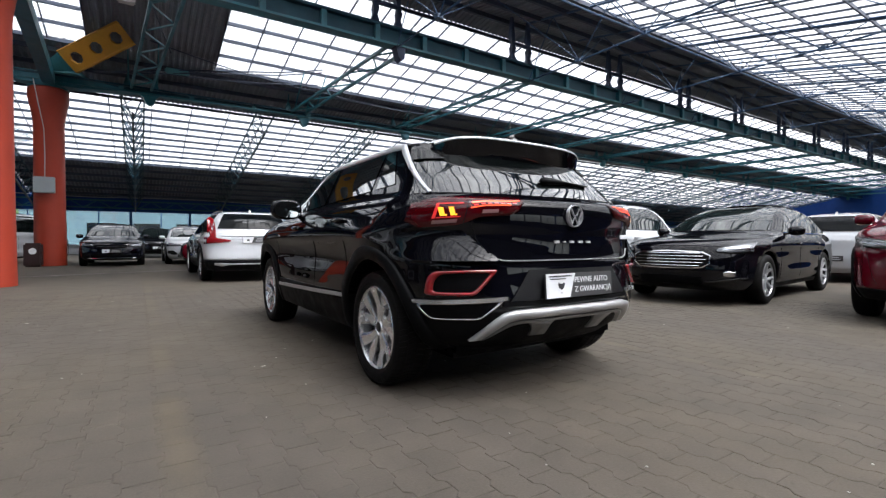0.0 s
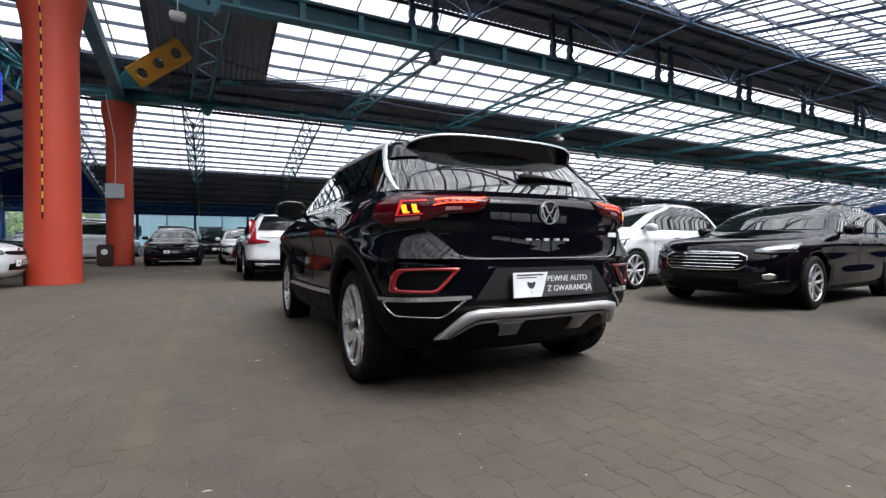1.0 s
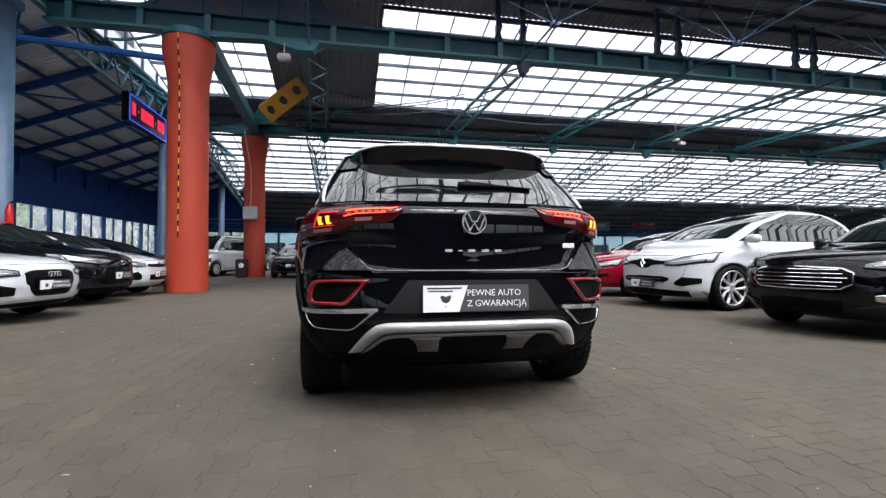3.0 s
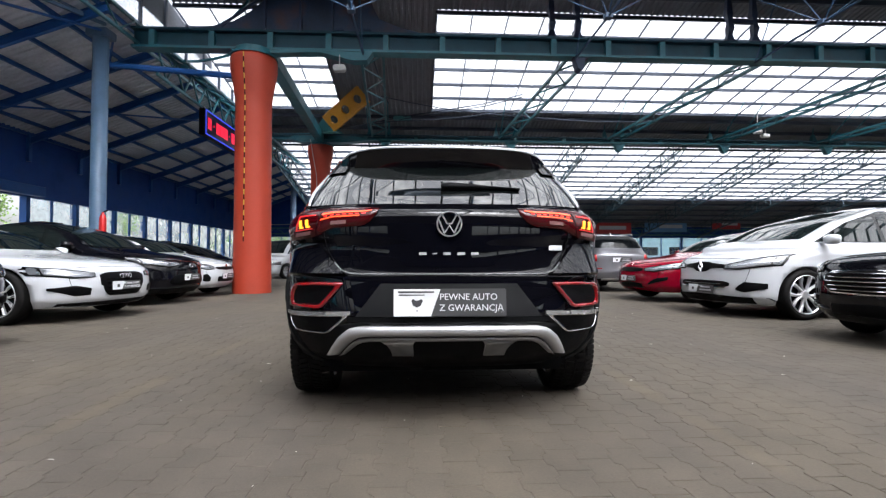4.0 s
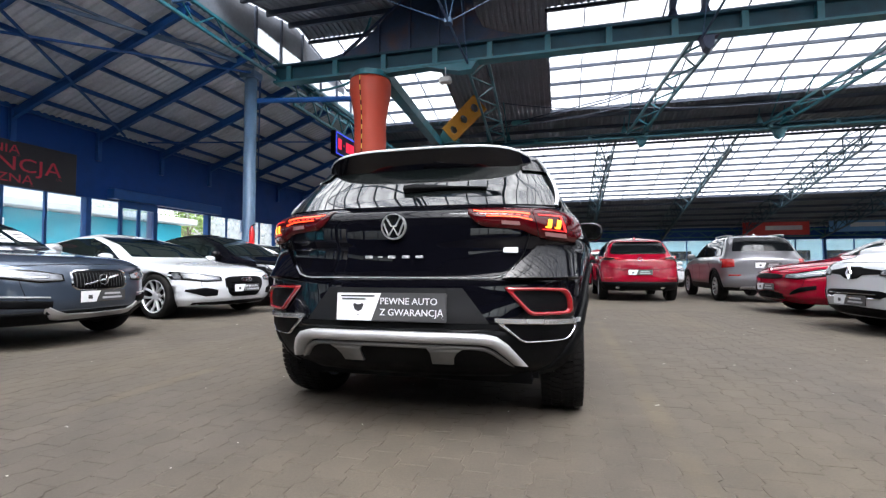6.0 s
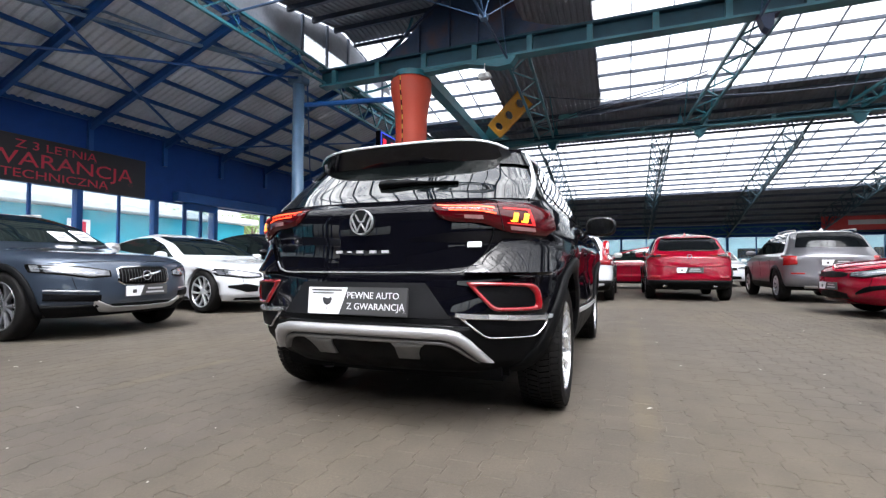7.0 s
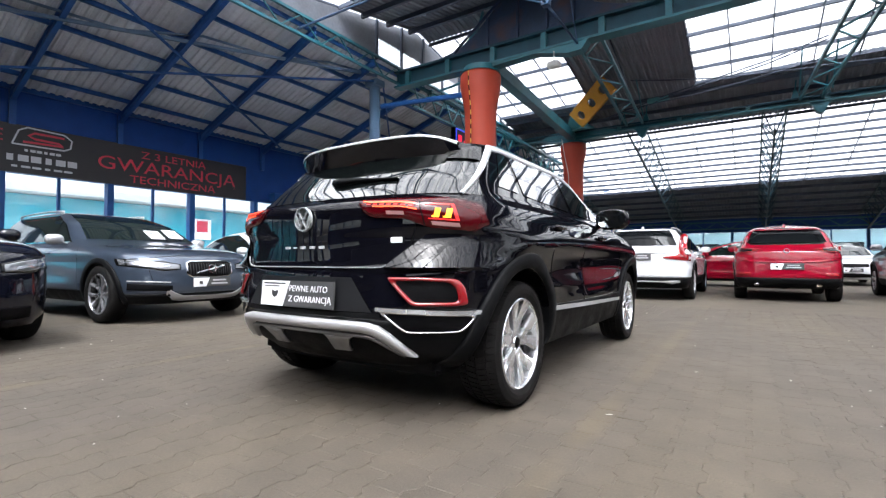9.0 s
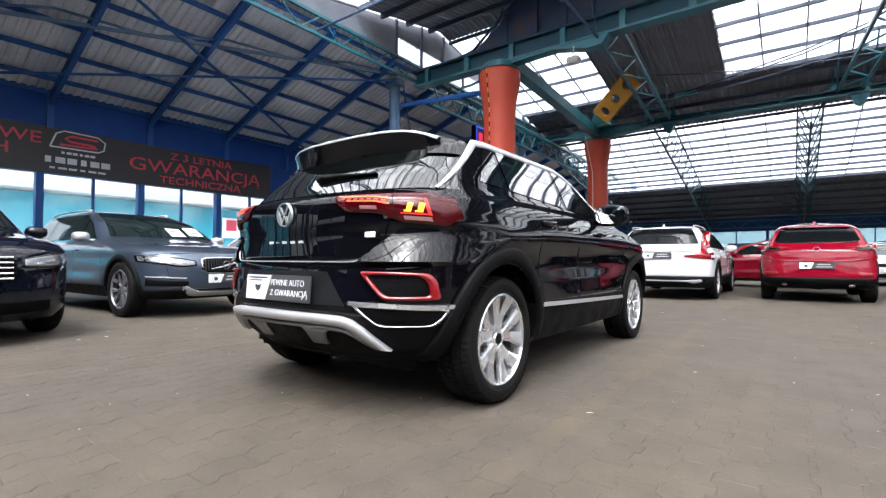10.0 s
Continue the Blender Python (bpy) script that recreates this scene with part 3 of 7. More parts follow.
def rim_mesh(rim, width, n, wide=1.0, split=True):
    bm = bmesh.new()
    w = width / 2
    lathe(bm, [(rim - 0.004, w * 0.8), (rim - 0.002, w * 0.86), (rim - 0.012, w * 0.92), (rim - 0.019, w * 0.84), (rim - 0.021, w * 0.7)], 40, "x")
    lathe(bm, [(0.0, w * 0.68), (0.05, w * 0.68), (0.07, w * 0.58), (0.075, 0.0), (0.0, 0.0)], 20, "x")
    spokes(bm, rim, w, n, wide=wide, split=split)
    return bm


def add_wheels(root, wb, track, R, rim, width, n, rim_mat, wide=1.0, split=True):
    kinds = [("tyre", tyre_mesh(R, rim, width), M_RUBBER, "black tyre"), ("rim", rim_mesh(rim, width, n, wide, split), rim_mat, "alloy rim")]
    # Black disc set behind the spokes for the shade inside the wheel.
    bm = bmesh.new()
    lathe(bm, [(0.0, 0.012), (rim - 0.028, 0.012), (rim - 0.028, 0.022), (0.0, 0.022)], 24, "x")
    kinds.append(("wheel_backing", bm, M_BLACK, ""))
    # Barrel coloured dark to paint in the shade within the rim.
    bm = bmesh.new()
    lathe(bm, [(rim - 0.008, width * 0.38), (rim - 0.022, width * 0.36), (rim - 0.026, 0.02), (rim - 0.012, -width * 0.42)], 32, "x")
    kinds.append(("barrel", bm, M_BARREL, "inner barrel of the rim, shade painted in"))
    meshes = []
    for y in (0, wb):
        for s in (-1, 1):
            wheel = new("wheel")
            wheel.parent = root
            wheel.matrix_local = pose(s * track / 2, y, R, 23 + 37 * y, 0, 0 if s > 0 else 180)
            for k, (nm, b, mat, lab) in enumerate(kinds):
                if len(meshes) < len(kinds):
                    o = part(nm, b, mat, wheel, lab, smooth=nm == "tyre")
                    meshes.append(o.data)
                else:
                    o = new(nm, meshes[k])
                    o.parent = wheel
                    if lab:
                        o["label"] = lab


def plate_board(root, fn, z, w=0.52, h=0.115, sign=-1, words=False):
    """The dealer's board in the plate's place: grey board, white sheet, writing."""
    b = part("plate_board", rounded_box((0, 0, 0), (w, 0.01, h), 0.003, 1), M_BOARD, root, "grey dealer board in place of a number plate")
    b.matrix_local = pose(0, fn(0, z) + sign * 0.02, z, 0, 0, 180 if sign > 0 else 0)
    bm = bmesh.new()
    ring_loft(bm, [[(x, d, zz) for x, zz in ((-w * 0.49, -h * 0.49), (-w * 0.17, -h * 0.49), (-w * 0.08, h * 0.49), (-w * 0.49, h * 0.49))] for d in (-0.008, -0.0045)])
    part("sheet", bm, M_WHITE, b, "white sheet")
    bm = bmesh.new()
    box(bm, (-w * 0.3, -0.0085, -0.005), (0.045, 0.003, 0.04))
    part("emblem", bm, M_BOARD, b, "dark emblem")
    if words:
        face = pose(0, -0.0065, 0, 90)
        lettering("inscription", "PEWNE AUTO", 0.043, M_WHITE, b, Matrix.Translation((0.088, 0, 0.024)) @ face, 0.001)
        lettering("inscription", "Z GWARANCJĄ", 0.043, M_WHITE, b, Matrix.Translation((0.102, 0, -0.024)) @ face, 0.0016)
    else:
        for zz, ww in ((0.022, 0.36), (-0.02, 0.44)):
            bm = bmesh.new()
            box(bm, (w * 0.19, -0.006, zz), (w * ww, 0.004, 0.02))
            part("writing_bar", bm, M_SHEETGREY, b)
    return b


# Dark alloy for grille slats; on the rim barrels it stands for shade.
M_BARREL = worn("barrel_shade_and_slat_alloy", (0.035, 0.035, 0.037), 0.5, 0.3, vary=0.2)
M_SHEETGREY = worn("pale_grey_print", (0.4, 0.4, 0.42), 0.5, vary=0.05)
M_LENS = principled("headlight_lens", (0.2, 0.21, 0.23), 0.1, 0.5, 1.0)
M_LENSBRIGHT = principled("bright_reflector", (0.42, 0.44, 0.48), 0.2, 0.8, 1.0)
M_ORANGERED = principled("orange_red_lens", (0.3, 0.008, 0.008), 0.12, 0.0, 1.0)


def parked_car(label, group, paint, m, wb, W, H, fo, ro, R, rim, belt, nose, cowl, cowl_y, roof_f, roof_r, rear_base, gz=0.2, clad=0.0, rails=False, front=(), back=(), plate=0.42, rear_plate=0.5, bars=(), badge=None, rear_badge=None,
               spoke=(5, 1.0, True), rim_mat=None, bright=False, roof_paint=None, words=False, sheets=(), mirror_paint=None, name="parked_car"):
    """A whole car. belt: window line; nose: front edge of the bonnet; cowl, cowl_y: foot of the windscreen; roof_f, roof_r: ends of the roof; rear_base: (y, z) of the rear
    window's foot. front, back: shapes on the face and tail as (part, material, label, [(share of half width, low, high)], lift)."""
    root = thing(name, label, "car", group, m)
    h, F = W / 2, wb + fo
    mid = (roof_f + roof_r) / 2 + 0.1
    zm = cowl + (H - cowl) * 0.5
    zr = rear_base[1] + (H - rear_base[1]) * 0.5
    rear = [(gz, -ro + 0.17), (gz + 0.1, -ro + 0.04), (0.5, -ro), (0.66, -ro + 0.02), (rear_base[1] - 0.16, (rear_base[0] - 0.09 - ro) / 2 - 0.0), (rear_base[1] - 0.05, rear_base[0] - 0.05), (rear_base[1], rear_base[0]),
            (zr, rear_base[0] + (roof_r - rear_base[0]) * 0.46), (H - 0.1, roof_r), (H - 0.05, roof_r + 0.28), (H - 0.018, roof_r + 0.62), (H, mid - 0.05)]
    frnt = [(gz, F - 0.15), (gz + 0.1, F - 0.03), (0.45, F), (nose - 0.18, F - 0.015), (nose - 0.06, F - 0.06), (nose, F - 0.17), (nose + 0.055, F - 0.4), (cowl - 0.07, cowl_y + 0.36), (cowl, cowl_y), (zm, cowl_y + (roof_f - cowl_y) * 0.46), (H - 0.09, roof_f), (H - 0.045, roof_f - 0.24), (H - 0.015, roof_f - 0.6), (H, mid + 0.05)]
    half = [(gz, h - 0.09), (gz + 0.1, h - 0.03), (0.45, h - 0.012), (belt - 0.36, h - 0.002), (belt - 0.22, h - 0.016), (belt - 0.17, h), (belt - 0.13, h - 0.006), (belt - 0.05, h - 0.032), (belt, h - 0.075), (belt + 0.05, h - 0.105), (H - 0.2, h * 0.755), (H - 0.1, h * 0.67), (H - 0.055, h * 0.61), (H - 0.022, h * 0.5), (H, h * 0.22)]
    rc = [(gz, 0.35), (0.6, 0.42), (belt - 0.05, 0.42), (belt + 0.08, 0.34), (H - 0.1, 0.3), (H, 0.3)]
    fc = [(gz, 0.55), (0.45, 0.66), (nose - 0.05, 0.72), (nose + 0.05, 0.75), (cowl - 0.07, 0.55), (cowl, 0.36), (H - 0.1, 0.24), (H, 0.3)]

    def swell(y, z):
        """Haunches over the wheels, a hollow along the doors and a ridge above the sill."""
        bell = lambda v, c, w: math.exp(-((v - c) / w) ** 2)
        doors = math.exp(-((y - wb / 2) / (0.28 * wb)) ** 4)
        return 0.02 * (bell(y, 0.0, 0.33) + bell(y, wb, 0.33)) * bell(z, 2 * R + 0.06, 0.12) + doors * (0.014 * bell(z, gz + 0.2, 0.07) - 0.014 * bell(z, gz + 0.36, 0.09))
    sh = Shell(rear, frnt, half, rc, fc, bow=0.035, swell=swell)
    top = H - 0.08
    cut = gz + clad if clad else gz
    lv = [z for z in spread(gz, nose, 16) + spread(nose + 0.02, belt + 0.06, 9) + spread(belt + 0.09, top, 10) if z > cut + 0.005]
    body = part("body", sh.mesh([cut] + lv + ([] if roof_paint else [H - 0.055, H - 0.035, H - 0.018, H - 0.006, H]), 26), [paint, M_BLACK], root, "painted body", smooth=True)
    shells = [body]
    if roof_paint:
        part("roof", sh.mesh([top - 0.006, top, H - 0.055, H - 0.035, H - 0.018, H - 0.006, H], 18), roof_paint, root, "contrasting roof", smooth=True)
    if clad:
        shells.append(part("lower_cladding", sh.mesh(spread(gz, cut, 6), 26), [M_CLAD, M_BLACK], root, "matt black lower cladding", smooth=True))
    for o in shells:
        cut_wheel_wells(o, wb, R + 0.055, h)
    lift = 0.007

    def screen(fn, sgn, z0, z1, k):
        return grid_patch(lambda u, z: (u * sh.w(z) * k, fn(u * sh.w(z) * k, z) + sgn * lift, z + 0.006), spread(-1, 1, 15), spread(z0, z1, 9))
    part("windscreen", screen(sh.front, 1, cowl + 0.012, H - 0.085, 0.88), M_CARGLASS, root, "dark windscreen", smooth=True)
    part("rear_window", screen(sh.rear, -1, rear_base[1] + 0.02, H - 0.105, 0.84), M_TINT, root, "dark rear window", smooth=True)
    zt, zb = H - 0.115, belt + 0.035

    def lim(z):
        a, b, r, f = sh.span(z)
        return a + r * 0.9 + 0.1, b - f * 0.9 - 0.05
    by, cy = wb * 0.5 - 0.02, 0.16
    for s in (-1, 1):
        def pane(fa, fb, z0, z1, off):
            def fn(u, v):
                z = z0 + (z1 - z0) * v
                a, b = fa(z), fb(z)
                y = a + (max(b, a + 0.01) - a) * u
                # the upper edge follows the fall of the roof
                zz = min(z, H - 0.1 - 0.05 * max(0, (roof_r + 0.35 - y)) ** 1.5)
                return (s * (sh.side(y, zz) + off), y, zz)
            return grid_patch(fn, spread(0, 1, 10), spread(0, 1, 6))
        part("window_surround", pane(lambda z: lim(z)[0] - 0.03, lambda z: lim(z)[1] + 0.03, zb - 0.015, zt + 0.012, 0.003), M_GLASSBLACK, root, "black window surround", smooth=True)
        for nm, fa, fb in (("front_window", lambda z: by + 0.035, lambda z: lim(z)[1]), ("rear_side_window", lambda z: max(cy, lim(z)[0]), lambda z: by - 0.035), ("quarter_window", lambda z: lim(z)[0], lambda z: cy - 0.05)):
            if fb(zt) - fa(zt) < 0.04 and fb(zb) - fa(zb) < 0.12:
                continue
            part(nm, pane(fa, fb, zb, zt, lift), M_CARGLASS, root, "dark side window", smooth=True)
        if bright:
            a, c = lim(zb)
            b = bmesh.new()
            run(b, [(s * (sh.side(y, zb - 0.012) + 0.006), y, zb - 0.012) for y in spread(a - 0.02, c + 0.02, 14)], 0.008, 0.014)
            part("window_trim", b, M_CHROME, root, "chrome strip under the side windows")
            b = bmesh.new()
            run(b, [(s * (sh.side(y, zt + 0.01) + 0.005), y, zt + 0.01) for y in spread(lim(zt)[0], lim(zt)[1], 10)], 0.008, 0.01)
            part("window_trim", b, M_CHROME, root, "chrome strip over the side windows")
        # mirror, handles, sill
        z, y = belt + 0.055, cowl_y - 0.4
        x = sh.side(y, belt)
        b = bmesh.new()
        ring_loft(b, [[(s * (x + 0.13 + 0.105 * k * math.copysign(abs(math.cos(t)) ** 0.7, math.cos(t))), y + dy, z + 0.07 * k * math.copysign(abs(math.sin(t)) ** 0.75, math.sin(t))) for t in (2 * math.pi * i / 16 for i in range(16))] for dy, k in ((-0.05, 0.85), (-0.045, 0.97), (0.0, 1.0), (0.045, 0.82), (0.075, 0.45))])
        beam(b, (s * (x - 0.02), y + 0.02, z - 0.05), (s * (x + 0.08), y + 0.01, z - 0.035), 0.05, 0.025)
        part("mirror", b, mirror_paint or paint, root, "door mirror", smooth=True)
        for yy in (by + 0.12, cy + 0.3):
            part("door_handle", rounded_box((s * (sh.side(yy, belt - 0.13) + 0.014), yy, belt - 0.13), (0.022, 0.2, 0.026), 0.009, 2), paint, root, smooth=True)
        for yy in (by, cy + 0.22, wb - R - 0.2):
            b = bmesh.new()
            pts = [(s * (sh.side(yy, zz) + 0.0008), yy, zz) for zz in spread(gz + 0.12, belt, 9)]
            run(b, pts, 0.003, 0.005)
            part("door_gap", b, M_BLACK, root)
        part("sill", grid_patch(lambda y, z, s=s: (s * (sh.side(y, z) + 0.01), y, z), spread(R + 0.06, wb - R - 0.06, 7), spread(gz, gz + (0.15 if clad else 0.06), 3)), M_CLAD, root, "black sill", smooth=True)
        if clad:
            for yw in (0, wb):
                b = bmesh.new()
                rings = []
                for i in range(17):
                    t = math.pi * (-0.1 + 1.2 * i / 16)
                    rr = []
                    for rad, out in ((R + 0.05, -0.02), (R + 0.05, 0.014), (R + 0.065, 0.018), (R + 0.11, 0.014), (R + 0.12, 0.0)):
                        yy, zz = yw + rad * math.cos(t), max(0.33 + rad * math.sin(t), gz)
                        rr.append((s * (sh.side(yy, zz) + out), yy, zz))
                    rings.append(rr)
                ring_loft(b, rings)
                part("wheel_arch_trim", b, M_CLAD, root, "black wheel arch trim", smooth=True)
        if rails:
            b = bmesh.new()
            pts = [(s * h * 0.6, y, H - 0.03 - 0.06 * (abs(y - mid) / 1.3) ** 2 + 0.012) for y in spread(roof_r + 0.1, roof_f - 0.25, 10)]
            rings = [[(px + a, py, pz + c) for a, c in ((-0.011, 0), (0, 0.013), (0.011, 0), (0, -0.013 if 0 < i < 9 else -0.06))] for i, (px, py, pz) in enumerate(pts)]
            ring_loft(b, rings)
            part("roof_rail", b, M_SATIN, root, "silver roof rail", smooth=True)

    # shapes on face and tail: between a low and a high line over the share of the half width
    def surface_shape(fn, sgn, rows, off, mirrored, n=12):
        us = spread(rows[0][0], rows[-1][0], n)
        lo = lambda u: float(np.interp(u, [r[0] for r in rows], [r[1] for r in rows]))
        hi = lambda u: float(np.interp(u, [r[0] for r in rows], [r[2] for r in rows]))

        def p(u, v):
            e = 0.0 if (u in (us[0], us[-1]) or v in (0.0, 1.0)) else off
            z = lo(u) + (hi(u) - lo(u)) * v
            x = u * h
            return (mirrored * x, fn(abs(x), z) + sgn * (0.002 + e), z)
        return grid_patch(p, us, [0.0, 0.04] + spread(0.2, 0.8, 4) + [0.96, 1.0])
    for fn, sgn, shapes in ((sh.front, 1, front), (sh.rear, -1, back)):
        for nm, mat, lab, rows, off in shapes:
            for s in ((-1, 1) if rows[0][0] > 0 else (1,)):
                part(nm, surface_shape(fn, sgn, rows, off, s), mat, root, lab, smooth=True)
    for u0, z, th, mat in bars:
        b = bmesh.new()
        pts = [(u * u0 * h, sh.front(abs(u * u0 * h), z) + 0.018, z) for u in spread(-1, 1, 11)]
        rings = [[(px, py + a, pz + c) for a, c in ((-0.012, th), (0.0, th), (0.004, 0), (0.0, -th), (-0.012, -th))] for px, py, pz in pts]
        ring_loft(b, rings)
        part("grille_bar", b, mat, root, "grille bar")
    for bd, fn, sgn in ((badge, sh.front, 1), (rear_badge, sh.rear, -1)):
        if bd:
            z, r, mat, shape = bd
            b = bmesh.new()
            t = Matrix.Translation((0, fn(0, z) + sgn * 0.022, z)) @ Matrix.Rotation(-sgn * math.pi / 2, 4, "X")
            if shape == "ring":
                lathe(b, [(r * 0.72, 0.0), (r * 0.76, 0.012), (r * 0.96, 0.012), (r, 0.0)], 24, "z", t)
            elif shape == "disc":
                lathe(b, [(0.0, 0.0), (r, 0.0), (r * 0.95, 0.012), (0.0, 0.014)], 24, "z", t)
            elif shape == "diamond":
                k = ((0, 1.5), (0.8, 0), (0, -1.5), (-0.8, 0))
                o = [[t @ Vector((a * r * f, c * r * f, d)) for a, c in k] for f, d in ((1, 0), (0.95, 0.014), (0.6, 0.014), (0.5, 0.0))]
                ring_loft(b, o, True, False)
            else:
                for i in range(4):
                    lathe(b, [(r * 0.5, 0.0), (r * 0.54, 0.008), (r * 0.68, 0.008), (r * 0.72, 0.0)], 16, "z", Matrix.Translation(((i - 1.5) * r * 0.95, 0, 0)) @ t)
            part("badge", b, mat, root, "chrome badge")
    # bonnet edge, wing seams and roof aerial
    b = bmesh.new()
    us = spread(-0.86, 0.86, 15)
    zn = nose - 0.03
    pts = [(u * sh.w(zn), sh.front(u * sh.w(zn), zn - 0.05 * abs(u) ** 3) + 0.001, zn - 0.05 * abs(u) ** 3) for u in us]
    run(b, pts, 0.004, 0.005)
    part("bonnet_gap", b, M_BLACK, root)
    for s in (-1, 1):
        b = bmesh.new()
        yy = wb + (fo + R) * 0.62
        pts = [(s * (sh.side(yy - 0.25 * (zz - 0.4), zz) + 0.0008), yy - 0.25 * (zz - 0.4), zz) for zz in spread(0.42, nose - 0.1, 8)]
        run(b, pts, 0.003, 0.005)
        part("wing_gap", b, M_BLACK, root)
    b = bmesh.new()
    ya = roof_r + 0.34
    za = sh.zs[1] - 0.055
    ring_loft(b, [[(w, ya - l, z) for w, l in ((-k, 0.06 * f), (k, 0.06 * f), (0.0, -0.09 * f))] for z, k, f in ((za, 0.03, 1.0), (za + 0.05, 0.02, 0.7), (za + 0.07, 0.006, 0.25))])
    part("roof_aerial", b, paint, root)
    if plate:
        plate_board(root, sh.front, plate, sign=1, words=words)
    if rear_plate:
        plate_board(root, sh.rear, rear_plate, sign=-1)
    for u, v, w_, h_ in sheets:
        z0 = cowl + v
        p = part("price_sheet", grid_patch(lambda a, c: (a, sh.front(abs(a), c) + 0.011, c + 0.006), spread(u, u + w_, 4), spread(z0, z0 + h_, 3)), M_WHITE, root, "white price sheet behind the windscreen")
        for k in (0.3, 0.6):
            part("writing_bar", grid_patch(lambda a, c: (a, sh.front(abs(a), c) + 0.013, c + 0.006), spread(u + 0.03, u + w_ - 0.03, 3), spread(z0 + h_ * k, z0 + h_ * (k + 0.12), 2)), M_BOARD, p)
    part("underbody", rounded_box((0, wb / 2, gz + 0.03), (W * 0.72, wb * 0.8, 0.1), 0.03, 1), M_BLACK, root, "black underbody")
    add_wheels(root, wb, W - 0.24, R, rim, 0.22, spoke[0], rim_mat or M_RIM, spoke[1], spoke[2])
    return root


P_BLACK = car_paint("black_car_paint", (0.0025, 0.0025, 0.004))
P_BLACK.node_tree.nodes["Principled BSDF"].inputs["Coat Weight"].default_value = 0.8
P_WHITE = car_paint("white_car_paint", (0.5, 0.515, 0.54))
P_GREY = car_paint("blue_grey_car_paint", (0.055, 0.075, 0.11), 0.25, 0.6)
P_RED = car_paint("red_car_paint", (0.2, 0.002, 0.013), 0.0, 0.0)
P_MAROON = car_paint("dark_red_car_paint", (0.09, 0.002, 0.008), 0.0, 0.0)
P_SILVER = car_paint("grey_metallic_car_paint", (0.17, 0.17, 0.185), 0.2, 0.6)
P_NAVY = car_paint("very_dark_blue_car_paint", (0.004, 0.005, 0.01))
RIM_DARK = worn("dark_alloy", (0.32, 0.32, 0.34), 0.3, 0.8, vary=0.1, bump=0.02)
M_CLAD = worn("grey_black_cladding", (0.0034, 0.0036, 0.0042), 0.6, vary=0.2, scale=10, grain=200, bump=0.15, spec=0.1)
M_GLASSBLACK = principled("gloss_black_trim", (0.004, 0.004, 0.004), 0.12, 0.0, 0.0, 0.5)
M_BLUEBADGE = principled("blue_enamel", (0.02, 0.04, 0.3), 0.2, 0.3, 1.0)
LEFT, RIGHT, AHEAD = "cars along the window side", "cars along the inner side", "cars parked ahead"


def facing(front_axle, heading, wb):
    """The pose of a car with the middle of its front axle there, heading in degrees from +x."""
    a = radians(heading)
    return pose(front_axle[0] - wb * math.cos(a), front_axle[1] - wb * math.sin(a), 0, 0, 0, heading - 90)


def sym(rows):
    """A shape across the middle from its half."""
    return [(-u, a, b) for u, a, b in rows[::-1] if u > 0] + list(rows)


def lamps(rows, strip):
    grow = lambda k: [(u, (a + b) / 2 - (b - a) / 2 * k, (a + b) / 2 + (b - a) / 2 * k) for u, a, b in rows]
    inner = [(u * 0.97 + 0.03 * rows[1][0], a, b) for u, a, b in grow(1.0)]
    return [("headlight_housing", M_GLASSBLACK, "black headlight housing", grow(1.3), 0.009), ("headlight", M_LENS, "clear headlight with bright inside", inner, 0.013), ("light_strip", M_LENSBRIGHT, "bright lamp strip", strip, 0.018)]


# inner row, facing -x
parked_car("glossy black saloon with a wide chrome-barred grille", RIGHT, P_BLACK, facing((4.98, 1.25), 186, 2.85), 2.85, 1.85, 1.48, 0.95, 1.05, 0.335, 0.235, 0.95, 0.82, 1.0, 2.3, 1.25, 0.2, (-0.7, 1.05), plate=0,
           front=lamps([(0.6, 0.715, 0.745), (0.75, 0.70, 0.79), (0.94, 0.715, 0.83)], [(0.66, 0.72, 0.74), (0.92, 0.74, 0.775)]) + [("grille_frame", M_CHROME, "chrome grille frame", sym([(0, 0.481, 0.729), (0.445, 0.491, 0.714), (0.552, 0.555, 0.665)]), 0.003), ("grille", M_BLACK, "black grille", sym([(0, 0.49, 0.72), (0.44, 0.50, 0.705), (0.54, 0.56, 0.66)]), 0.006), ("lower_intake", M_BLACK, "black lower intake", sym([(0, 0.27, 0.40), (0.45, 0.28, 0.38)]), 0.004), ("bumper_blade", M_GLASSBLACK, "glossy bumper edge", [(0.5, 0.3, 0.32), (0.92, 0.36, 0.38)], 0.02), ("fog_light", M_CHROME, "chrome-ringed fog light", [(0.7, 0.40, 0.45), (0.76, 0.385, 0.465), (0.82, 0.40, 0.45)], 0.01)],
           bars=[(0.43 + 0.08 * (1 - abs(i - 2) / 2), 0.525 + 0.042 * i, 0.0055, M_CHROME) for i in range(5)], spoke=(5, 0.8, True), bright=True)
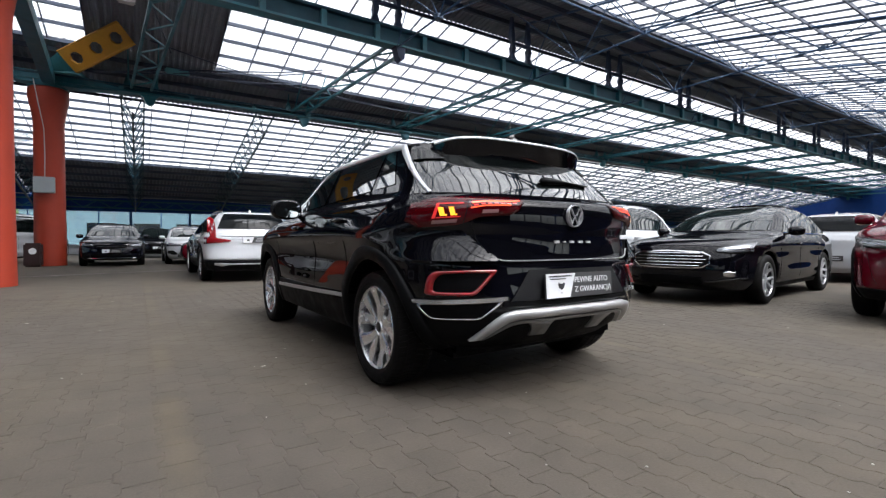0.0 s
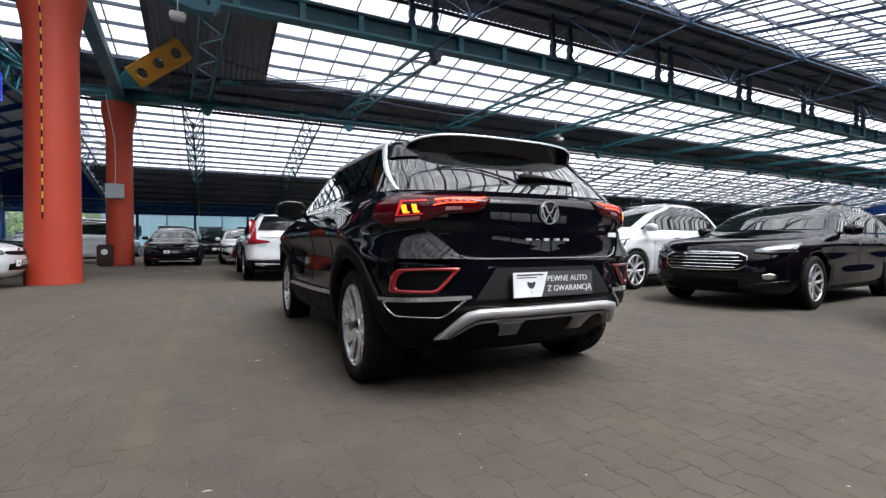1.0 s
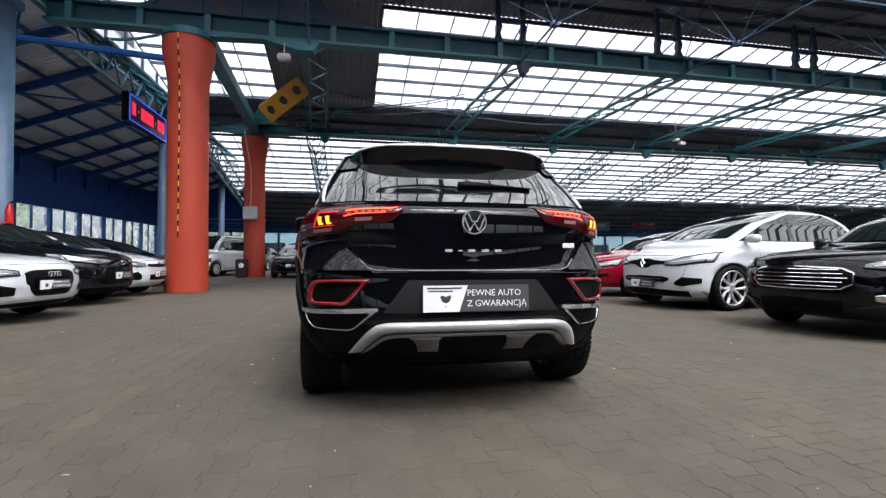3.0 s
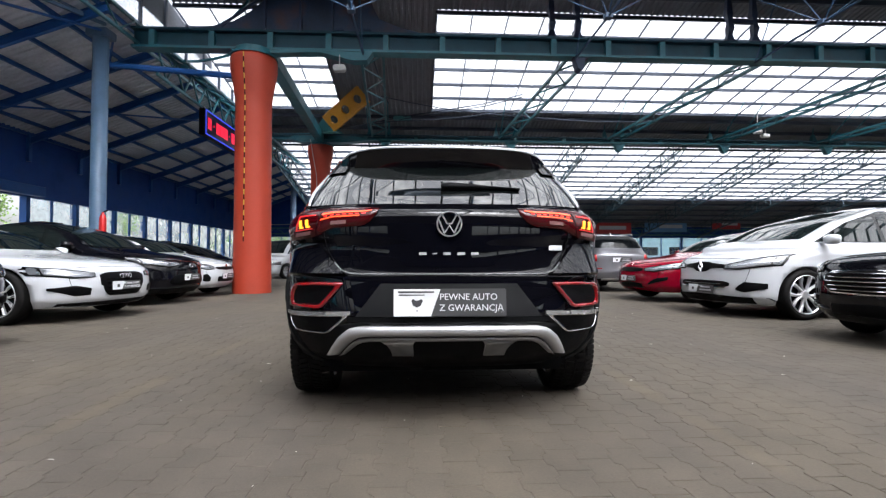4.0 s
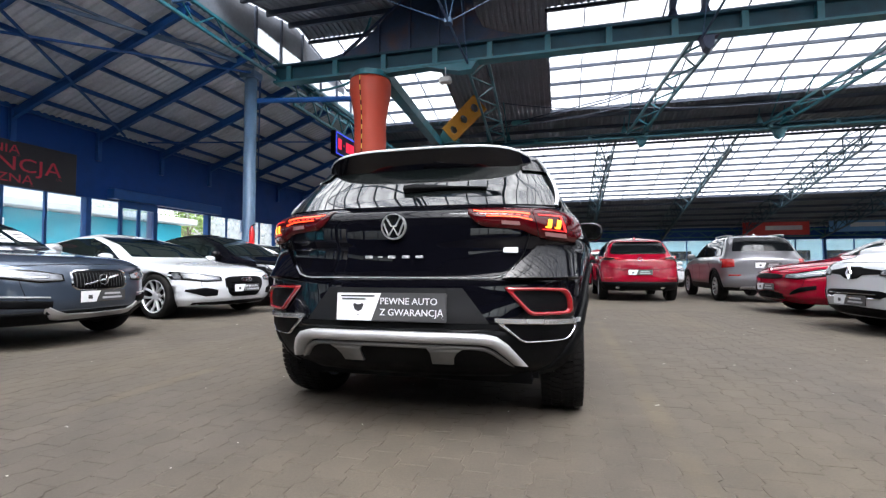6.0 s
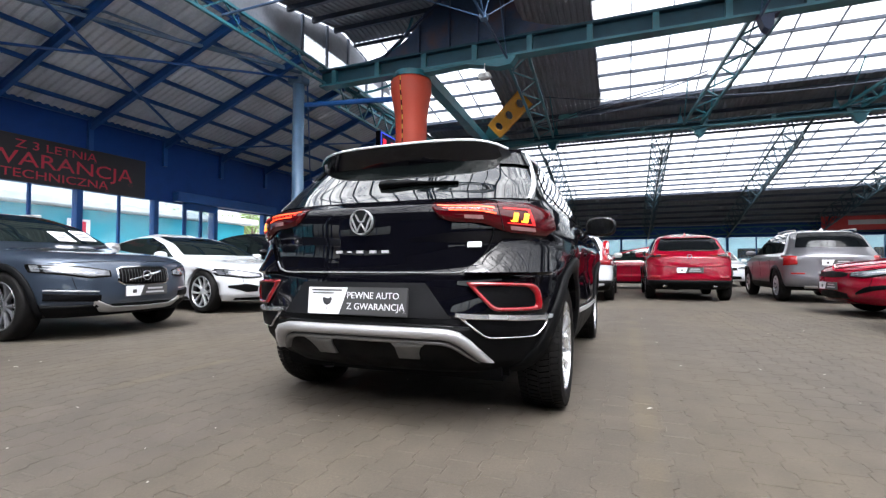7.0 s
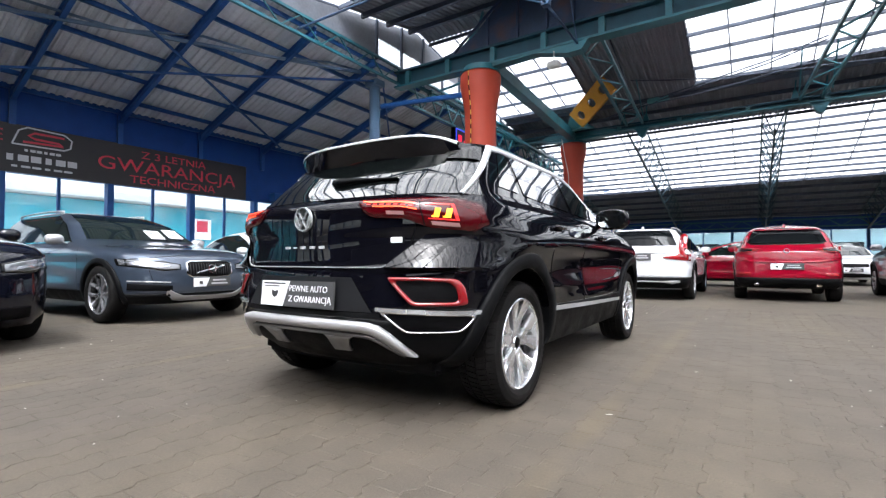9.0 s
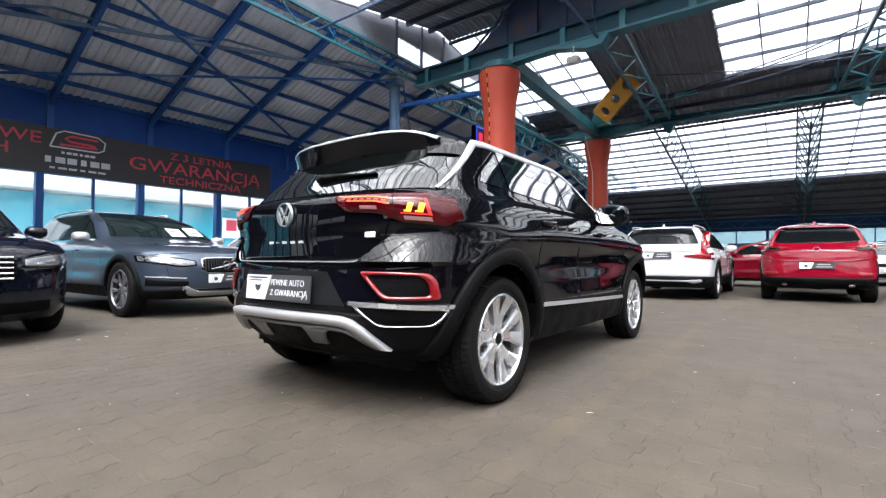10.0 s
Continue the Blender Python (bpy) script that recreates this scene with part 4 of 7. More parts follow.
parked_car("white people carrier with a black-edged face and tall glass", RIGHT, P_WHITE, facing((5.0, 4.0), 187, 2.73), 2.73, 1.866, 1.65, 0.88, 0.78, 0.35, 0.272, 1.05, 0.88, 1.1, 2.8, 1.35, 0.0, (-0.6, 1.12), plate=0.4,
           front=lamps([(0.42, 0.70, 0.745), (0.65, 0.70, 0.80), (0.95, 0.76, 0.89)], [(0.5, 0.72, 0.74), (0.93, 0.79, 0.83)]) + [("grille", M_BLACK, "black grille band", sym([(0, 0.64, 0.80), (0.12, 0.66, 0.80), (0.2, 0.70, 0.78), (0.42, 0.71, 0.76)]), 0.006), ("lower_intake", M_BLACK, "black lower intake", sym([(0, 0.43, 0.53), (0.46, 0.43, 0.52), (0.52, 0.46, 0.5)]), 0.004), ("fog_recess", M_BLACK, "black fog light recess", [(0.6, 0.40, 0.43), (0.7, 0.37, 0.52), (0.9, 0.43, 0.50)], 0.004), ("lower_lip", M_CLAD, "black lower lip", sym([(0, 0.21, 0.33), (0.9, 0.21, 0.3)]), 0.006)],
           bars=[(0.46, 0.43, 0.008, M_CHROME), (0.40, 0.48, 0.006, M_CHROME)], badge=(0.72, 0.06, M_CHROME, "diamond"), spoke=(5, 0.9, True))
parked_car("bright red saloon with a slim dark grille", RIGHT, P_RED, facing((5.15, 6.6), 186, 2.8), 2.8, 1.86, 1.465, 0.95, 1.08, 0.335, 0.23, 0.94, 0.78, 0.99, 2.3, 1.25, 0.15, (-0.75, 1.04), plate=0.46,
           front=lamps([(0.46, 0.62, 0.665), (0.7, 0.61, 0.70), (0.94, 0.67, 0.77)], [(0.55, 0.63, 0.65), (0.92, 0.69, 0.715)]) + [("grille", M_BLACK, "slim dark grille", sym([(0, 0.59, 0.69), (0.3, 0.6, 0.68), (0.42, 0.62, 0.66)]), 0.006), ("lower_intake", M_BLACK, "black lower intake", sym([(0, 0.26, 0.40), (0.42, 0.27, 0.36)]), 0.004), ("side_intake", M_BLACK, "black side intake", [(0.56, 0.34, 0.37), (0.72, 0.39, 0.47), (0.88, 0.44, 0.5)], 0.004)], badge=(0.74, 0.04, M_CHROME, "disc"))
parked_car("dark red crossover with black cladding and chrome-winged grille", RIGHT, P_MAROON, facing((5.1, -1.5), 186, 2.7), 2.7, 1.84, 1.67, 0.92, 0.93, 0.355, 0.24, 1.07, 0.95, 1.13, 2.35, 1.4, -0.1, (-0.7, 1.14), gz=0.24, clad=0.12, plate=0.5,
           front=lamps([(0.5, 0.78, 0.83), (0.75, 0.79, 0.87), (0.95, 0.82, 0.90)], [(0.56, 0.795, 0.815), (0.92, 0.835, 0.86)]) + [("grille", M_BLACK, "black grille", sym([(0, 0.52, 0.82), (0.35, 0.56, 0.82), (0.48, 0.70, 0.80)]), 0.004)], bars=[(0.36, 0.57, 0.01, M_CHROME), (0.43, 0.64, 0.006, M_CHROME), (0.46, 0.70, 0.006, M_CHROME), (0.46, 0.76, 0.006, M_CHROME)], badge=(0.72, 0.07, M_CHROME, "ring"))
parked_car("white estate car standing behind the black saloon", RIGHT, P_WHITE, facing((13.5, 1.6), 6, 2.7), 2.7, 1.8, 1.48, 0.9, 0.95, 0.33, 0.23, 0.93, 0.8, 0.98, 2.3, 1.3, -0.5, (-0.8, 1.03))
# window row, facing +x
parked_car("blue-grey estate car with black cladding and silver skid plate", LEFT, P_GREY, facing((-4.85, 1.05), 3, 2.94), 2.94, 1.88, 1.54, 0.88, 1.08, 0.36, 0.255, 1.0, 0.86, 1.05, 2.32, 1.3, -0.65, (-0.95, 1.1), gz=0.24, clad=0.13, rails=True, plate=0.5, rim_mat=RIM_DARK, mirror_paint=M_SATIN,
           front=lamps([(0.4, 0.67, 0.72), (0.6, 0.66, 0.755), (0.94, 0.72, 0.785)], [(0.5, 0.69, 0.71), (0.7, 0.7, 0.715), (0.92, 0.745, 0.76)]) + [("grille_frame", M_CHROME, "chrome grille frame", sym([(0, 0.556, 0.78), (0.29, 0.566, 0.775), (0.336, 0.605, 0.746)]), 0.006), ("grille", M_BLACK, "black grille with fine upright bars", sym([(0, 0.565, 0.77), (0.285, 0.575, 0.765), (0.325, 0.61, 0.74)]), 0.012)] + [("grille_slat", M_BARREL, "dark upright grille bar", [(x - 0.002, 0.59, 0.745), (x + 0.002, 0.59, 0.745)], 0.016) for x in spread(0.03, 0.29, 8)] + [("slanting_bar", M_CHROME, "slanting chrome bar", [(-0.24, 0.715, 0.735), (0.24, 0.6, 0.62)], 0.021), ("side_intake", M_BLACK, "black fog light recess", [(0.5, 0.40, 0.47), (0.9, 0.42, 0.5)], 0.006), ("skid_plate", M_SATIN, "silver skid plate", sym([(0, 0.27, 0.33), (0.4, 0.27, 0.34), (0.52, 0.3, 0.42), (0.56, 0.36, 0.44)]), 0.018), ("bumper_trim", M_SATIN, "silver bumper trim", [(0.52, 0.5, 0.515), (0.9, 0.52, 0.535)], 0.01)],
           badge=(0.67, 0.06, M_CHROME, "ring"), spoke=(5, 0.85, True), bright=True, sheets=[(-0.62, 0.06, 0.26, 0.14), (-0.28, 0.04, 0.22, 0.13)])
parked_car("white fastback with a large black single-frame grille", LEFT, P_WHITE, facing((-5.25, 4.0), -8, 2.93), 2.93, 1.9, 1.42, 0.95, 1.09, 0.35, 0.262, 0.91, 0.76, 0.96, 2.3, 1.15, 0.05, (-0.9, 1.02), plate=0.47, words=True,
           front=lamps([(0.46, 0.60, 0.645), (0.7, 0.59, 0.68), (0.95, 0.63, 0.72)], [(0.52, 0.605, 0.62), (0.92, 0.65, 0.665)]) + [("grille", M_BLACK, "large black grille", sym([(0, 0.33, 0.66), (0.3, 0.335, 0.655), (0.41, 0.5, 0.62)]), 0.006), ("side_intake", M_BLACK, "black side intake", [(0.53, 0.36, 0.45), (0.7, 0.35, 0.49), (0.9, 0.43, 0.46)], 0.004), ("lower_lip", M_CLAD, "black lower lip", sym([(0, 0.2, 0.27), (0.8, 0.22, 0.26)]), 0.008)],
           bars=[(0.32, 0.36 + 0.05 * i, 0.004, M_GLASSBLACK) for i in range(5)], badge=(0.60, 0.05, M_CHROME, "four"), spoke=(5, 0.7, True), bright=True)
parked_car("glossy black crossover with angular headlights", LEFT, P_BLACK, facing((-5.5, 6.4), -4, 2.64), 2.64, 1.8, 1.565, 0.93, 0.79, 0.34, 0.24, 1.03, 0.86, 1.05, 2.3, 1.3, 0.1, (-0.5, 1.14), clad=0.12, plate=0.5,
           front=lamps([(0.3, 0.74, 0.765), (0.6, 0.70, 0.80), (0.97, 0.76, 0.87)], [(0.45, 0.735, 0.755), (0.92, 0.78, 0.83)]) + [("lower_intake", M_BLACK, "black lower intake", sym([(0, 0.36, 0.58), (0.5, 0.36, 0.54), (0.6, 0.4, 0.46)]), 0.004)], badge=(0.72, 0.05, M_CHROME, "ring"))
parked_car("white hatchback with black side intakes", LEFT, P_WHITE, facing((-5.5, 8.35), -4, 2.58), 2.58, 1.725, 1.45, 0.83, 0.65, 0.31, 0.2, 0.94, 0.78, 0.99, 2.2, 1.2, 0.0, (-0.45, 1.06), plate=0.46,
           front=lamps([(0.5, 0.63, 0.68), (0.7, 0.62, 0.72), (0.95, 0.68, 0.79)], [(0.56, 0.645, 0.665), (0.92, 0.7, 0.725)]) + [("grille", M_BLACK, "slim black grille", sym([(0, 0.6, 0.68), (0.4, 0.615, 0.675), (0.48, 0.64, 0.66)]), 0.006), ("lower_intake", M_BLACK, "black lower intake", sym([(0, 0.33, 0.47), (0.42, 0.34, 0.45)]), 0.004), ("side_intake", M_BLACK, "black upright side intake", [(0.64, 0.36, 0.44), (0.72, 0.34, 0.52), (0.8, 0.36, 0.5)], 0.004)], badge=(0.71, 0.035, M_CHROME, "disc"))
parked_car("very dark blue estate car with a chrome-barred grille", LEFT, P_NAVY, facing((-4.1, -1.6), 3, 2.78), 2.78, 1.87, 1.6, 0.95, 0.95, 0.34, 0.24, 1.0, 0.88, 1.07, 2.35, 1.3, -0.5, (-0.85, 1.1), plate=0.46, words=True,
           front=lamps([(0.46, 0.68, 0.74), (0.7, 0.68, 0.78), (0.94, 0.72, 0.82)], [(0.55, 0.69, 0.715), (0.9, 0.74, 0.77)]) + [("grille", M_BLACK, "black grille", sym([(0, 0.54, 0.78), (0.36, 0.55, 0.77), (0.42, 0.62, 0.74)]), 0.004), ("lower_intake", M_BLACK, "black lower intake", sym([(0, 0.26, 0.38), (0.7, 0.28, 0.38)]), 0.004)],
           bars=[(0.39, 0.58 + 0.045 * i, 0.008, M_CHROME) for i in range(5)], badge=(0.67, 0.07, M_BLUEBADGE, "disc"))
# ahead
parked_car("white estate car with black cladding, tail to the aisle", AHEAD, P_WHITE, pose(0.0, 8.6, 0), 2.87, 1.9, 1.5, 0.9, 1.0, 0.355, 0.245, 1.0, 0.85, 1.05, 2.35, 1.3, -0.62, (-0.86, 1.06), gz=0.24, clad=0.22, rails=True, rear_plate=0.86,
           back=[("tail_light", M_RED, "red upright tail light", [(0.76, 0.84, 1.3), (0.83, 0.82, 1.34), (0.9, 0.82, 1.3)], 0.012), ("tail_light", M_RED, "red tail light foot", [(0.5, 0.83, 0.86), (0.75, 0.8, 0.9), (0.97, 0.78, 0.92)], 0.01), ("bumper_trim", M_SATIN, "silver bumper trim", sym([(0, 0.36, 0.385), (0.5, 0.36, 0.385), (0.68, 0.32, 0.4), (0.8, 0.36, 0.4)]), 0.014), ("tailgate_shelf", P_WHITE, "tailgate shelf", sym([(0, 0.93, 1.02), (0.7, 0.93, 1.02)]), 0.02)])
parked_car("bright red small crossover with black lower bumper", AHEAD, P_RED, pose(2.48, 9.45, 0), 2.57, 1.765, 1.535, 0.9, 0.8, 0.34, 0.235, 1.02, 0.88, 1.07, 2.2, 1.2, -0.2, (-0.58, 1.12), gz=0.26, clad=0.2, rear_plate=0.68, rear_badge=(0.98, 0.05, M_CHROME, "ring"),
           back=[("tail_light", M_RED, "slim dark red tail light", [(0.46, 1.0, 1.02), (0.7, 0.95, 1.04), (0.97, 0.94, 1.07)], 0.018), ("tail_light_inner", M_GLASSBLACK, "smoked inner lens", [(0.6, 0.985, 1.015), (0.75, 0.97, 1.02), (0.93, 0.965, 1.035)], 0.024), ("reflector", M_RED, "red reflector", [(0.66, 0.5, 0.56), (0.9, 0.5, 0.56)], 0.006), ("window_band", M_GLASSBLACK, "black band round the rear window", sym([(0, 1.1, 1.15), (0.6, 1.1, 1.16), (0.78, 1.14, 1.24)]), 0.006), ("rear_spoiler", P_RED, "red roof spoiler", sym([(0, 1.4, 1.46), (0.55, 1.4, 1.455), (0.64, 1.39, 1.43)]), 0.09), ("bumper_crease", P_RED, "raised bumper edge", sym([(0, 0.745, 0.775), (0.7, 0.76, 0.79), (0.95, 0.83, 0.86)]), 0.022), ("exhaust", M_CHROME, "chrome exhaust pipe", [(0.5, 0.3, 0.34), (0.55, 0.29, 0.35), (0.6, 0.3, 0.34)], 0.02)])
parked_car("grey small crossover with roof rails and a white plate", AHEAD, P_SILVER, pose(5.15, 9.7, 0), 2.5, 1.755, 1.58, 0.85, 0.78, 0.34, 0.22, 1.03, 0.9, 1.1, 2.2, 1.25, -0.3, (-0.6, 1.13), gz=0.26, clad=0.08, rails=True, rear_plate=0.84,
           back=[("tail_light", M_ORANGERED, "orange-red tail light", [(0.72, 0.8, 0.98), (0.95, 0.78, 1.0)], 0.014), ("bumper_trim", M_SATIN, "pale bumper trim", sym([(0, 0.3, 0.36), (0.6, 0.3, 0.36)]), 0.012), ("reflector", M_ORANGERED, "red reflector", [(0.6, 0.6, 0.63), (0.85, 0.6, 0.63)], 0.006)])
parked_car("red saloon standing crosswise", AHEAD, P_RED, facing((0.0, 14.9), 180, 2.7), 2.7, 1.8, 1.45, 0.9, 0.95, 0.33, 0.23, 0.93, 0.79, 0.98, 2.3, 1.25, 0.1, (-0.75, 1.03))
plain_face = lamps([(0.48, 0.66, 0.7), (0.95, 0.66, 0.77)], [(0.55, 0.68, 0.7), (0.92, 0.7, 0.73)]) + [("grille", M_BLACK, "black grille", sym([(0, 0.58, 0.71), (0.45, 0.6, 0.7)]), 0.006), ("lower_intake", M_BLACK, "black lower intake", sym([(0, 0.26, 0.4), (0.6, 0.28, 0.38)]), 0.004)]
parked_car("dark blue saloon facing the aisle", AHEAD, P_NAVY, facing((-2.76, 16.9), -90, 2.79), 2.79, 1.83, 1.47, 0.9, 1.1, 0.335, 0.23, 0.94, 0.81, 1.0, 2.3, 1.25, 0.1, (-0.8, 1.04), front=plain_face, bars=[(0.43, 0.65, 0.008, M_CHROME), (0.7, 0.27, 0.008, M_CHROME)], badge=(0.69, 0.06, M_CHROME, "ring"), plate=0.5)
parked_car("white saloon with a dark grille facing the aisle", AHEAD, P_WHITE, facing((-0.35, 17.0), -90, 2.7), 2.7, 1.8, 1.42, 0.9, 1.0, 0.33, 0.23, 0.91, 0.78, 0.96, 2.3, 1.2, 0.05, (-0.8, 1.0), front=plain_face + [("side_intake", M_BLACK, "black side intake", [(0.62, 0.36, 0.42), (0.75, 0.34, 0.5), (0.92, 0.4, 0.5)], 0.004)], plate=0.48)
parked_car("black hatchback near the far windows", AHEAD, P_BLACK, facing((-1.2, 24.6), -90, 2.6), 2.6, 1.8, 1.5, 0.85, 0.8, 0.33, 0.23, 0.96, 0.82, 1.02, 2.2, 1.2, 0.0, (-0.6, 1.06), front=plain_face, plate=0.5)
parked_car("white saloon near the far windows", AHEAD, P_WHITE, facing((4.6, 18.0), -90, 2.7), 2.7, 1.8, 1.45, 0.9, 1.0, 0.33, 0.23, 0.91, 0.78, 0.96, 2.3, 1.2, 0.05, (-0.8, 1.0), front=plain_face, plate=0.5)
parked_car("grey hatchback beyond the second column", AHEAD, P_SILVER, facing((-6.4, 27.5), -95, 2.6), 2.6, 1.8, 1.5, 0.85, 0.8, 0.33, 0.23, 0.96, 0.82, 1.02, 2.2, 1.2, 0.0, (-0.6, 1.06), front=plain_face, plate=0.5)
parked_car("dark saloon by the window wall", LEFT, P_NAVY, facing((-6.3, 12.4), -5, 2.7), 2.7, 1.8, 1.45, 0.9, 1.0, 0.33, 0.23, 0.93, 0.8, 0.98, 2.3, 1.2, 0.05, (-0.8, 1.0), front=plain_face, plate=0.5)
# panel van: short bonnet, tall box
parked_car("white panel van with plain sides", LEFT, P_WHITE, facing((-7.0, 18.9), -111, 2.8), 2.8, 1.82, 1.86, 0.85, 0.85, 0.33, 0.22, 1.12, 0.92, 1.15, 2.95, 2.1, -0.68, (-0.8, 1.2), front=plain_face, plate=0.5, name="parked_van")
# ---------------- the black crossover in the middle ----------------
M_RECESS = worn("dark_grey_plastic", (0.005, 0.0052, 0.0065), 0.5, vary=0.15, scale=8, grain=160, bump=0.1, spec=0.3)
P_ROOF = car_paint("silver_white_paint", (0.62, 0.63, 0.66), 0.0, 0.3, 0.3)
M_REDGLOSS = principled("red_gloss_trim", (0.2, 0.0015, 0.005), 0.12, 0.0, 1.0)
M_REDGLASS = glowing("red_lens", (0.045, 0.0006, 0.002), 0.05)
M_REDGLASS.node_tree.nodes["Principled BSDF"].inputs["Roughness"].default_value = 0.08
M_LEDRED = glowing("red_light_guide", (1.0, 0.075, 0.02), 0.5)
M_LEDAMBER = glowing("amber_indicator", (1.0, 0.33, 0.02), 0.6)
M_REDGUIDE = glowing("dim_red_light_guide", (0.6, 0.02, 0.02), 0.12)
M_PALE = principled("pale_lens", (0.26, 0.13, 0.13), 0.1, 0.0, 1.0)
M_INK = worn("dark_print", (0.03, 0.03, 0.035), 0.5, vary=0.05)


def crossover():
    root = thing("crossover_car", "glossy black compact crossover with lit tail lamps and silver roof edge", "car")
    rear = [(0.26, -0.56), (0.33, -0.67), (0.40, -0.73), (0.47, -0.772), (0.55, -0.778), (0.68, -0.757), (0.735, -0.752), (0.75, -0.742), (0.84, -0.738), (0.92, -0.741), (1.0, -0.741), (1.05, -0.735), (1.07, -0.7), (1.085, -0.62), (1.12, -0.575), (1.42, -0.26), (1.46, -0.08), (1.5, 0.12), (1.55, 0.45), (1.573, 0.9)]
    front = [(0.26, 3.25), (0.33, 3.36), (0.45, 3.43), (0.6, 3.445), (0.78, 3.41), (0.88, 3.3), (0.98, 2.85), (1.04, 2.35), (1.09, 2.12), (1.3, 1.72), (1.46, 1.42), (1.5, 1.3), (1.55, 1.05), (1.573, 0.95)]
    half = [(0.26, 0.82), (0.33, 0.855), (0.5, 0.882), (0.62, 0.893), (0.72, 0.886), (0.8, 0.893), (0.88, 0.914), (0.92, 0.912), (0.955, 0.902), (1.0, 0.89), (1.06, 0.862), (1.1, 0.812), (1.17, 0.775), (1.3, 0.712), (1.42, 0.65), (1.455, 0.62), (1.49, 0.55), (1.53, 0.43), (1.56, 0.27), (1.573, 0.1)]
    rc = [(0.26, 0.5), (0.4, 0.56), (0.55, 0.58), (0.66, 0.52), (0.745, 0.48), (0.88, 0.7), (0.93, 0.62), (1.0, 0.58), (1.06, 0.55), (1.1, 0.34), (1.2, 0.28), (1.42, 0.27), (1.573, 0.28)]
    fc = [(0.26, 0.5), (0.6, 0.62), (0.9, 0.65), (1.04, 0.45), (1.1, 0.3), (1.45, 0.25), (1.573, 0.2)]

    def swell(y, z):
        """Haunches over the wheels, hollow doors and a ridge low on the doors."""
        bell = lambda v, c, w: math.exp(-((v - c) / w) ** 2)
        haunch = (bell(y, 0.0, 0.34) + bell(y, 2.59, 0.34)) * bell(z, 0.83, 0.13)
        doors = math.exp(-((y - 1.3) / 0.72) ** 4)
        return 0.03 * haunch + doors * (0.016 * bell(z, 0.5, 0.08) - 0.004 * bell(z, 0.74, 0.12))
    sh = Shell(rear, front, half, rc, fc, swell=swell)
    upper = part("body", sh.mesh(spread(0.5, 1.07, 40) + spread(1.08, 1.44, 24) + [1.45, 1.456], 42), [P_BLACK], root, "glossy black painted body", smooth=True)
    lower = part("lower_cladding", sh.mesh(spread(0.26, 0.5, 14), 42), [M_CLAD], root, "matt black lower bumper and sills", smooth=True)
    for o in (upper, lower):
        o.data.materials.append(M_BLACK)
        cut_wheel_wells(o, 2.59, 0.405, 0.9)
    roof = part("roof", sh.mesh(spread(1.452, 1.573, 18), 24), P_ROOF, root, "silver-white painted roof", smooth=True)

    def on_rear(x, z, off=0.006):
        return Vector((x * (1 + off * 0.6), sh.rear(x, z) - off, z))

    def on_side(s, y, z, off=0.005):
        return Vector((s * (sh.side(y, z) + off), y, z))

    # rear window and side glass
    part("rear_window", grid_patch(lambda u, z: on_rear(u * sh.w(z) * 0.978, z, 0.005), spread(-1, 1, 41), spread(1.1, 1.43, 14)), M_GLASS, root, "dark tinted rear window", smooth=True)
    part("windscreen", grid_patch(lambda u, z: (u * sh.w(z) * 0.88, sh.front(u * sh.w(z) * 0.88, z) + 0.005, z + 0.004), spread(-1, 1, 13), spread(1.1, 1.44, 8)), M_GLASS, root, "windscreen", smooth=True)
    low = lambda y: 1.168 - 0.048 * max(y + 0.1, 0)
    top = lambda y: min(1.425, 1.425 - 0.42 * max(0, (y - 1.15) / 0.95) ** 1.25)
    for s in (-1, 1):
        for nm, a, b in (("quarter_window", -0.08, 0.16), ("rear_door_window", 0.235, 0.98), ("front_door_window", 1.05, 1.98)):
            def fn(u, v, a=a, b=b, nm=nm, s=s):
                y = a + (b - a) * u
                if nm == "quarter_window":
                    y0, y1 = a + 0.2 * v, b + 0.06 * v
                    y = y0 + (y1 - y0) * u
                z0, z1 = low(y) + 0.012, top(y) - 0.01
                z = z0 + (max(z1, z0 + 0.004) - z0) * v
                return on_side(s, y + (0.03 * v if nm != "quarter_window" else 0), z)
            part(nm, grid_patch(fn, spread(0, 1, 12), spread(0, 1, 8)), M_GLASS, root, "dark tinted side window", smooth=True)
        # bright strip along the roof edge and down the rear pillar
        bm = bmesh.new()
        line = [(y, top(y) + 0.014, 0.016 + 0.008 * (y < 1.2)) for y in spread(2.02, 0.16, 22)] + [(0.045 - 0.39 * k, 1.428 - 0.268 * k, 0.021 - 0.012 * k) for k in spread(0.0, 1.22, 11)]
        rows = []
        for i, (y, z, w) in enumerate(line):
            y2, z2, _ = line[min(i + 1, len(line) - 1)]
            y1, z1, _ = line[max(i - 1, 0)]
            d = Vector((y2 - y1, z2 - z1)).normalized()
            n = Vector((d.y, -d.x)) * w
            c = on_side(s, y, z, 0.0)
            lean = -0.5 + 0.12 * max(0.0, min(1.0, (i - 18) / 8))
            rows.append([bm.verts.new((c.x + s * (o + lean * n.y * k), y + n.x * k, z + n.y * k)) for k, o in ((-1, -0.004), (-0.8, 0.012), (0.8, 0.012), (1, -0.004))])
        for a, b in zip(rows, rows[1:]):
            for i in range(3):
                bm.faces.new((a[i], a[i + 1], b[i + 1], b[i]))
        part("roof_strip", bm, P_ROOF, root, "silver trim strip", smooth=True)
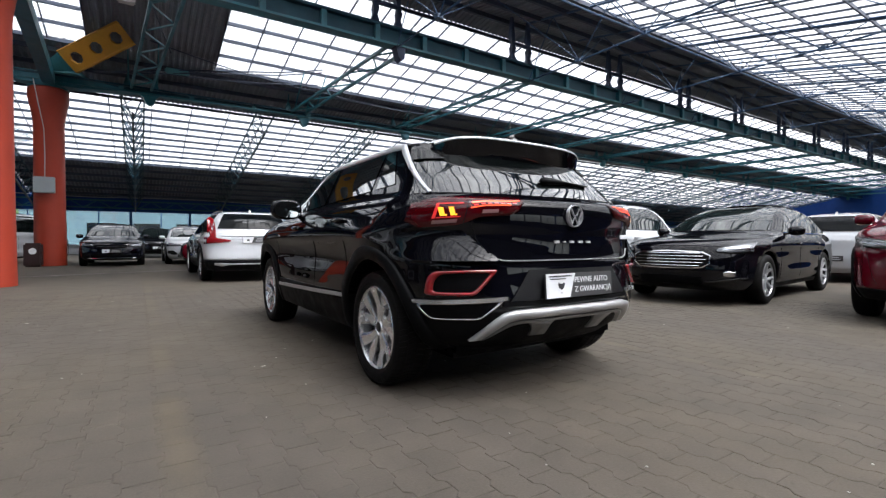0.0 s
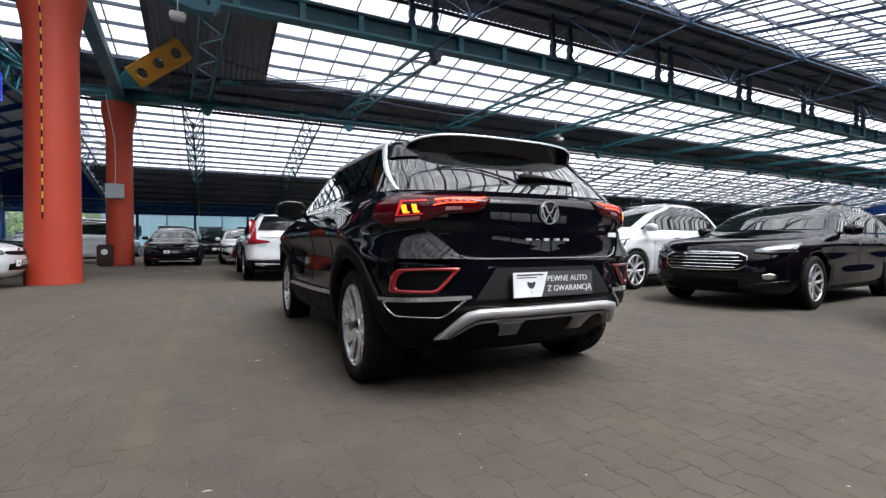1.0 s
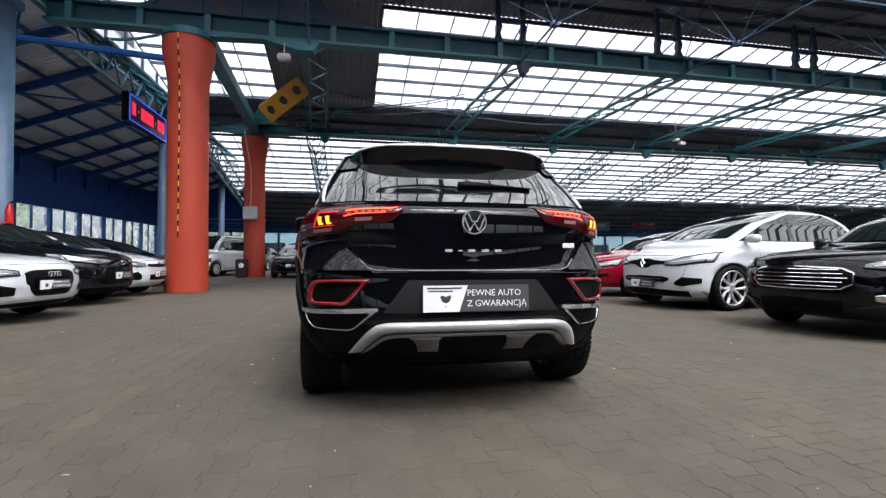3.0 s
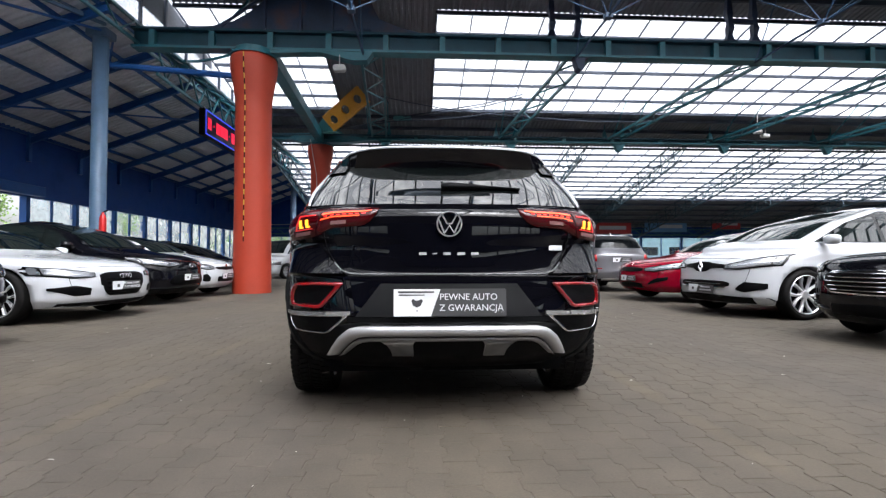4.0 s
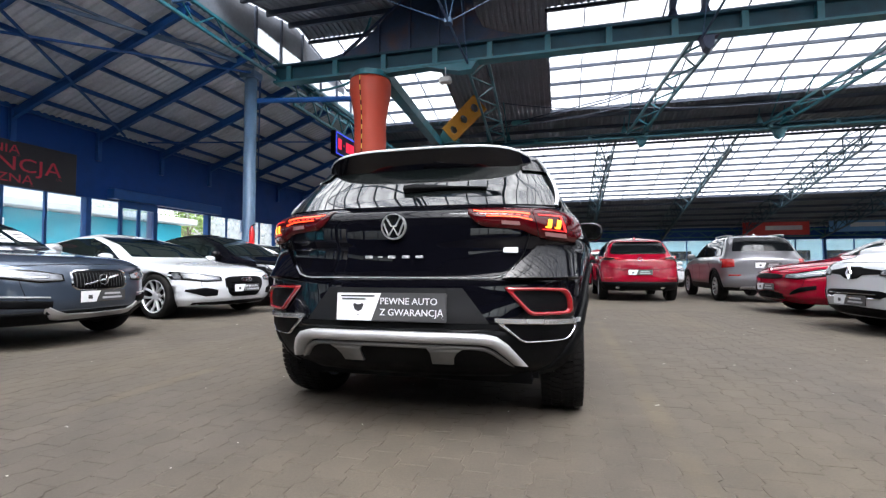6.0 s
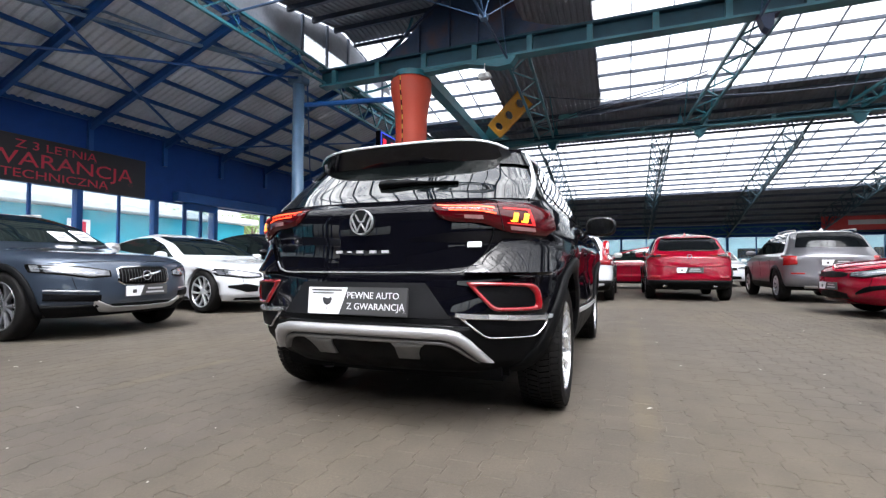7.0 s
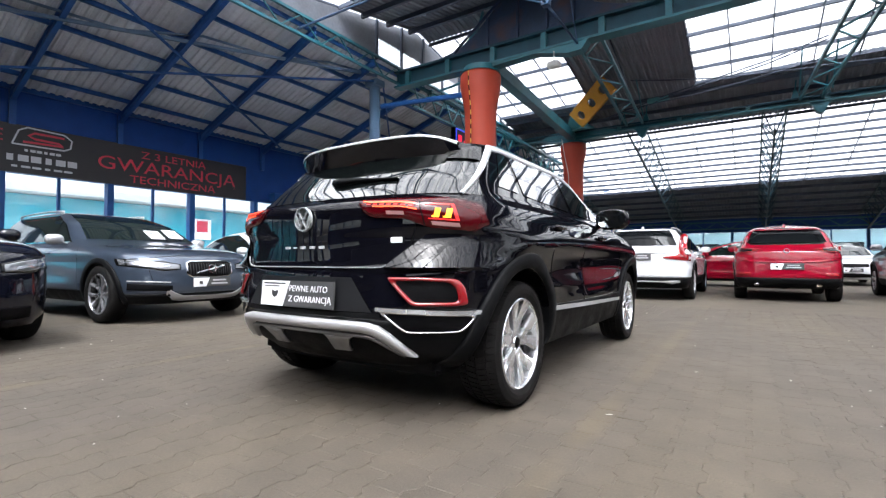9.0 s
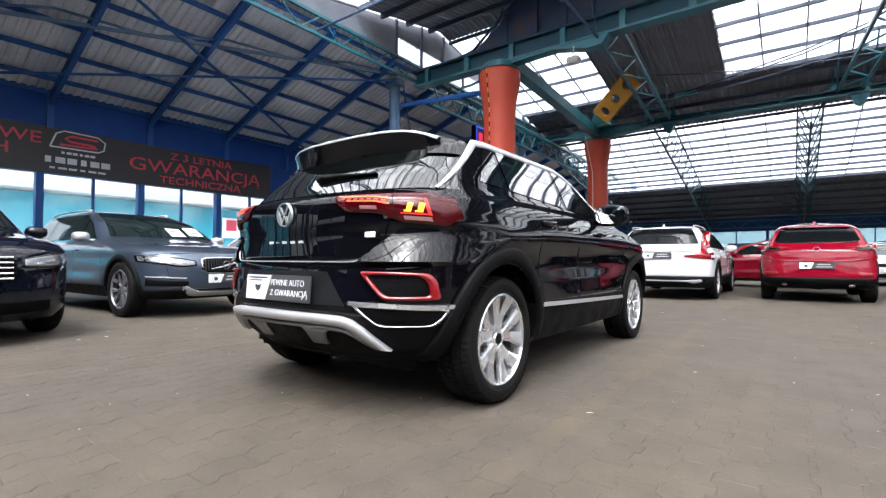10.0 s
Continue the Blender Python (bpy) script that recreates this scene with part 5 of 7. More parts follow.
        # wheel arch trims
        for yw in (0, 2.59):
            rings = []
            for i in range(25):
                a = math.pi * (-0.12 + 1.24 * i / 24)
                rr = []
                for rad, out in ((0.405, -0.03), (0.405, 0.012), (0.42, 0.02), (0.475, 0.018), (0.487, 0.002)):
                    y, z = yw + rad * math.cos(a), max(0.335 + rad * math.sin(a), 0.27)
                    rr.append(on_side(s, y, z, out))
                rings.append(rr)
            bm = bmesh.new()
            ring_loft(bm, rings, True, True)
            part("wheel_arch_trim", bm, M_CLAD, root, "matt black wheel arch trim", smooth=True)
        # sill panel and bright strip
        part("sill_panel", grid_patch(lambda y, z: on_side(s, y, z, 0.012), spread(0.43, 2.16, 12), spread(0.27, 0.46, 5)), M_CLAD, root, "matt black sill panel", smooth=True)
        bm = bmesh.new()
        pts = [on_side(s, y, 0.49 - 0.03 * (y - 0.43), 0.014) for y in spread(0.44, 2.12, 12)]
        run(bm, pts, 0.012, 0.026)
        part("sill_strip", bm, M_SATIN, root, "bright strip along the sill")
        for y, z in ((0.5, 0.985), (1.45, 0.955)):
            b = rounded_box((0, 0, 0), (0.026, 0.2, 0.028), 0.01, 3)
            o = part("door_handle", b, P_BLACK, root, smooth=True)
            o.location = on_side(s, y, z, 0.018)
        for y in (0.38, 1.02, 2.12):
            bm = bmesh.new()
            pts = [on_side(s, y + (0.06 * max(0, 0.75 - z) if y < 0.5 else 0), z, 0.0008) for z in spread(0.5, 1.1, 10)]
            run(bm, pts, 0.003, 0.004)
            part("door_gap", bm, M_BLACK, root)
        # door mirror
        bm = bmesh.new()
        rings = []
        for k, (dy, sc) in enumerate(((-0.055, 0.86), (-0.05, 0.97), (0.0, 1.0), (0.05, 0.85), (0.085, 0.5), (0.095, 0.1))):
            rings.append([(s * (0.985 + 0.125 * sc * math.copysign(abs(math.cos(a)) ** 0.7, math.cos(a))), 1.5 + dy, 1.105 + 0.082 * sc * math.copysign(abs(math.sin(a)) ** 0.75, math.sin(a))) for a in (2 * math.pi * i / 20 for i in range(20))])
        ring_loft(bm, rings)
        beam(bm, (s * 0.82, 1.53, 1.05), (s * 0.93, 1.52, 1.075), 0.06, 0.03)
        mir = part("mirror", bm, P_BLACK, root, "black door mirror", smooth=True)
        bm = bmesh.new()
        rings = [[(s * (0.985 + 0.105 * r * math.copysign(abs(math.cos(a)) ** 0.7, math.cos(a))), 1.431 + 0.12 * 0.068 * r * math.sin(a), 1.105 + 0.068 * r * math.copysign(abs(math.sin(a)) ** 0.75, math.sin(a))) for a in (2 * math.pi * i / 20 for i in range(20))] for r in (1.0, 0.02)]
        ring_loft(bm, rings, True, False)
        part("mirror_glass", bm, principled("mirror_silver", (0.5, 0.54, 0.54), 0.02, 1.0), mir, "mirror glass")

        # tail lamp
        fz = [(0.41, 1.038), (0.44, 1.0), (0.48, 0.978), (0.66, 0.968), (0.755, 0.928), (0.92, 0.914), (0.97, 0.95)]
        zlow = lambda f: float(np.interp(f, [p[0] for p in fz], [p[1] for p in fz]))
        ztop = lambda f: 1.074 - 0.03 * max(0, (f - 0.88) / 0.085)

        def lamp(f, v, off):
            z = zlow(f) + (ztop(f) - zlow(f)) * v
            p = on_rear(f * sh.w(z) * sh.plan(-0.5), z, off)
            p.x *= s
            return p
        fs = spread(0.41, 0.92, 18) + [0.94, 0.952, 0.962, 0.97]
        bulge = lambda f, v: 0.003 + 0.015 * math.sin(math.pi * min(max(v, 0), 1)) ** 0.4 * min(1, (f - 0.4) * 30)
        tl = part("tail_lamp", grid_patch(lambda f, v: lamp(f, v, bulge(f, v)), fs, spread(0, 1, 9)), M_REDGLASS, root, "red tail lamp, lit", smooth=True)

        def inlay(name, f0, f1, v0, v1, mat, label, slant=0.0, nf=8, nv=3):
            return part(name, grid_patch(lambda f, v: lamp(f + slant * (v - v0), v, bulge(f, v) + 0.0025), spread(f0, f1, nf), spread(v0, v1, nv)), mat, tl, label, smooth=True)
        inlay("light_guide", 0.44, 0.725, 0.7, 0.78, M_LEDRED, "glowing red light bar", nf=12)
        inlay("light_guide", 0.5, 0.725, 0.5, 0.56, M_LEDRED, "glowing red light bar", nf=12)
        for k in range(7):
            inlay("light_cell", 0.465 + 0.037 * k, 0.487 + 0.037 * k, 0.585, 0.66, M_REDGUIDE, "dim red light cell", 0.08, 3)
        inlay("light_guide", 0.765, 0.87, 0.72, 0.77, M_REDGUIDE, "red light bar")
        inlay("light_guide", 0.872, 0.885, 0.26, 0.77, M_REDGUIDE, "red light bar", nf=3, nv=6)
        inlay("light_guide", 0.765, 0.87, 0.26, 0.3, M_REDGUIDE, "red light bar")
        bm = bmesh.new()
        run(bm, [lamp(0.742, v, bulge(0.742, v) + 0.001) for v in spread(0.02, 0.98, 6)], 0.004, 0.004)
        part("lamp_gap", bm, M_BLACK, tl)
        for k in (0.0, 0.045):
            inlay("indicator", 0.79 + k, 0.812 + k, 0.36, 0.62, M_LEDAMBER, "glowing amber indicator", 0.07, 3, 5)
            inlay("indicator_foot", 0.782 + k, 0.81 + k, 0.33, 0.38, M_LEDAMBER, "glowing amber indicator foot", 0.0, 3, 3)
        inlay("reversing_lens", 0.57, 0.66, 0.16, 0.33, M_PALE, "pale reversing lens")
        inlay("reversing_lens", 0.775, 0.88, 0.08, 0.2, M_PALE, "pale reflector lens")

    # upward-facing shoulders of the bumper beside the tailgate
    for s in (-1, 1):
        def shoulder(u, v, s=s):
            z = 0.747 + 0.15 * max(v, 0.0)
            x0 = 0.5 + 0.16 * max(v, 0.0)
            x = x0 + (0.85 - x0) * u
            lift = 0.03 * (1 - max(v, 0.0)) * (1 - u ** 6) if v >= 0 else 0.0
            p = on_rear(min(x, sh.w(z) * 0.985), z - (0.014 if v < 0 else 0.0), 0.002 + lift)
            p.x *= s
            return p
        part("bumper_shoulder", grid_patch(shoulder, spread(0, 1, 18), spread(0, 1, 9)), P_BLACK, root, "glossy black slanting bumper shoulder", smooth=True)
        part("shoulder_edge", grid_patch(shoulder, spread(0, 1, 18), [-0.1, 0.0]), P_BLACK, root, smooth=True)
    # roof spoiler
    rings = []
    for x in spread(-1, 1, 25):
        u = abs(x)
        k = u ** 7
        xx = 0.64 * x
        wrap = sh.rear(xx, 1.38) - sh.rear(0, 1.38)
        rings.append([(xx * 0.86, 0.12, 1.495 - 0.07 * k), (xx * 0.9, -0.16 + 0.5 * wrap, 1.475 - 0.055 * k), (xx * 0.925, -0.372 + wrap, 1.449 - 0.04 * k), (xx * 0.925, -0.388 + wrap, 1.446 - 0.04 * k), (xx * 0.93, -0.402 + wrap, 1.44 - 0.04 * k), (xx * 0.935, -0.4 + wrap, 1.434 - 0.04 * k), (xx * 0.99, -0.345 + wrap, 1.318 - 0.012 * k), (xx, -0.34 + wrap, 1.31 - 0.01 * k), (xx, -0.33 + wrap, 1.304 - 0.008 * k), (xx, -0.28 + 0.8 * wrap, 1.34), (xx, -0.1, 1.42)])
    bm = bmesh.new()
    ring_loft(bm, rings)
    bm.normal_update()
    bmesh.ops.split_edges(bm, edges=[e for e in bm.edges if len(e.link_faces) == 2 and e.calc_face_angle() > 0.12])
    part("roof_spoiler", bm, P_BLACK, root, "deep black roof spoiler", smooth=True)
    for s in (-1, 1):
        part("spoiler_cheek", grid_patch(lambda u, z, s=s: Vector((s, 1, 1)) * on_rear(u * sh.w(z), z, 0.02), spread(0.8, 0.984, 12), spread(1.312, 1.45, 6)), M_GLASSBLACK, root, "black cheek at the end of the spoiler", smooth=True)
    lip = []
    for x in spread(-1, 1, 25):
        k = abs(x) ** 7
        xx = 0.64 * x
        wrap = sh.rear(xx, 1.38) - sh.rear(0, 1.38)
        lip.append([(xx * 0.865, 0.14, 1.5 - 0.07 * k), (xx * 0.905, -0.16 + 0.5 * wrap, 1.481 - 0.055 * k), (xx * 0.93, -0.374 + wrap, 1.4555 - 0.04 * k), (xx * 0.932, -0.398 + wrap, 1.451 - 0.04 * k), (xx * 0.935, -0.406 + wrap, 1.442 - 0.04 * k), (xx * 0.933, -0.402 + wrap, 1.437 - 0.04 * k)])
    bm = bmesh.new()
    for a, b in zip(lip, lip[1:]):
        va, vb = [bm.verts.new(p) for p in a], [bm.verts.new(p) for p in b]
        for i in range(5):
            bm.faces.new((va[i], va[i + 1], vb[i + 1], vb[i]))
    bmesh.ops.remove_doubles(bm, verts=bm.verts[:], dist=0.0005)
    part("spoiler_top", bm, P_ROOF, root, "silver-white upper skin of the spoiler", smooth=True)
    # rear wiper
    bm = bmesh.new()
    pts = [(-0.03, 1.2, 0.03), (0.02, 1.203, 0.036), (0.14, 1.205, 0.03), (0.22, 1.203, 0.024), (0.40, 1.197, 0.02)]
    hs = (0.02, 0.022, 0.014, 0.008, 0.005)
    rings = []
    for (x, z, o), hh in zip(pts, hs):
        y = sh.rear(x, z) - o
        rings.append([(x, y, z - hh), (x, y - 0.012, z), (x, y, z + hh), (x, y + 0.02, z)])
    ring_loft(bm, rings)
    part("rear_wiper", bm, M_BLACK, root, "black rear wiper", smooth=True)

    # closed band between two outlines on the rear face
    def band(name, outer, inner, mat, label, off=0.012, parent=root, fill=None, slim=0.2):
        def round_off(pts, radius=0.02):
            res = []
            for i, p in enumerate(pts):
                p, q, o = Vector(p), Vector(pts[(i + 1) % len(pts)]), Vector(pts[i - 1])
                r0, r1 = min(radius, 0.4 * (o - p).length), min(radius, 0.4 * (q - p).length)
                e0, e1 = p + (o - p).normalized() * r0, p + (q - p).normalized() * r1
                for k in (0.0, 0.33, 0.67, 1.0):
                    c = e0.lerp(p, k).lerp(p.lerp(e1, k), k)
                    res.append((c.x, c.y))
                res += [tuple(e1.lerp(q - (q - p).normalized() * min(radius, 0.4 * (q - p).length), k)) for k in (0.25, 0.5, 0.75)]
            return res
        inner = [(a + slim * (x - a), b + slim * (z - b)) for (x, z), (a, b) in zip(outer, inner)]
        o, i = round_off(outer), round_off(inner)
        rings = [[on_rear(x, z, 0.002) for x, z in o], [on_rear(x * 0.8 + a * 0.2, z * 0.8 + b * 0.2, off) for (x, z), (a, b) in zip(o, i)], [on_rear(x * 0.2 + a * 0.8, z * 0.2 + b * 0.8, off) for (x, z), (a, b) in zip(o, i)], [on_rear(a, b, 0.003) for a, b in i]]
        bm = bmesh.new()
        ring_loft(bm, rings, True, False)
        ob = part(name, bm, mat, parent, label, smooth=True)
        if fill:
            c = (sum(p[0] for p in i) / len(i), sum(p[1] for p in i) / len(i))
            bm = bmesh.new()
            ring_loft(bm, [[on_rear(c[0] + (x - c[0]) * k, c[1] + (z - c[1]) * k, 0.004) for x, z in i] for k in (1.02, 0.7, 0.35, 0.02)], True, False)
            part("insert", bm, fill, ob, "black insert", smooth=True)
        return ob

    for s in (-1, 1):
        f = lambda pts: [(s * x, z) for x, z in pts]
        band("reflector_frame", f([(0.505, 0.704), (0.66, 0.703), (0.79, 0.696), (0.812, 0.655), (0.818, 0.572), (0.625, 0.572)]), f([(0.565, 0.676), (0.66, 0.678), (0.75, 0.672), (0.775, 0.645), (0.778, 0.598), (0.638, 0.598)]), M_REDGLOSS, "glossy red reflector frame", 0.016, fill=M_BLACK, slim=0.3)
        band("chrome_loop", f([(0.478, 0.549), (0.66, 0.541), (0.838, 0.531), (0.822, 0.49), (0.79, 0.449), (0.595, 0.449)]), f([(0.535, 0.53), (0.66, 0.523), (0.815, 0.514), (0.803, 0.49), (0.778, 0.464), (0.606, 0.464)]), M_CHROME, "chrome loop round a dummy outlet", 0.008, fill=M_BLACK, slim=0.5)
        # straight bright strip above the loop, round the corner to the wheel arch
        line = [on_rear(s * x, 0.557 - 0.05 * (x - 0.47), 0.008) for x in spread(0.47, 0.83, 10)]
        end = line[-1]
        line += [on_side(s, y, 0.539 + 0.02 * (y - end.y), 0.008) for y in spread(end.y + 0.03, -0.43, 6)]
        bm = bmesh.new()
        run(bm, line, 0.012, 0.018)
        part("chrome_strip", bm, M_RIMBRIGHT, root, "chrome strip above the dummy outlet")

    # number plate hollow, board with its sheet and words
    def zone(name, edge, z0, z1, mat, label, off):
        return part(name, grid_patch(lambda u, z: on_rear(u * edge(z), z, off), spread(-1, 1, 21), spread(z0, z1, 6)), mat, root, label, smooth=True)
    zone("plate_panel", lambda z: 0.45 - 0.115 * (z - 0.54) / 0.15, 0.54, 0.698, M_RECESS, "dark grey plate panel", 0.004)
    zone("bumper_ledge", lambda z: 0.49, 0.515, 0.538, M_CLAD, "matt black bumper ledge", 0.006)
    yb = sh.rear(0, 0.61) - 0.022
    board = part("plate_board", rounded_box((0, 0, 0), (0.535, 0.012, 0.132), 0.004, 2), M_BOARD, root, "grey dealer board in place of a number plate")
    board.matrix_local = pose(0, yb, 0.61, -4)
    bm = bmesh.new()
    ring_loft(bm, [[(x, d, z) for x, z in ((-0.264, -0.063), (-0.09, -0.063), (-0.045, 0.063), (-0.264, 0.063))] for d in (-0.0092, -0.0055)])
    part("sheet", bm, M_WHITE, board, "white sheet")
    face = pose(0, -0.0065, 0, 90)
    lettering("inscription", "PEWNE AUTO", 0.043, M_WHITE, board, Matrix.Translation((0.088, 0, 0.026)) @ face, 0.001)
    lettering("inscription", "Z GWARANCJĄ", 0.043, M_WHITE, board, Matrix.Translation((0.102, 0, -0.025)) @ face, 0.0016)
    for x, z, w, h in ((-0.16, 0.05, 0.17, 0.007), (-0.18, 0.036, 0.12, 0.005)):
        bm = bmesh.new()
        box(bm, (x, -0.0105, z), (w, 0.001, h))
        part("writing_bar", bm, M_INK, board)
    bm = bmesh.new()
    for pts in (((-0.03, 0.012), (-0.022, 0.022), (-0.008, 0.014), (0.008, 0.014), (0.022, 0.022), (0.03, 0.012), (0.02, -0.012), (0, -0.022), (-0.02, -0.012)), ((-0.004, -0.036), (0.004, -0.036), (0.002, -0.044), (-0.002, -0.044))):
        bm.faces.new([bm.verts.new((-0.155 + x * 0.9, -0.0108, z * 0.9 - 0.002)) for x, z in pts])
    part("emblem", bm, M_INK, board, "dark emblem")
    # reflected line under the tailgate, built as a satin strip; then the tailgate's gaps
    bm = bmesh.new()
    pts = [on_rear(x, z, 0.006) for x, z in [(-0.56, 0.80), (-0.525, 0.762), (-0.48, 0.748)] + [(x, 0.745) for x in spread(-0.44, 0.44, 12)] + [(0.48, 0.748), (0.525, 0.762), (0.56, 0.80)]]
    run(bm, pts, 0.006, 0.006)
    part("tailgate_edge", bm, M_SATIN, root, "satin strip standing for the reflection along the tailgate")
    for s in (-1, 1):
        bm = bmesh.new()
        pts = [on_rear(s * x, z, 0.001) for x, z in ((0.56, 0.80), (0.6, 0.86), (0.62, 0.93), (0.62, 0.985))]
        run(bm, pts, 0.004, 0.004)
        part("tailgate_gap", bm, M_BLACK, root)

    # silver skid plate: upper band, lower band and two fins
    def strip(name, up, lo, mat, label, off, lip=0.0):
        bm = bmesh.new()
        rows = []
        for (x, z), (a, b) in zip(up, lo):
            rows.append([bm.verts.new(on_rear(x, z, 0.0)), bm.verts.new(on_rear(x, z - 0.004, off)), bm.verts.new(on_rear((x + a) / 2, (z + b) / 2, off + lip)), bm.verts.new(on_rear(a, b + 0.004, off)), bm.verts.new(on_rear(a, b, 0.0))])
        for a, b in zip(rows, rows[1:]):
            for i in range(4):
                bm.faces.new((a[i], a[i + 1], b[i + 1], b[i]))
        return part(name, bm, mat, root, label, smooth=True)
    hu = [(0.60, 0.335), (0.565, 0.39), (0.525, 0.445), (0.48, 0.482), (0.43, 0.494), (0.36, 0.497), (0.25, 0.499), (0.12, 0.5)]
    hl = [(0.545, 0.335), (0.51, 0.375), (0.475, 0.412), (0.44, 0.434), (0.40, 0.442), (0.34, 0.444), (0.25, 0.446), (0.12, 0.447)]
    hm = [(0.52, 0.335), (0.485, 0.365), (0.45, 0.395), (0.42, 0.41), (0.385, 0.416), (0.33, 0.418), (0.25, 0.42), (0.12, 0.42)]
    full = lambda h: [(-x, z) for x, z in h] + [(0, h[-1][1])] + [(x, z) for x, z in h[::-1]]
    strip("skid_plate", full(hu), full(hl), M_SATIN, "satin silver skid plate", 0.03, 0.008)
    M_SKID2 = worn("dark_silver_trim", (0.22, 0.22, 0.225), 0.42, 0.6, vary=0.1, bump=0.02)
    strip("skid_plate_lip", full([(x - 0.003, z - 0.004) for x, z in hl]), full(hm), M_SKID2, "darker silver lower lip", 0.022)
    for s in (-1, 1):
        bm = bmesh.new()
        rings = [[on_rear(s * (c + dx * w), z, o) for dx, o in ((-1, 0.0), (-1, 0.02), (1, 0.02), (1, 0.0))] for z, c, w in ((0.425, 0.245, 0.085), (0.40, 0.235, 0.06), (0.37, 0.225, 0.052), (0.34, 0.222, 0.05))]
        ring_loft(bm, rings)
        part("skid_plate_fin", bm, M_SKID2, root, "darker silver fin", smooth=True)

    # badges: ring with slanted bars; five small bright shapes
    zc = 0.985
    mb = Matrix.Translation((0, sh.rear(0, zc) - 0.007, zc)) @ Matrix.Rotation(radians(92), 4, "X")
    bm = bmesh.new()
    lathe(bm, [(0.054, -0.004), (0.056, 0.011), (0.0605, 0.011), (0.063, -0.004)], 40, "z", mb)
    bd = part("badge", bm, M_RIM, root, "round chrome badge", smooth=False)
    disc = bmesh.new()
    lathe(disc, [(0.0, 0.002), (0.055, 0.002), (0.055, -0.004)], 32, "z", mb)
    part("disc", disc, M_GLASSBLACK, bd, "gloss black disc")
    for line in (((-0.034, 0.043), (-0.012, 0.002), (0.012, 0.002), (0.034, 0.043)), ((-0.051, 0.02), (-0.024, -0.045)), ((0.051, 0.02), (0.024, -0.045)), ((-0.024, -0.045), (0.0, -0.006), (0.024, -0.045))):
        bm = bmesh.new()
        run(bm, [mb @ Vector((x, z, 0.006)) for x, z in line], 0.007, 0.007)
        part("bar", bm, M_RIM, bd)
    zc = 0.842
    for k, x in enumerate((-0.128, -0.07, -0.012, 0.058, 0.124)):
        bm = bmesh.new()
        y = sh.rear(x, zc) - 0.004
        w = 0.036
        if k == 1:
            box(bm, (x, y, zc), (0.022, 0.005, 0.006))
        else:
            box(bm, (x, y, zc), (w, 0.005, 0.013))
        part("badge_mark", bm, M_SHEETGREY, root, "small bright mark")
    b = part("badge_tag", rounded_box((0, 0, 0), (0.075, 0.005, 0.026), 0.002, 1), M_WHITE, root, "small white tag")
    b.location = on_rear(0.535, 0.872, 0.006)

    # wheels with tread blocks
    R, rim, width = 0.335, 0.249, 0.225
    tyre = bmesh.new()
    w = width / 2
    lathe(tyre, [(rim - 0.02, -w * 0.8), (rim + 0.004, -w * 0.93), (rim + 0.02, -w), (R - 0.045, -w), (R - 0.02, -w * 0.93), (R - 0.009, -w * 0.8), (R - 0.009, w * 0.8), (R - 0.02, w * 0.93), (R - 0.045, w), (rim + 0.02, w), (rim + 0.004, w * 0.93), (rim - 0.02, w * 0.8)], 56, "x")
    for i in range(66):
        a0 = 2 * math.pi * i / 66
        for row, (x0, x1, lead) in enumerate(((-0.98, -0.56, 0.012), (-0.5, -0.05, 0.03), (0.05, 0.5, -0.03), (0.56, 0.98, -0.012))):
            sgn = 1 if row < 2 else -1
            pts = []
            for rad in (0, 1):
                for x, t in ((x0, 0.0), (x1, lead), (x1, lead + 0.074), (x0, 0.074)):
                    a = a0 + t + (0.04 if row in (1, 3) else 0)
                    edge = 0.012 * max(0, (abs(x) - 0.7) / 0.3) ** 2
                    rr = R - 0.012 if rad == 0 else R - edge
                    pts.append(tyre.verts.new((x * w * 0.97, rr * math.cos(a), rr * math.sin(a))))
            for f in ((4, 5, 6, 7), (0, 1, 5, 4), (1, 2, 6, 5), (2, 3, 7, 6), (3, 0, 4, 7)):
                tyre.faces.new([pts[j] for j in f])
    bmesh.ops.recalc_face_normals(tyre, faces=tyre.faces[:])
    rimb = bmesh.new()
    lathe(rimb, [(rim - 0.002, w * 0.86), (rim - 0.012, w * 0.92), (rim - 0.02, w * 0.84), (rim - 0.028, w * 0.2), (rim - 0.03, -w * 0.85), (rim - 0.005, -w * 0.85)], 48, "x")
    lathe(rimb, [(0.0, w * 0.66), (0.032, w * 0.66), (0.036, w * 0.6), (0.072, w * 0.56), (0.08, w * 0.4), (0.08, 0.0), (0.0, 0.0)], 24, "x")
    for i in range(5):
        for s in (-1, 1):
            a = 2 * math.pi * i / 5 + s * 0.2
            a2 = 2 * math.pi * i / 5 + s * 0.34
            rings = []
            for k, rad, x, hw in ((0.0, 0.05, w * 0.6, 0.02), (0.5, rim * 0.55, w * 0.62, 0.028), (1.0, rim - 0.014, w * 0.8, 0.043)):
                aa = a + (a2 - a) * k - s * 0.08 * (1 - k)
                r, t = Vector((0, math.cos(aa), math.sin(aa))), Vector((0, -math.sin(aa), math.cos(aa)))
                o = r * rad + Vector((x, 0, 0))
                X = Vector((1, 0, 0))
                rings.append([o + t * hw - X * 0.02, o + t * hw, o + t * hw * 0.55 * s + X * 0.006, o - t * hw, o - t * hw - X * 0.02, o - X * 0.04])
            ring_loft(rimb, rings)
    disc = bmesh.new()
    lathe(disc, [(0.0, -0.01), (0.15, -0.01), (0.15, 0.012), (0.0, 0.012)], 32, "x")
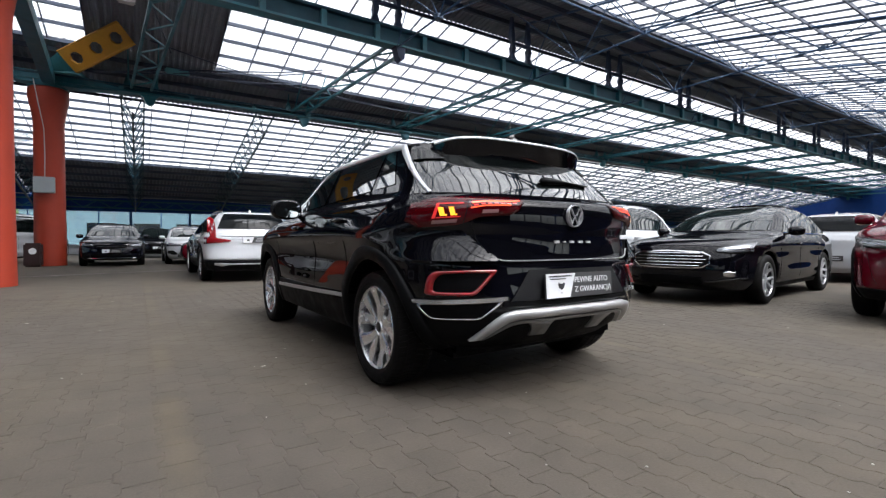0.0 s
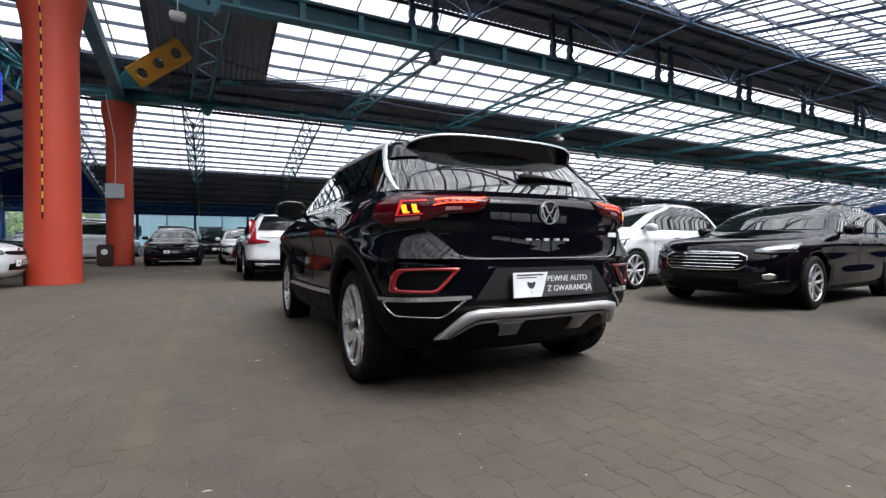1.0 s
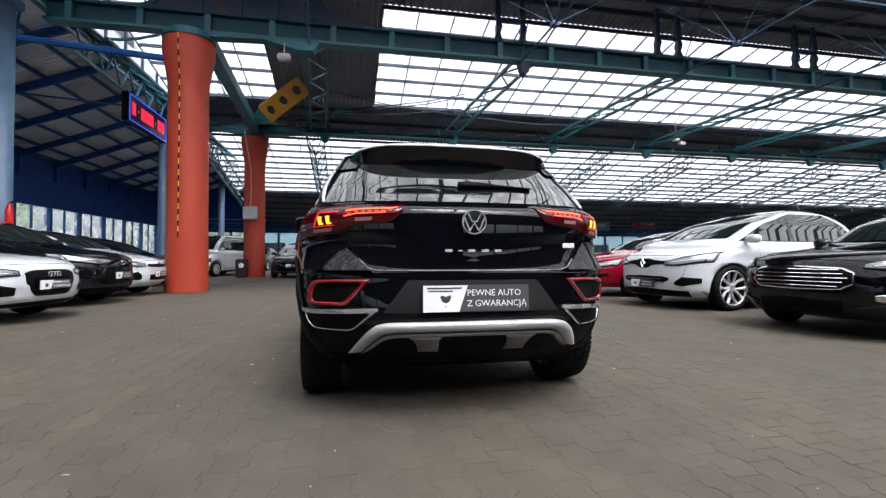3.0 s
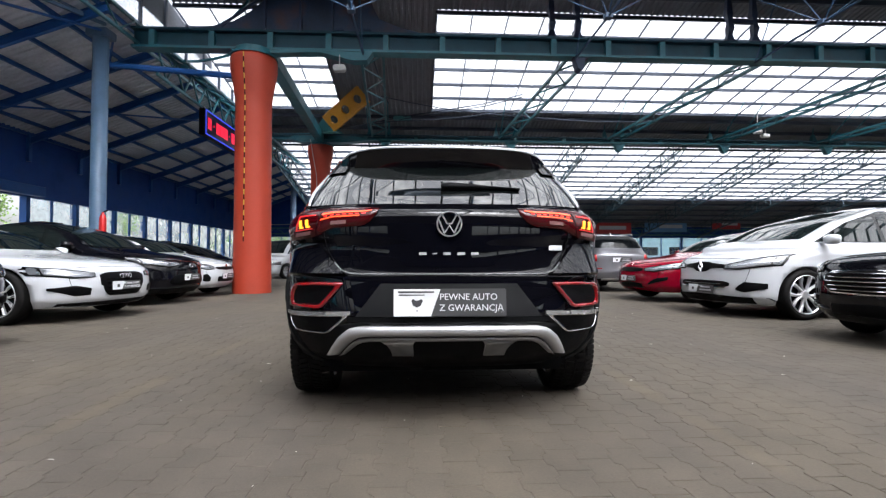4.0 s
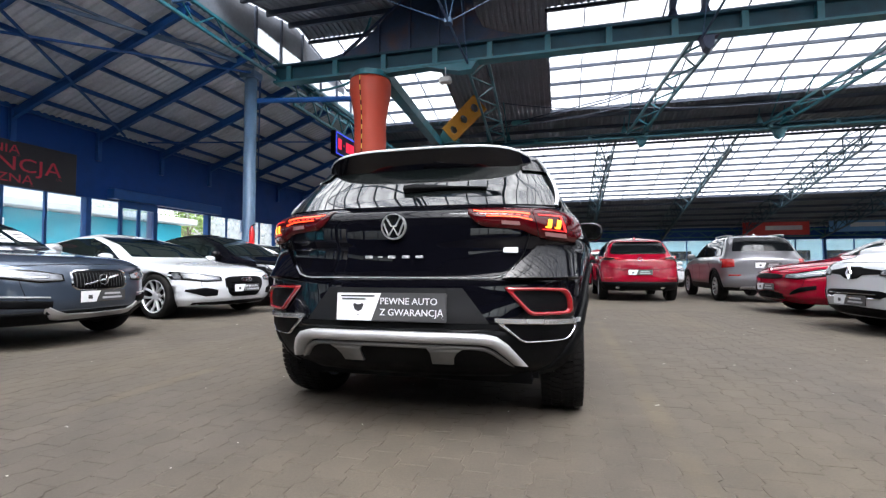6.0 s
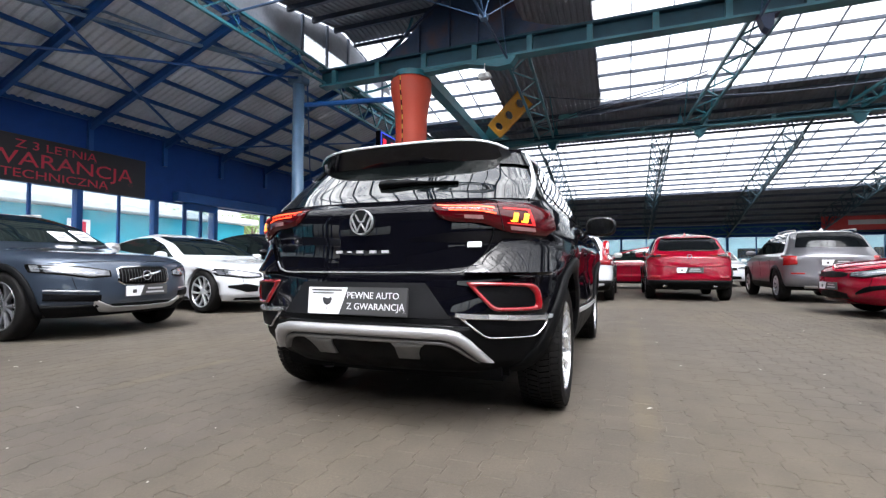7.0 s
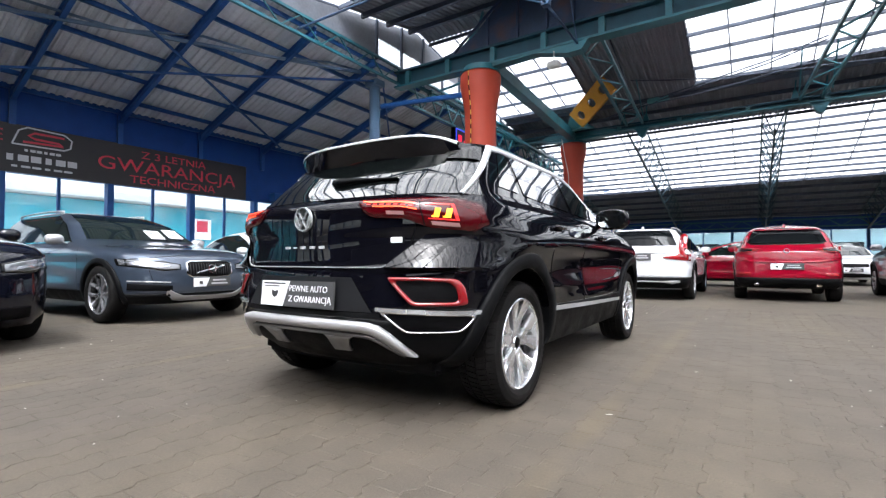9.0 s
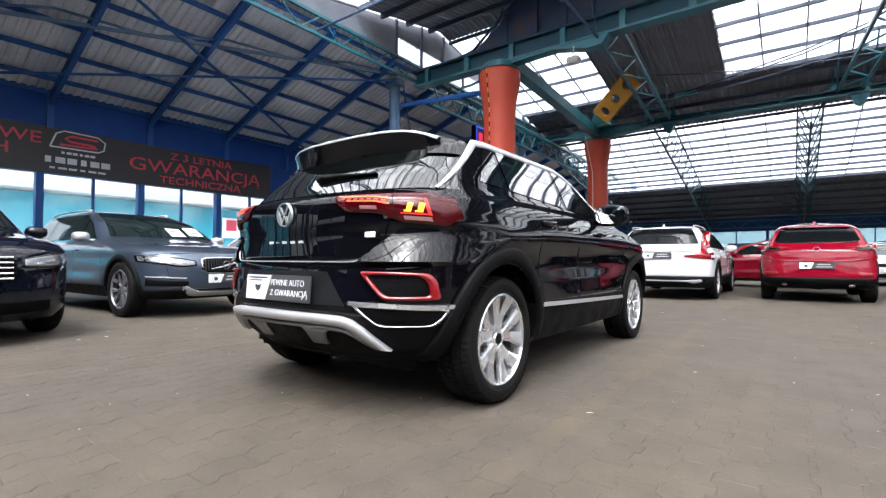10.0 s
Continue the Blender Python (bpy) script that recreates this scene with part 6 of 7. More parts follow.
    # Black disc added deep in the wheel where shade would be.
    back = bmesh.new()
    lathe(back, [(0.0, -0.06), (rim - 0.03, -0.06), (rim - 0.03, -0.05), (0.0, -0.05)], 32, "x")
    bolts = bmesh.new()
    lathe(bolts, [(0.0, w * 0.665), (0.03, w * 0.665), (0.028, w * 0.69), (0.0, w * 0.7)], 24, "x")
    kinds = [("tyre", tyre, M_RUBBER, "black winter tyre with block tread"), ("rim", rimb, M_RIMBRIGHT, "bright silver five-twin-spoke rim"), ("brake_disc", disc, M_SKID2, "steel brake disc"), ("wheel_backing", back, M_BLACK, ""), ("hub_cap", bolts, M_BLACK, "dark hub cap")]
    meshes = []
    for s in (1, -1):
        for y in (0, 2.59):
            wheel = new("wheel")
            wheel.parent = root
            wheel.matrix_local = pose(s * (0.873 - w), y, R, 11 + 17 * y, 0, 0 if s > 0 else 180)
            for k, (nm, b, mat, lab) in enumerate(kinds):
                if len(meshes) < len(kinds):
                    o = part(nm, b, mat, wheel, lab, smooth=nm == "rim" and False)
                    meshes.append(o.data)
                else:
                    o = new(nm, meshes[k])
                    o.parent = wheel
                    if lab:
                        o["label"] = lab
    # exhaust-side underbody, seen dark under the bumper
    part("underbody", rounded_box((0, 0.5, 0.27), (1.3, 2.0, 0.1), 0.03, 2), M_BLACK, root, "black underbody")
    # front lamps and grille, away from the camera
    for s in (-1, 1):
        part("headlight", grid_patch(lambda u, z: (s * u * 0.9, sh.front(u * 0.9, z) + 0.006, z), spread(0.55, 0.93, 8), spread(0.74, 0.86, 4)), M_LAMP, root, "clear headlight", smooth=True)
    return root, sh


crossover()
# ---------------- roof steel between and under the roofs ----------------
M_DARKSTEEL = worn("dark_blue_steel", (0.012, 0.03, 0.075), 0.6, vary=0.4, dirt=(0.06, 0.025, 0.015), dirt_amount=0.5)
M_SPACE = worn("blue_space_frame_paint", (0.02, 0.06, 0.13), 0.5, vary=0.35, dirt=(0.05, 0.03, 0.025), dirt_amount=0.4)
M_CABLE = worn("pale_cable", (0.4, 0.4, 0.4), 0.6, vary=0.1)
BAYS = [-1.6] + [3.97 + 4.9 * i for i in range(14)]


def lattice_beam(x):
    """Level twin-rail beam from the first girder to the second, with its foot and hanger rods."""
    root = thing("lattice_beam", "level teal lattice beam linking the two crane girders", "lattice beam", "teal lattice beams")
    for dx in (-0.3, 0.3):
        bm = bmesh.new()
        beam(bm, (x + 0.2 + dx, G1 + 0.1, 6.3), (x - 0.3 + dx, G2 - 0.1, 6.26), 0.07, 0.09)
        part("rail", bm, M_TEAL, root)
    n = 9
    for i in range(n):
        y0, y1 = G1 + 0.2 + i * 8.0 / n, G1 + 0.2 + (i + 1) * 8.0 / n
        o0, o1 = x + 0.2 - 0.5 * (y0 - G1) / 8.3, x + 0.2 - 0.5 * (y1 - G1) / 8.3
        bm = bmesh.new()
        s = 0.3 if i % 2 else -0.3
        beam(bm, (o0 - s, y0, 6.3), (o1 + s, y1, 6.3), 0.04, 0.04)
        part("lacing", bm, M_TEAL, root)
    for dx in (-0.42, 0.42):
        bm = bmesh.new()
        xx, y = x - 0.3 + dx, G2 - 0.02
        ring_loft(bm, [[(xx - w, y - w, z), (xx + w, y - w, z), (xx + w, y + w, z), (xx - w, y + w, z)] for z, w in ((6.26, 0.13), (6.34, 0.11), (6.62, 0.045))])
        part("foot", bm, M_TEAL, root)
        bm = bmesh.new()
        tube(bm, (xx, y, 6.6), (xx + 0.05, y, roof_z(y) + 0.35), 0.022, 6)
        tube(bm, (xx + 0.05, y - 0.9, 6.25), (xx + 0.05, y - 2.2, roof_z(y - 2.2)), 0.022, 6)
        part("hanger_rod", bm, M_TEAL, root)
    bm = bmesh.new()
    xx = x + 0.05
    v = [(xx - 0.42, 6.08), (xx - 0.3, 6.0), (xx - 0.22, 5.78), (xx - 0.1, 5.7), (xx + 0.02, 5.76), (xx + 0.1, 5.98), (xx + 0.22, 6.08)]
    ring_loft(bm, [[(a, G2 + d, b) for a, b in v] for d in (-0.1, 0.1)])
    part("bracket", bm, M_TEAL, root)


for x in BAYS:
    lattice_beam(x)
    # girder hangers with their horn
    root = thing("girder_hanger", "dark cast hanger pair between girder and roof", "hanger", "girder hangers", pose(0, 0, 0.2))
    for dx in (-0.42, 0.28):
        bm = bmesh.new()
        c = x - 0.2 + dx
        rings = []
        for z, w, o in ((6.5, 0.17, 0.0), (6.58, 0.11, 0.0), (6.75, 0.06, 0.02), (6.95, 0.085, 0.04), (7.1, 0.05, 0.03), (7.3, 0.08, 0.0), (7.95, 0.04, 0.0)):
            rings.append([(c + o - w, G1 - w, z), (c + o + w, G1 - w, z), (c + o + w, G1 + w, z), (c + o - w, G1 + w, z)])
        ring_loft(bm, rings)
        part("strut", bm, M_DARKSTEEL, root)
    bm = bmesh.new()
    beam(bm, (x - 0.65, G1, 7.12), (x + 0.15, G1, 7.12), 0.1, 0.09)
    part("tie", bm, M_DARKSTEEL, root)
    if x != BAYS[1]:
        continue
    bm = bmesh.new()
    ring_loft(bm, [[(x + a, G1 + d, b) for a, b in ((-0.12, 6.03), (-0.02, 5.98), (0.06, 5.72), (0.16, 5.64), (0.24, 5.72), (0.26, 5.95), (0.45, 6.03))] for d in (-0.14, 0.14)])
    part("horn", bm, M_DARKSTEEL, root)

# near bay trusses: lower chords with webs up to the roof
for x in BAYS:
    bm = bmesh.new()
    ys = spread(-8.0, 9.0, 9)
    for a, b in zip(ys, ys[1:]):
        tube(bm, (x, a, 6.15), (x, b, 6.15), 0.028, 6)
        m = (a + b) / 2
        tube(bm, (x, a, 6.15), (x, m, roof_z(m)), 0.016, 5)
        tube(bm, (x, m, roof_z(m)), (x, b, 6.15), 0.016, 5)
        tube(bm, (x - 2.45, m, roof_z(m) - 0.05), (x, a, 6.15), 0.016, 5)
        tube(bm, (x + 2.45, m, roof_z(m) - 0.05), (x, a, 6.15), 0.016, 5)
        box(bm, (x, a, 6.15), (0.16, 0.16, 0.1))
    tube(bm, (x, -8, roof_z(-8)), (x, 9.0, roof_z(9.0)), 0.035, 6)
    tube(bm, (x + 2.45, -8, roof_z(-8)), (x + 2.45, 9.0, roof_z(9.0)), 0.03, 6)
    tagged(part("roof_truss", bm, M_SPACE), "dark blue lattice truss under the near skylight", "roof truss", "near bay roof trusses")
for y in (-3.75, 0.5, 4.75):
    bm = bmesh.new()
    tube(bm, (-6.8, y, 6.15), (XR, y, 6.15), 0.028, 6)
    for x in BAYS:
        tube(bm, (x, y, 6.15), (x + 2.45, y, roof_z(y)), 0.016, 5)
        tube(bm, (x + 2.45, y, roof_z(y)), (x + 4.9, y, 6.15), 0.016, 5)
    tagged(part("cross_truss", bm, M_SPACE), "dark blue cross truss under the near skylight", "roof truss", "near bay cross trusses")
# purlins under the sheeted strips
for y in (16.9, 17.9, 18.8, 28.2, 29.4, 30.6, 31.8, 33.0, 7.4, 8.5, 9.6):
    bm = bmesh.new()
    beam(bm, (XE, y, roof_z(y) + 0.02), (XR, y, roof_z(y) + 0.02), 0.09, 0.14)
    tagged(part("purlin", bm, M_BAR), "dark steel purlin under the roof sheets", "purlin", "roof purlins")
# eave beam over the far windows and its pale conduit
bm = bmesh.new()
lattice(bm, (XL, YF - 0.5, 3.35), (XR, YF - 0.5, 3.35), 0.45, 60, 0.08, 0.05)
tagged(part("eave_beam", bm, M_TEAL), "teal lattice beam above the far windows", "eave beam")
bm = bmesh.new()
pipe(bm, [(x, YF - 0.8, 3.55 + 0.05 * math.sin(i * 1.3)) for i, x in enumerate(spread(XL, XR, 40))], 0.018)
tagged(part("conduit", bm, M_CABLE), "pale conduit strung along the far eave", "cable")

# the knee plate over the first column
bm = bmesh.new()
out = [(-6.2, 6.5), (-5.4, 6.62), (-4.9, 6.75), (-4.5, 7.0), (-4.1, 7.35), (-3.7, 7.75), (-3.2, 8.25), (-1.7, 8.25), (-1.35, 7.2), (-1.2, 6.9), (-0.7, 6.7), (0.1, 6.5)]
ring_loft(bm, [[(x, G1 + d, z) for x, z in out] for d in (-0.09, 0.09)])
root = thing("knee_plate", "dark rust-stained knee plate with upright ribs above the girder", "knee plate", m=pose(0, 0, 0.2))
part("plate", bm, worn("rusty_blue_steel", (0.012, 0.03, 0.07), 0.65, vary=0.5, scale=1.4, grain=20, bump=0.2, dirt=(0.09, 0.032, 0.014), dirt_amount=0.9), root)
for x, z0, z1 in ((-4.1, 6.5, 7.3), (-3.2, 6.5, 8.15), (-2.4, 6.5, 8.2), (-1.7, 6.5, 8.15)):
    for d in (-0.14, 0.14):
        bm = bmesh.new()
        box(bm, (x, G1 + d, (z0 + z1) / 2), (0.05, 0.1, z1 - z0))
        part("rib", bm, M_DARKSTEEL, root)
bm = bmesh.new()
beam(bm, (-5.2, G1 - 0.12, 6.6), (-3.2, G1 - 0.12, 8.1), 0.06, 0.05)
part("edge_flange", bm, M_DARKSTEEL, root)
bm = bmesh.new()
ring_loft(bm, [[(x, G1 + d, z) for x, z in ((-4.95, 6.2), (-4.85, 6.12), (-3.95, 6.12), (-2.7, 6.17), (-1.85, 5.97), (-1.5, 5.99), (-1.35, 6.2))] for d in (-0.15, 0.15)])
tagged(part("column_bracket", bm, M_TEAL), "teal bracket between column head and girder", "bracket")
# box beam between the column heads and the second column's hub
bm = bmesh.new()
beam(bm, (-4.1, G1 + 0.3, 6.22), (-4.45, G2 - 0.1, 6.14), 0.32, 0.34)
tagged(part("link_beam", bm, M_TEAL), "teal box beam linking the two column heads", "beam")
bm = bmesh.new()
ring_loft(bm, [[(x, 17.62 + d, z) for x, z in ((-5.9, 6.1), (-5.2, 5.98), (-3.7, 5.96), (-2.6, 6.06), (-2.2, 6.1), (-3.5, 6.36), (-5.4, 6.36))] for d in (-0.22, 0.22)])
tagged(part("column_bracket", bm, M_TEAL), "teal bracket on the second column head", "bracket")
# perforated yellow arm on a teal foot
root = thing("perforated_arm", "yellow steel arm with round holes on a teal foot", "bracket arm")
low, high = Vector((-3.84, 16.1, 6.38)), Vector((-2.3, 14.95, 7.24))
d = (high - low).normalized()
n = d.cross(Vector((0.12, -1, -0.3))).normalized()
t = d.cross(n)
L, hw, R0 = (high - low).length, 0.34, 0.185
step = L / 3
for k in (-1, 1):
    bm = bmesh.new()
    for c in (step * 0.5, step * 1.5, step * 2.5):
        hole = [(R0 * math.cos(a), R0 * math.sin(a)) for a in (2 * math.pi * i / 8 for i in range(8))]
        rim = [(x / max(abs(x) / (step / 2), abs(y) / hw), y / max(abs(x) / (step / 2), abs(y) / hw)) for x, y in hole]
        rings = [[bm.verts.new(low + d * (c + x) + n * y + t * (k * 0.05)) for x, y in ring] for ring in (rim, hole)]
        rings.append([bm.verts.new(low + d * (c + x) + n * y + t * (k * 0.02)) for x, y in hole])
        for r0, r1 in zip(rings, rings[1:]):
            for i in range(8):
                bm.faces.new((r0[i], r0[(i + 1) % 8], r1[(i + 1) % 8], r1[i]))
    part("side_plate", bm, M_YELLOW, root, "yellow plate with round holes")
for k in (-1, 1):
    bm = bmesh.new()
    beam(bm, low + n * hw * k, high + n * hw * k, 0.12, 0.025)
    part("edge_strip", bm, M_YELLOW, root)
bm = bmesh.new()
foot = [low + n * hw, low - n * hw, Vector((-3.5, 17.3, 6.34)), Vector((-4.8, 17.4, 6.34))]
ring_loft(bm, [[q + t * k for q in foot] for k in (-0.07, 0.07)])
part("foot", bm, worn("pale_teal_paint", (0.06, 0.2, 0.22), 0.5, vary=0.25), root, "pale teal foot")
# stay rope with its turnbuckle
root = thing("stay_rope", "pair of steel stay ropes with a pale teal turnbuckle", "stay rope")
for dz in (-0.05, 0.05):
    bm = bmesh.new()
    pipe(bm, [(-3.2, 16.7, 6.4), (-1.4, 16.3, 6.62 + dz), (-0.5, 16.1, 6.75 + dz), (2.4, 15.3, 7.0 + dz), (3.9, 15.0, 7.3 + dz)], 0.022)
    part("rope", bm, M_BAR, root)
part("turnbuckle", rounded_box((-0.85, 16.2, 6.7), (0.75, 0.1, 0.2), 0.04, 2), bpy.data.materials["pale_teal_paint"], root, "pale teal turnbuckle")
for x0, z0, x1, z1, y in ((-1.9, 7.4, 3.6, 6.65, 15.5), (-2.0, 6.45, 4.0, 7.05, 15.9), (3.6, 6.65, 9.5, 6.5, 15.4), (-2.1, 9.0, -1.2, 6.2, 13.0)):
    bm = bmesh.new()
    pts = [(x0 + (x1 - x0) * k, y, z0 + (z1 - z0) * k - 0.12 * math.sin(math.pi * k)) for k in spread(0, 1, 9)]
    pipe(bm, pts, 0.02)
    tagged(part("cable", bm, M_BAR), "dark cable slung under the roof", "cable")

# ---------------- column fittings ----------------
def dashed_cable():
    root = thing("dashed_cable", "yellow and black striped cable guard on the column", "cable guard")
    z, k = 1.28, 0
    yellow = principled("yellow_plastic", (0.5, 0.33, 0.03), 0.5)
    while z < 5.9:
        r1, r2 = (float(np.interp(q, [0, 1.5, 4.7, 4.95, 5.25, 5.65, 6.0], [0.47, 0.45, 0.44, 0.45, 0.495, 0.57, 0.575])) for q in (z, z + 0.13))
        bm = bmesh.new()
        tube(bm, (-4.46, 9.15 - r1 - 0.008, z), (-4.46, 9.15 - r2 - 0.008, z + 0.13), 0.014, 8)
        part("black_stripe" if k % 2 == 0 else "yellow_stripe", bm, M_BLACK if k % 2 == 0 else yellow, root)
        z, k = z + 0.13, k + 1
    return root


dashed_cable()
root = thing("junction_box", "grey metal junction box on the column with a pale cable", "junction box")
part("case", rounded_box((-4.58, 17.28, 2.65), (0.55, 0.16, 0.52), 0.02, 2), worn("grey_enclosure", (0.3, 0.33, 0.34), 0.5, vary=0.08), root)
bm = bmesh.new()
pts = [(-4.8, 17.12, 6.0), (-4.7, 17.18, 5.3), (-4.58, 17.32, 4.5), (-4.56, 17.32, 3.6), (-4.57, 17.3, 2.9)]
pipe(bm, pts, 0.014)
part("cable", bm, M_CABLE, root, "pale cable")
root = thing("waste_bin", "small black bin with a white disc beside the column", "bin")
part("case", rounded_box((-4.85, 17.12, 0.38), (0.46, 0.3, 0.76), 0.05, 2), worn("dark_red_plastic", (0.02, 0.004, 0.004), 0.5), root)
bm = bmesh.new()
lathe(bm, [(0.0, 0.0), (0.1, 0.0), (0.09, 0.012), (0.0, 0.012)], 20, "z", Matrix.Translation((-4.85, 16.96, 0.5)) @ Matrix.Rotation(math.pi / 2, 4, "X"))
part("disc", bm, M_WHITE, root, "white disc")

# ---------------- side bay: posts, ties, bracing, signs ----------------
M_POST = worn("pale_blue_post_paint", (0.075, 0.135, 0.22), 0.5, vary=0.2, dirt=(0.04, 0.06, 0.09), dirt_amount=0.4)
for y in (8.6, 17.3, 26.0, -8.5):
    root = thing("post", "slim round blue-grey steel post", "post", "side bay posts", pose(-7.86, y, 0))
    bm = bmesh.new()
    lathe(bm, [(0.17, 0), (0.17, 6.2), (0.0, 6.2)], 20)
    part("shaft", bm, M_POST, root, smooth=True)
    part("head", rounded_box((0, 0, 6.3), (0.5, 0.4, 0.2), 0.02, 1), M_POST, root)
bm = bmesh.new()
tube(bm, (-7.75, 8.75, 5.62), (-4.8, 9.0, 5.5), 0.08, 8)
tagged(part("strut", bm, M_NAVY), "blue tube strut between post and column", "strut")
bm = bmesh.new()
lattice(bm, (XE, YN, 6.85), (XE, YF, 6.85), 0.5, 40, 0.07, 0.03)
tagged(part("edge_truss", bm, M_TEAL), "teal lattice edge truss of the side bay", "roof truss")
bm = bmesh.new()
lattice(bm, (-7.0, G1 + 0.3, 6.4), (-7.0, G2 + 5, 6.2), 0.0, 14, 0.07, 0.045, flat=(0.7, 0, -0.35))
lattice(bm, (-7.0, G1 + 0.3, 6.4), (-7.0, G2 + 5, 6.2), 0.0, 14, 0.07, 0.045, flat=(0.0, 0, -0.7))
tagged(part("edge_truss", bm, M_TEAL), "teal three-chord lattice beside the column", "roof truss")
bm = bmesh.new()
p, q = Vector((-7.7, 8.5, 6.5)), Vector((-11.1, -4.2, 5.0))
beam(bm, p, q, 0.07, 0.07)
for i in range(4):
    a, b = p.lerp(q, i / 4), p.lerp(q, (i + 1) / 4)
    m = (a + b) / 2
    m.z = LZ(m.x) + 0.02
    beam(bm, a, m, 0.045, 0.045)
    beam(bm, m, b, 0.045, 0.045)
tagged(part("wind_truss", bm, M_POST), "pale blue wind truss under the side bay roof", "roof truss")
for a, b in (((-7.7, 8.5), (-11.8, 0.0)), ((-11.9, 8.2), (-8.2, 1.0)), ((-7.7, 8.8), (-11.9, 14.5)), ((-11.9, 9.0), (-8.0, 15.5))):
    bm = bmesh.new()
    beam(bm, (a[0], a[1], LZ(a[0]) - 0.27), (b[0], b[1], LZ(b[0]) - 0.27), 0.05, 0.05)
    tagged(part("brace", bm, M_NAVY), "thin blue diagonal roof brace", "brace", "roof braces")
root = thing("fire_extinguisher", "red fire extinguisher hanging on a post", "extinguisher")
bm = bmesh.new()
lathe(bm, [(0.0, 1.42), (0.07, 1.42), (0.075, 1.46), (0.075, 1.82), (0.05, 1.9), (0.03, 1.92), (0.03, 1.98), (0.0, 1.98)], 16, "z", Matrix.Translation((-7.62, 8.42, -0.02)))
part("cylinder", bm, principled("red_enamel", (0.5, 0.012, 0.012), 0.3), root, smooth=True)
bm = bmesh.new()
beam(bm, (-7.62, 8.42, 1.95), (-7.5, 8.39, 2.0), 0.03, 0.02)
part("lever", bm, M_BLACK, root)
# sign above the windows
M_SIGN = worn("charcoal_sign_board", (0.016, 0.016, 0.02), 0.55, vary=0.15)
M_SIGNRED = worn("red_sign_letter", (0.5, 0.02, 0.05), 0.5, vary=0.05)
M_SIGNGREY = worn("grey_sign_mark", (0.45, 0.46, 0.5), 0.5, vary=0.05)
root = thing("sign_board", "charcoal sign board with red capital letters", "sign")
part("board", rounded_box((XL + 0.03, 0.2, 3.42), (0.05, 14.2, 1.14), 0.008, 1), M_SIGN, root)
wallface = pose(XL + 0.058, 0, 0, 90, 0, 90) @ Matrix.Diagonal((1.3, 1.0, 1.0, 1.0))
for txt, y, z, size in (("Z 3 LETNIĄ", 4.93, 3.76, 0.29), ("GWARANCJĄ", 4.9, 3.4, 0.5), ("TECHNICZNĄ", 4.95, 3.04, 0.3), ("AJOWE", 0.2, 3.68, 0.4), ("CH", 0.1, 3.34, 0.4), ("I", -0.2, 3.02, 0.4)):
    lettering("inscription", txt, size, M_SIGNRED, root, Matrix.Translation((0, y, z)) @ wallface, 0.004)
# the firm's mark as plain shapes: an outlined shield, a red bent bar, and bars for its writing
def flat_line(name, pts, w, mat, label=""):
    bm = bmesh.new()
    run(bm, [(XL + 0.062, y, z) for y, z in pts], 0.008, w)
    return part(name, bm, mat, root, label)


flat_line("mark", [(1.2, 3.52), (1.32, 3.86), (1.48, 3.95), (2.2, 3.92), (2.36, 3.8), (2.33, 3.6), (2.2, 3.53), (1.2, 3.52)], 0.035, M_SIGNGREY, "pale outlined mark")
flat_line("mark", [(2.2, 3.83), (1.62, 3.84), (1.5, 3.76), (1.62, 3.7), (2.1, 3.68), (2.18, 3.62), (1.4, 3.6)], 0.05, M_SIGNRED, "red bent bar")
for y0, y1, z, h in ((1.4, 2.15, 3.4, 0.06), (1.05, 2.5, 3.2, 0.15), (1.15, 2.4, 3.0, 0.05)):
    n = 6
    for k in range(n):
        bm = bmesh.new()
        w = (y1 - y0) / n
        box(bm, (XL + 0.06, y0 + w * (k + 0.5), z), (0.006, w * (0.82 if k % 3 else 0.5), h))
        part("writing_bar", bm, M_SIGNGREY, root)
# gate head box
tagged(part("gate_head", rounded_box((XL + 0.1, 10.6, 3.05), (0.3, 4.6, 0.32), 0.02, 1), M_NAVY), "blue sliding gate head box", "gate head")
root = thing("sliding_gate", "blue sliding gate leaf pushed open", "gate")
part("leaf_panel", rounded_box((XL + 0.08, 9.3, 0.42), (0.06, 1.4, 0.64), 0.01, 1), M_NAVY, root)
part("top_rail", rounded_box((XL + 0.08, 9.3, 2.78), (0.08, 1.4, 0.24), 0.01, 1), M_NAVY, root)
for y in (8.65, 9.3, 9.93):
    part("stile", rounded_box((XL + 0.08, y, 1.7), (0.08, 0.1 if y < 9.9 else 0.16, 1.92), 0.01, 1), M_NAVY, root)
for y in (8.975, 9.6):
    part("pane", rounded_box((XL + 0.08, y, 1.7), (0.012, 0.54, 1.9), 0.003, 1), M_PANE, root).visible_shadow = False
# LED display
root = thing("led_display", "blue-framed electronic display with red characters", "display")
part("case", rounded_box((-6.75, 12.8, 5.06), (0.18, 2.75, 0.82), 0.02, 1), M_BLACK, root)
bm = bmesh.new()
for c, s in (((-6.65, 12.8, 5.42), (0.02, 2.6, 0.04)), ((-6.65, 12.8, 4.70), (0.02, 2.6, 0.04)), ((-6.65, 11.5, 5.06), (0.02, 0.04, 0.76)), ((-6.65, 14.1, 5.06), (0.02, 0.04, 0.76))):
    box(bm, c, s)
part("frame", bm, glowing("blue_led", (0.06, 0.1, 0.9), 0.16), root, "glowing blue border")
part("screen", rounded_box((-6.662, 12.8, 5.06), (0.02, 2.5, 0.62), 0.004, 1), principled("dark_led_screen", (0.01, 0.006, 0.03), 0.3), root, "dark screen")
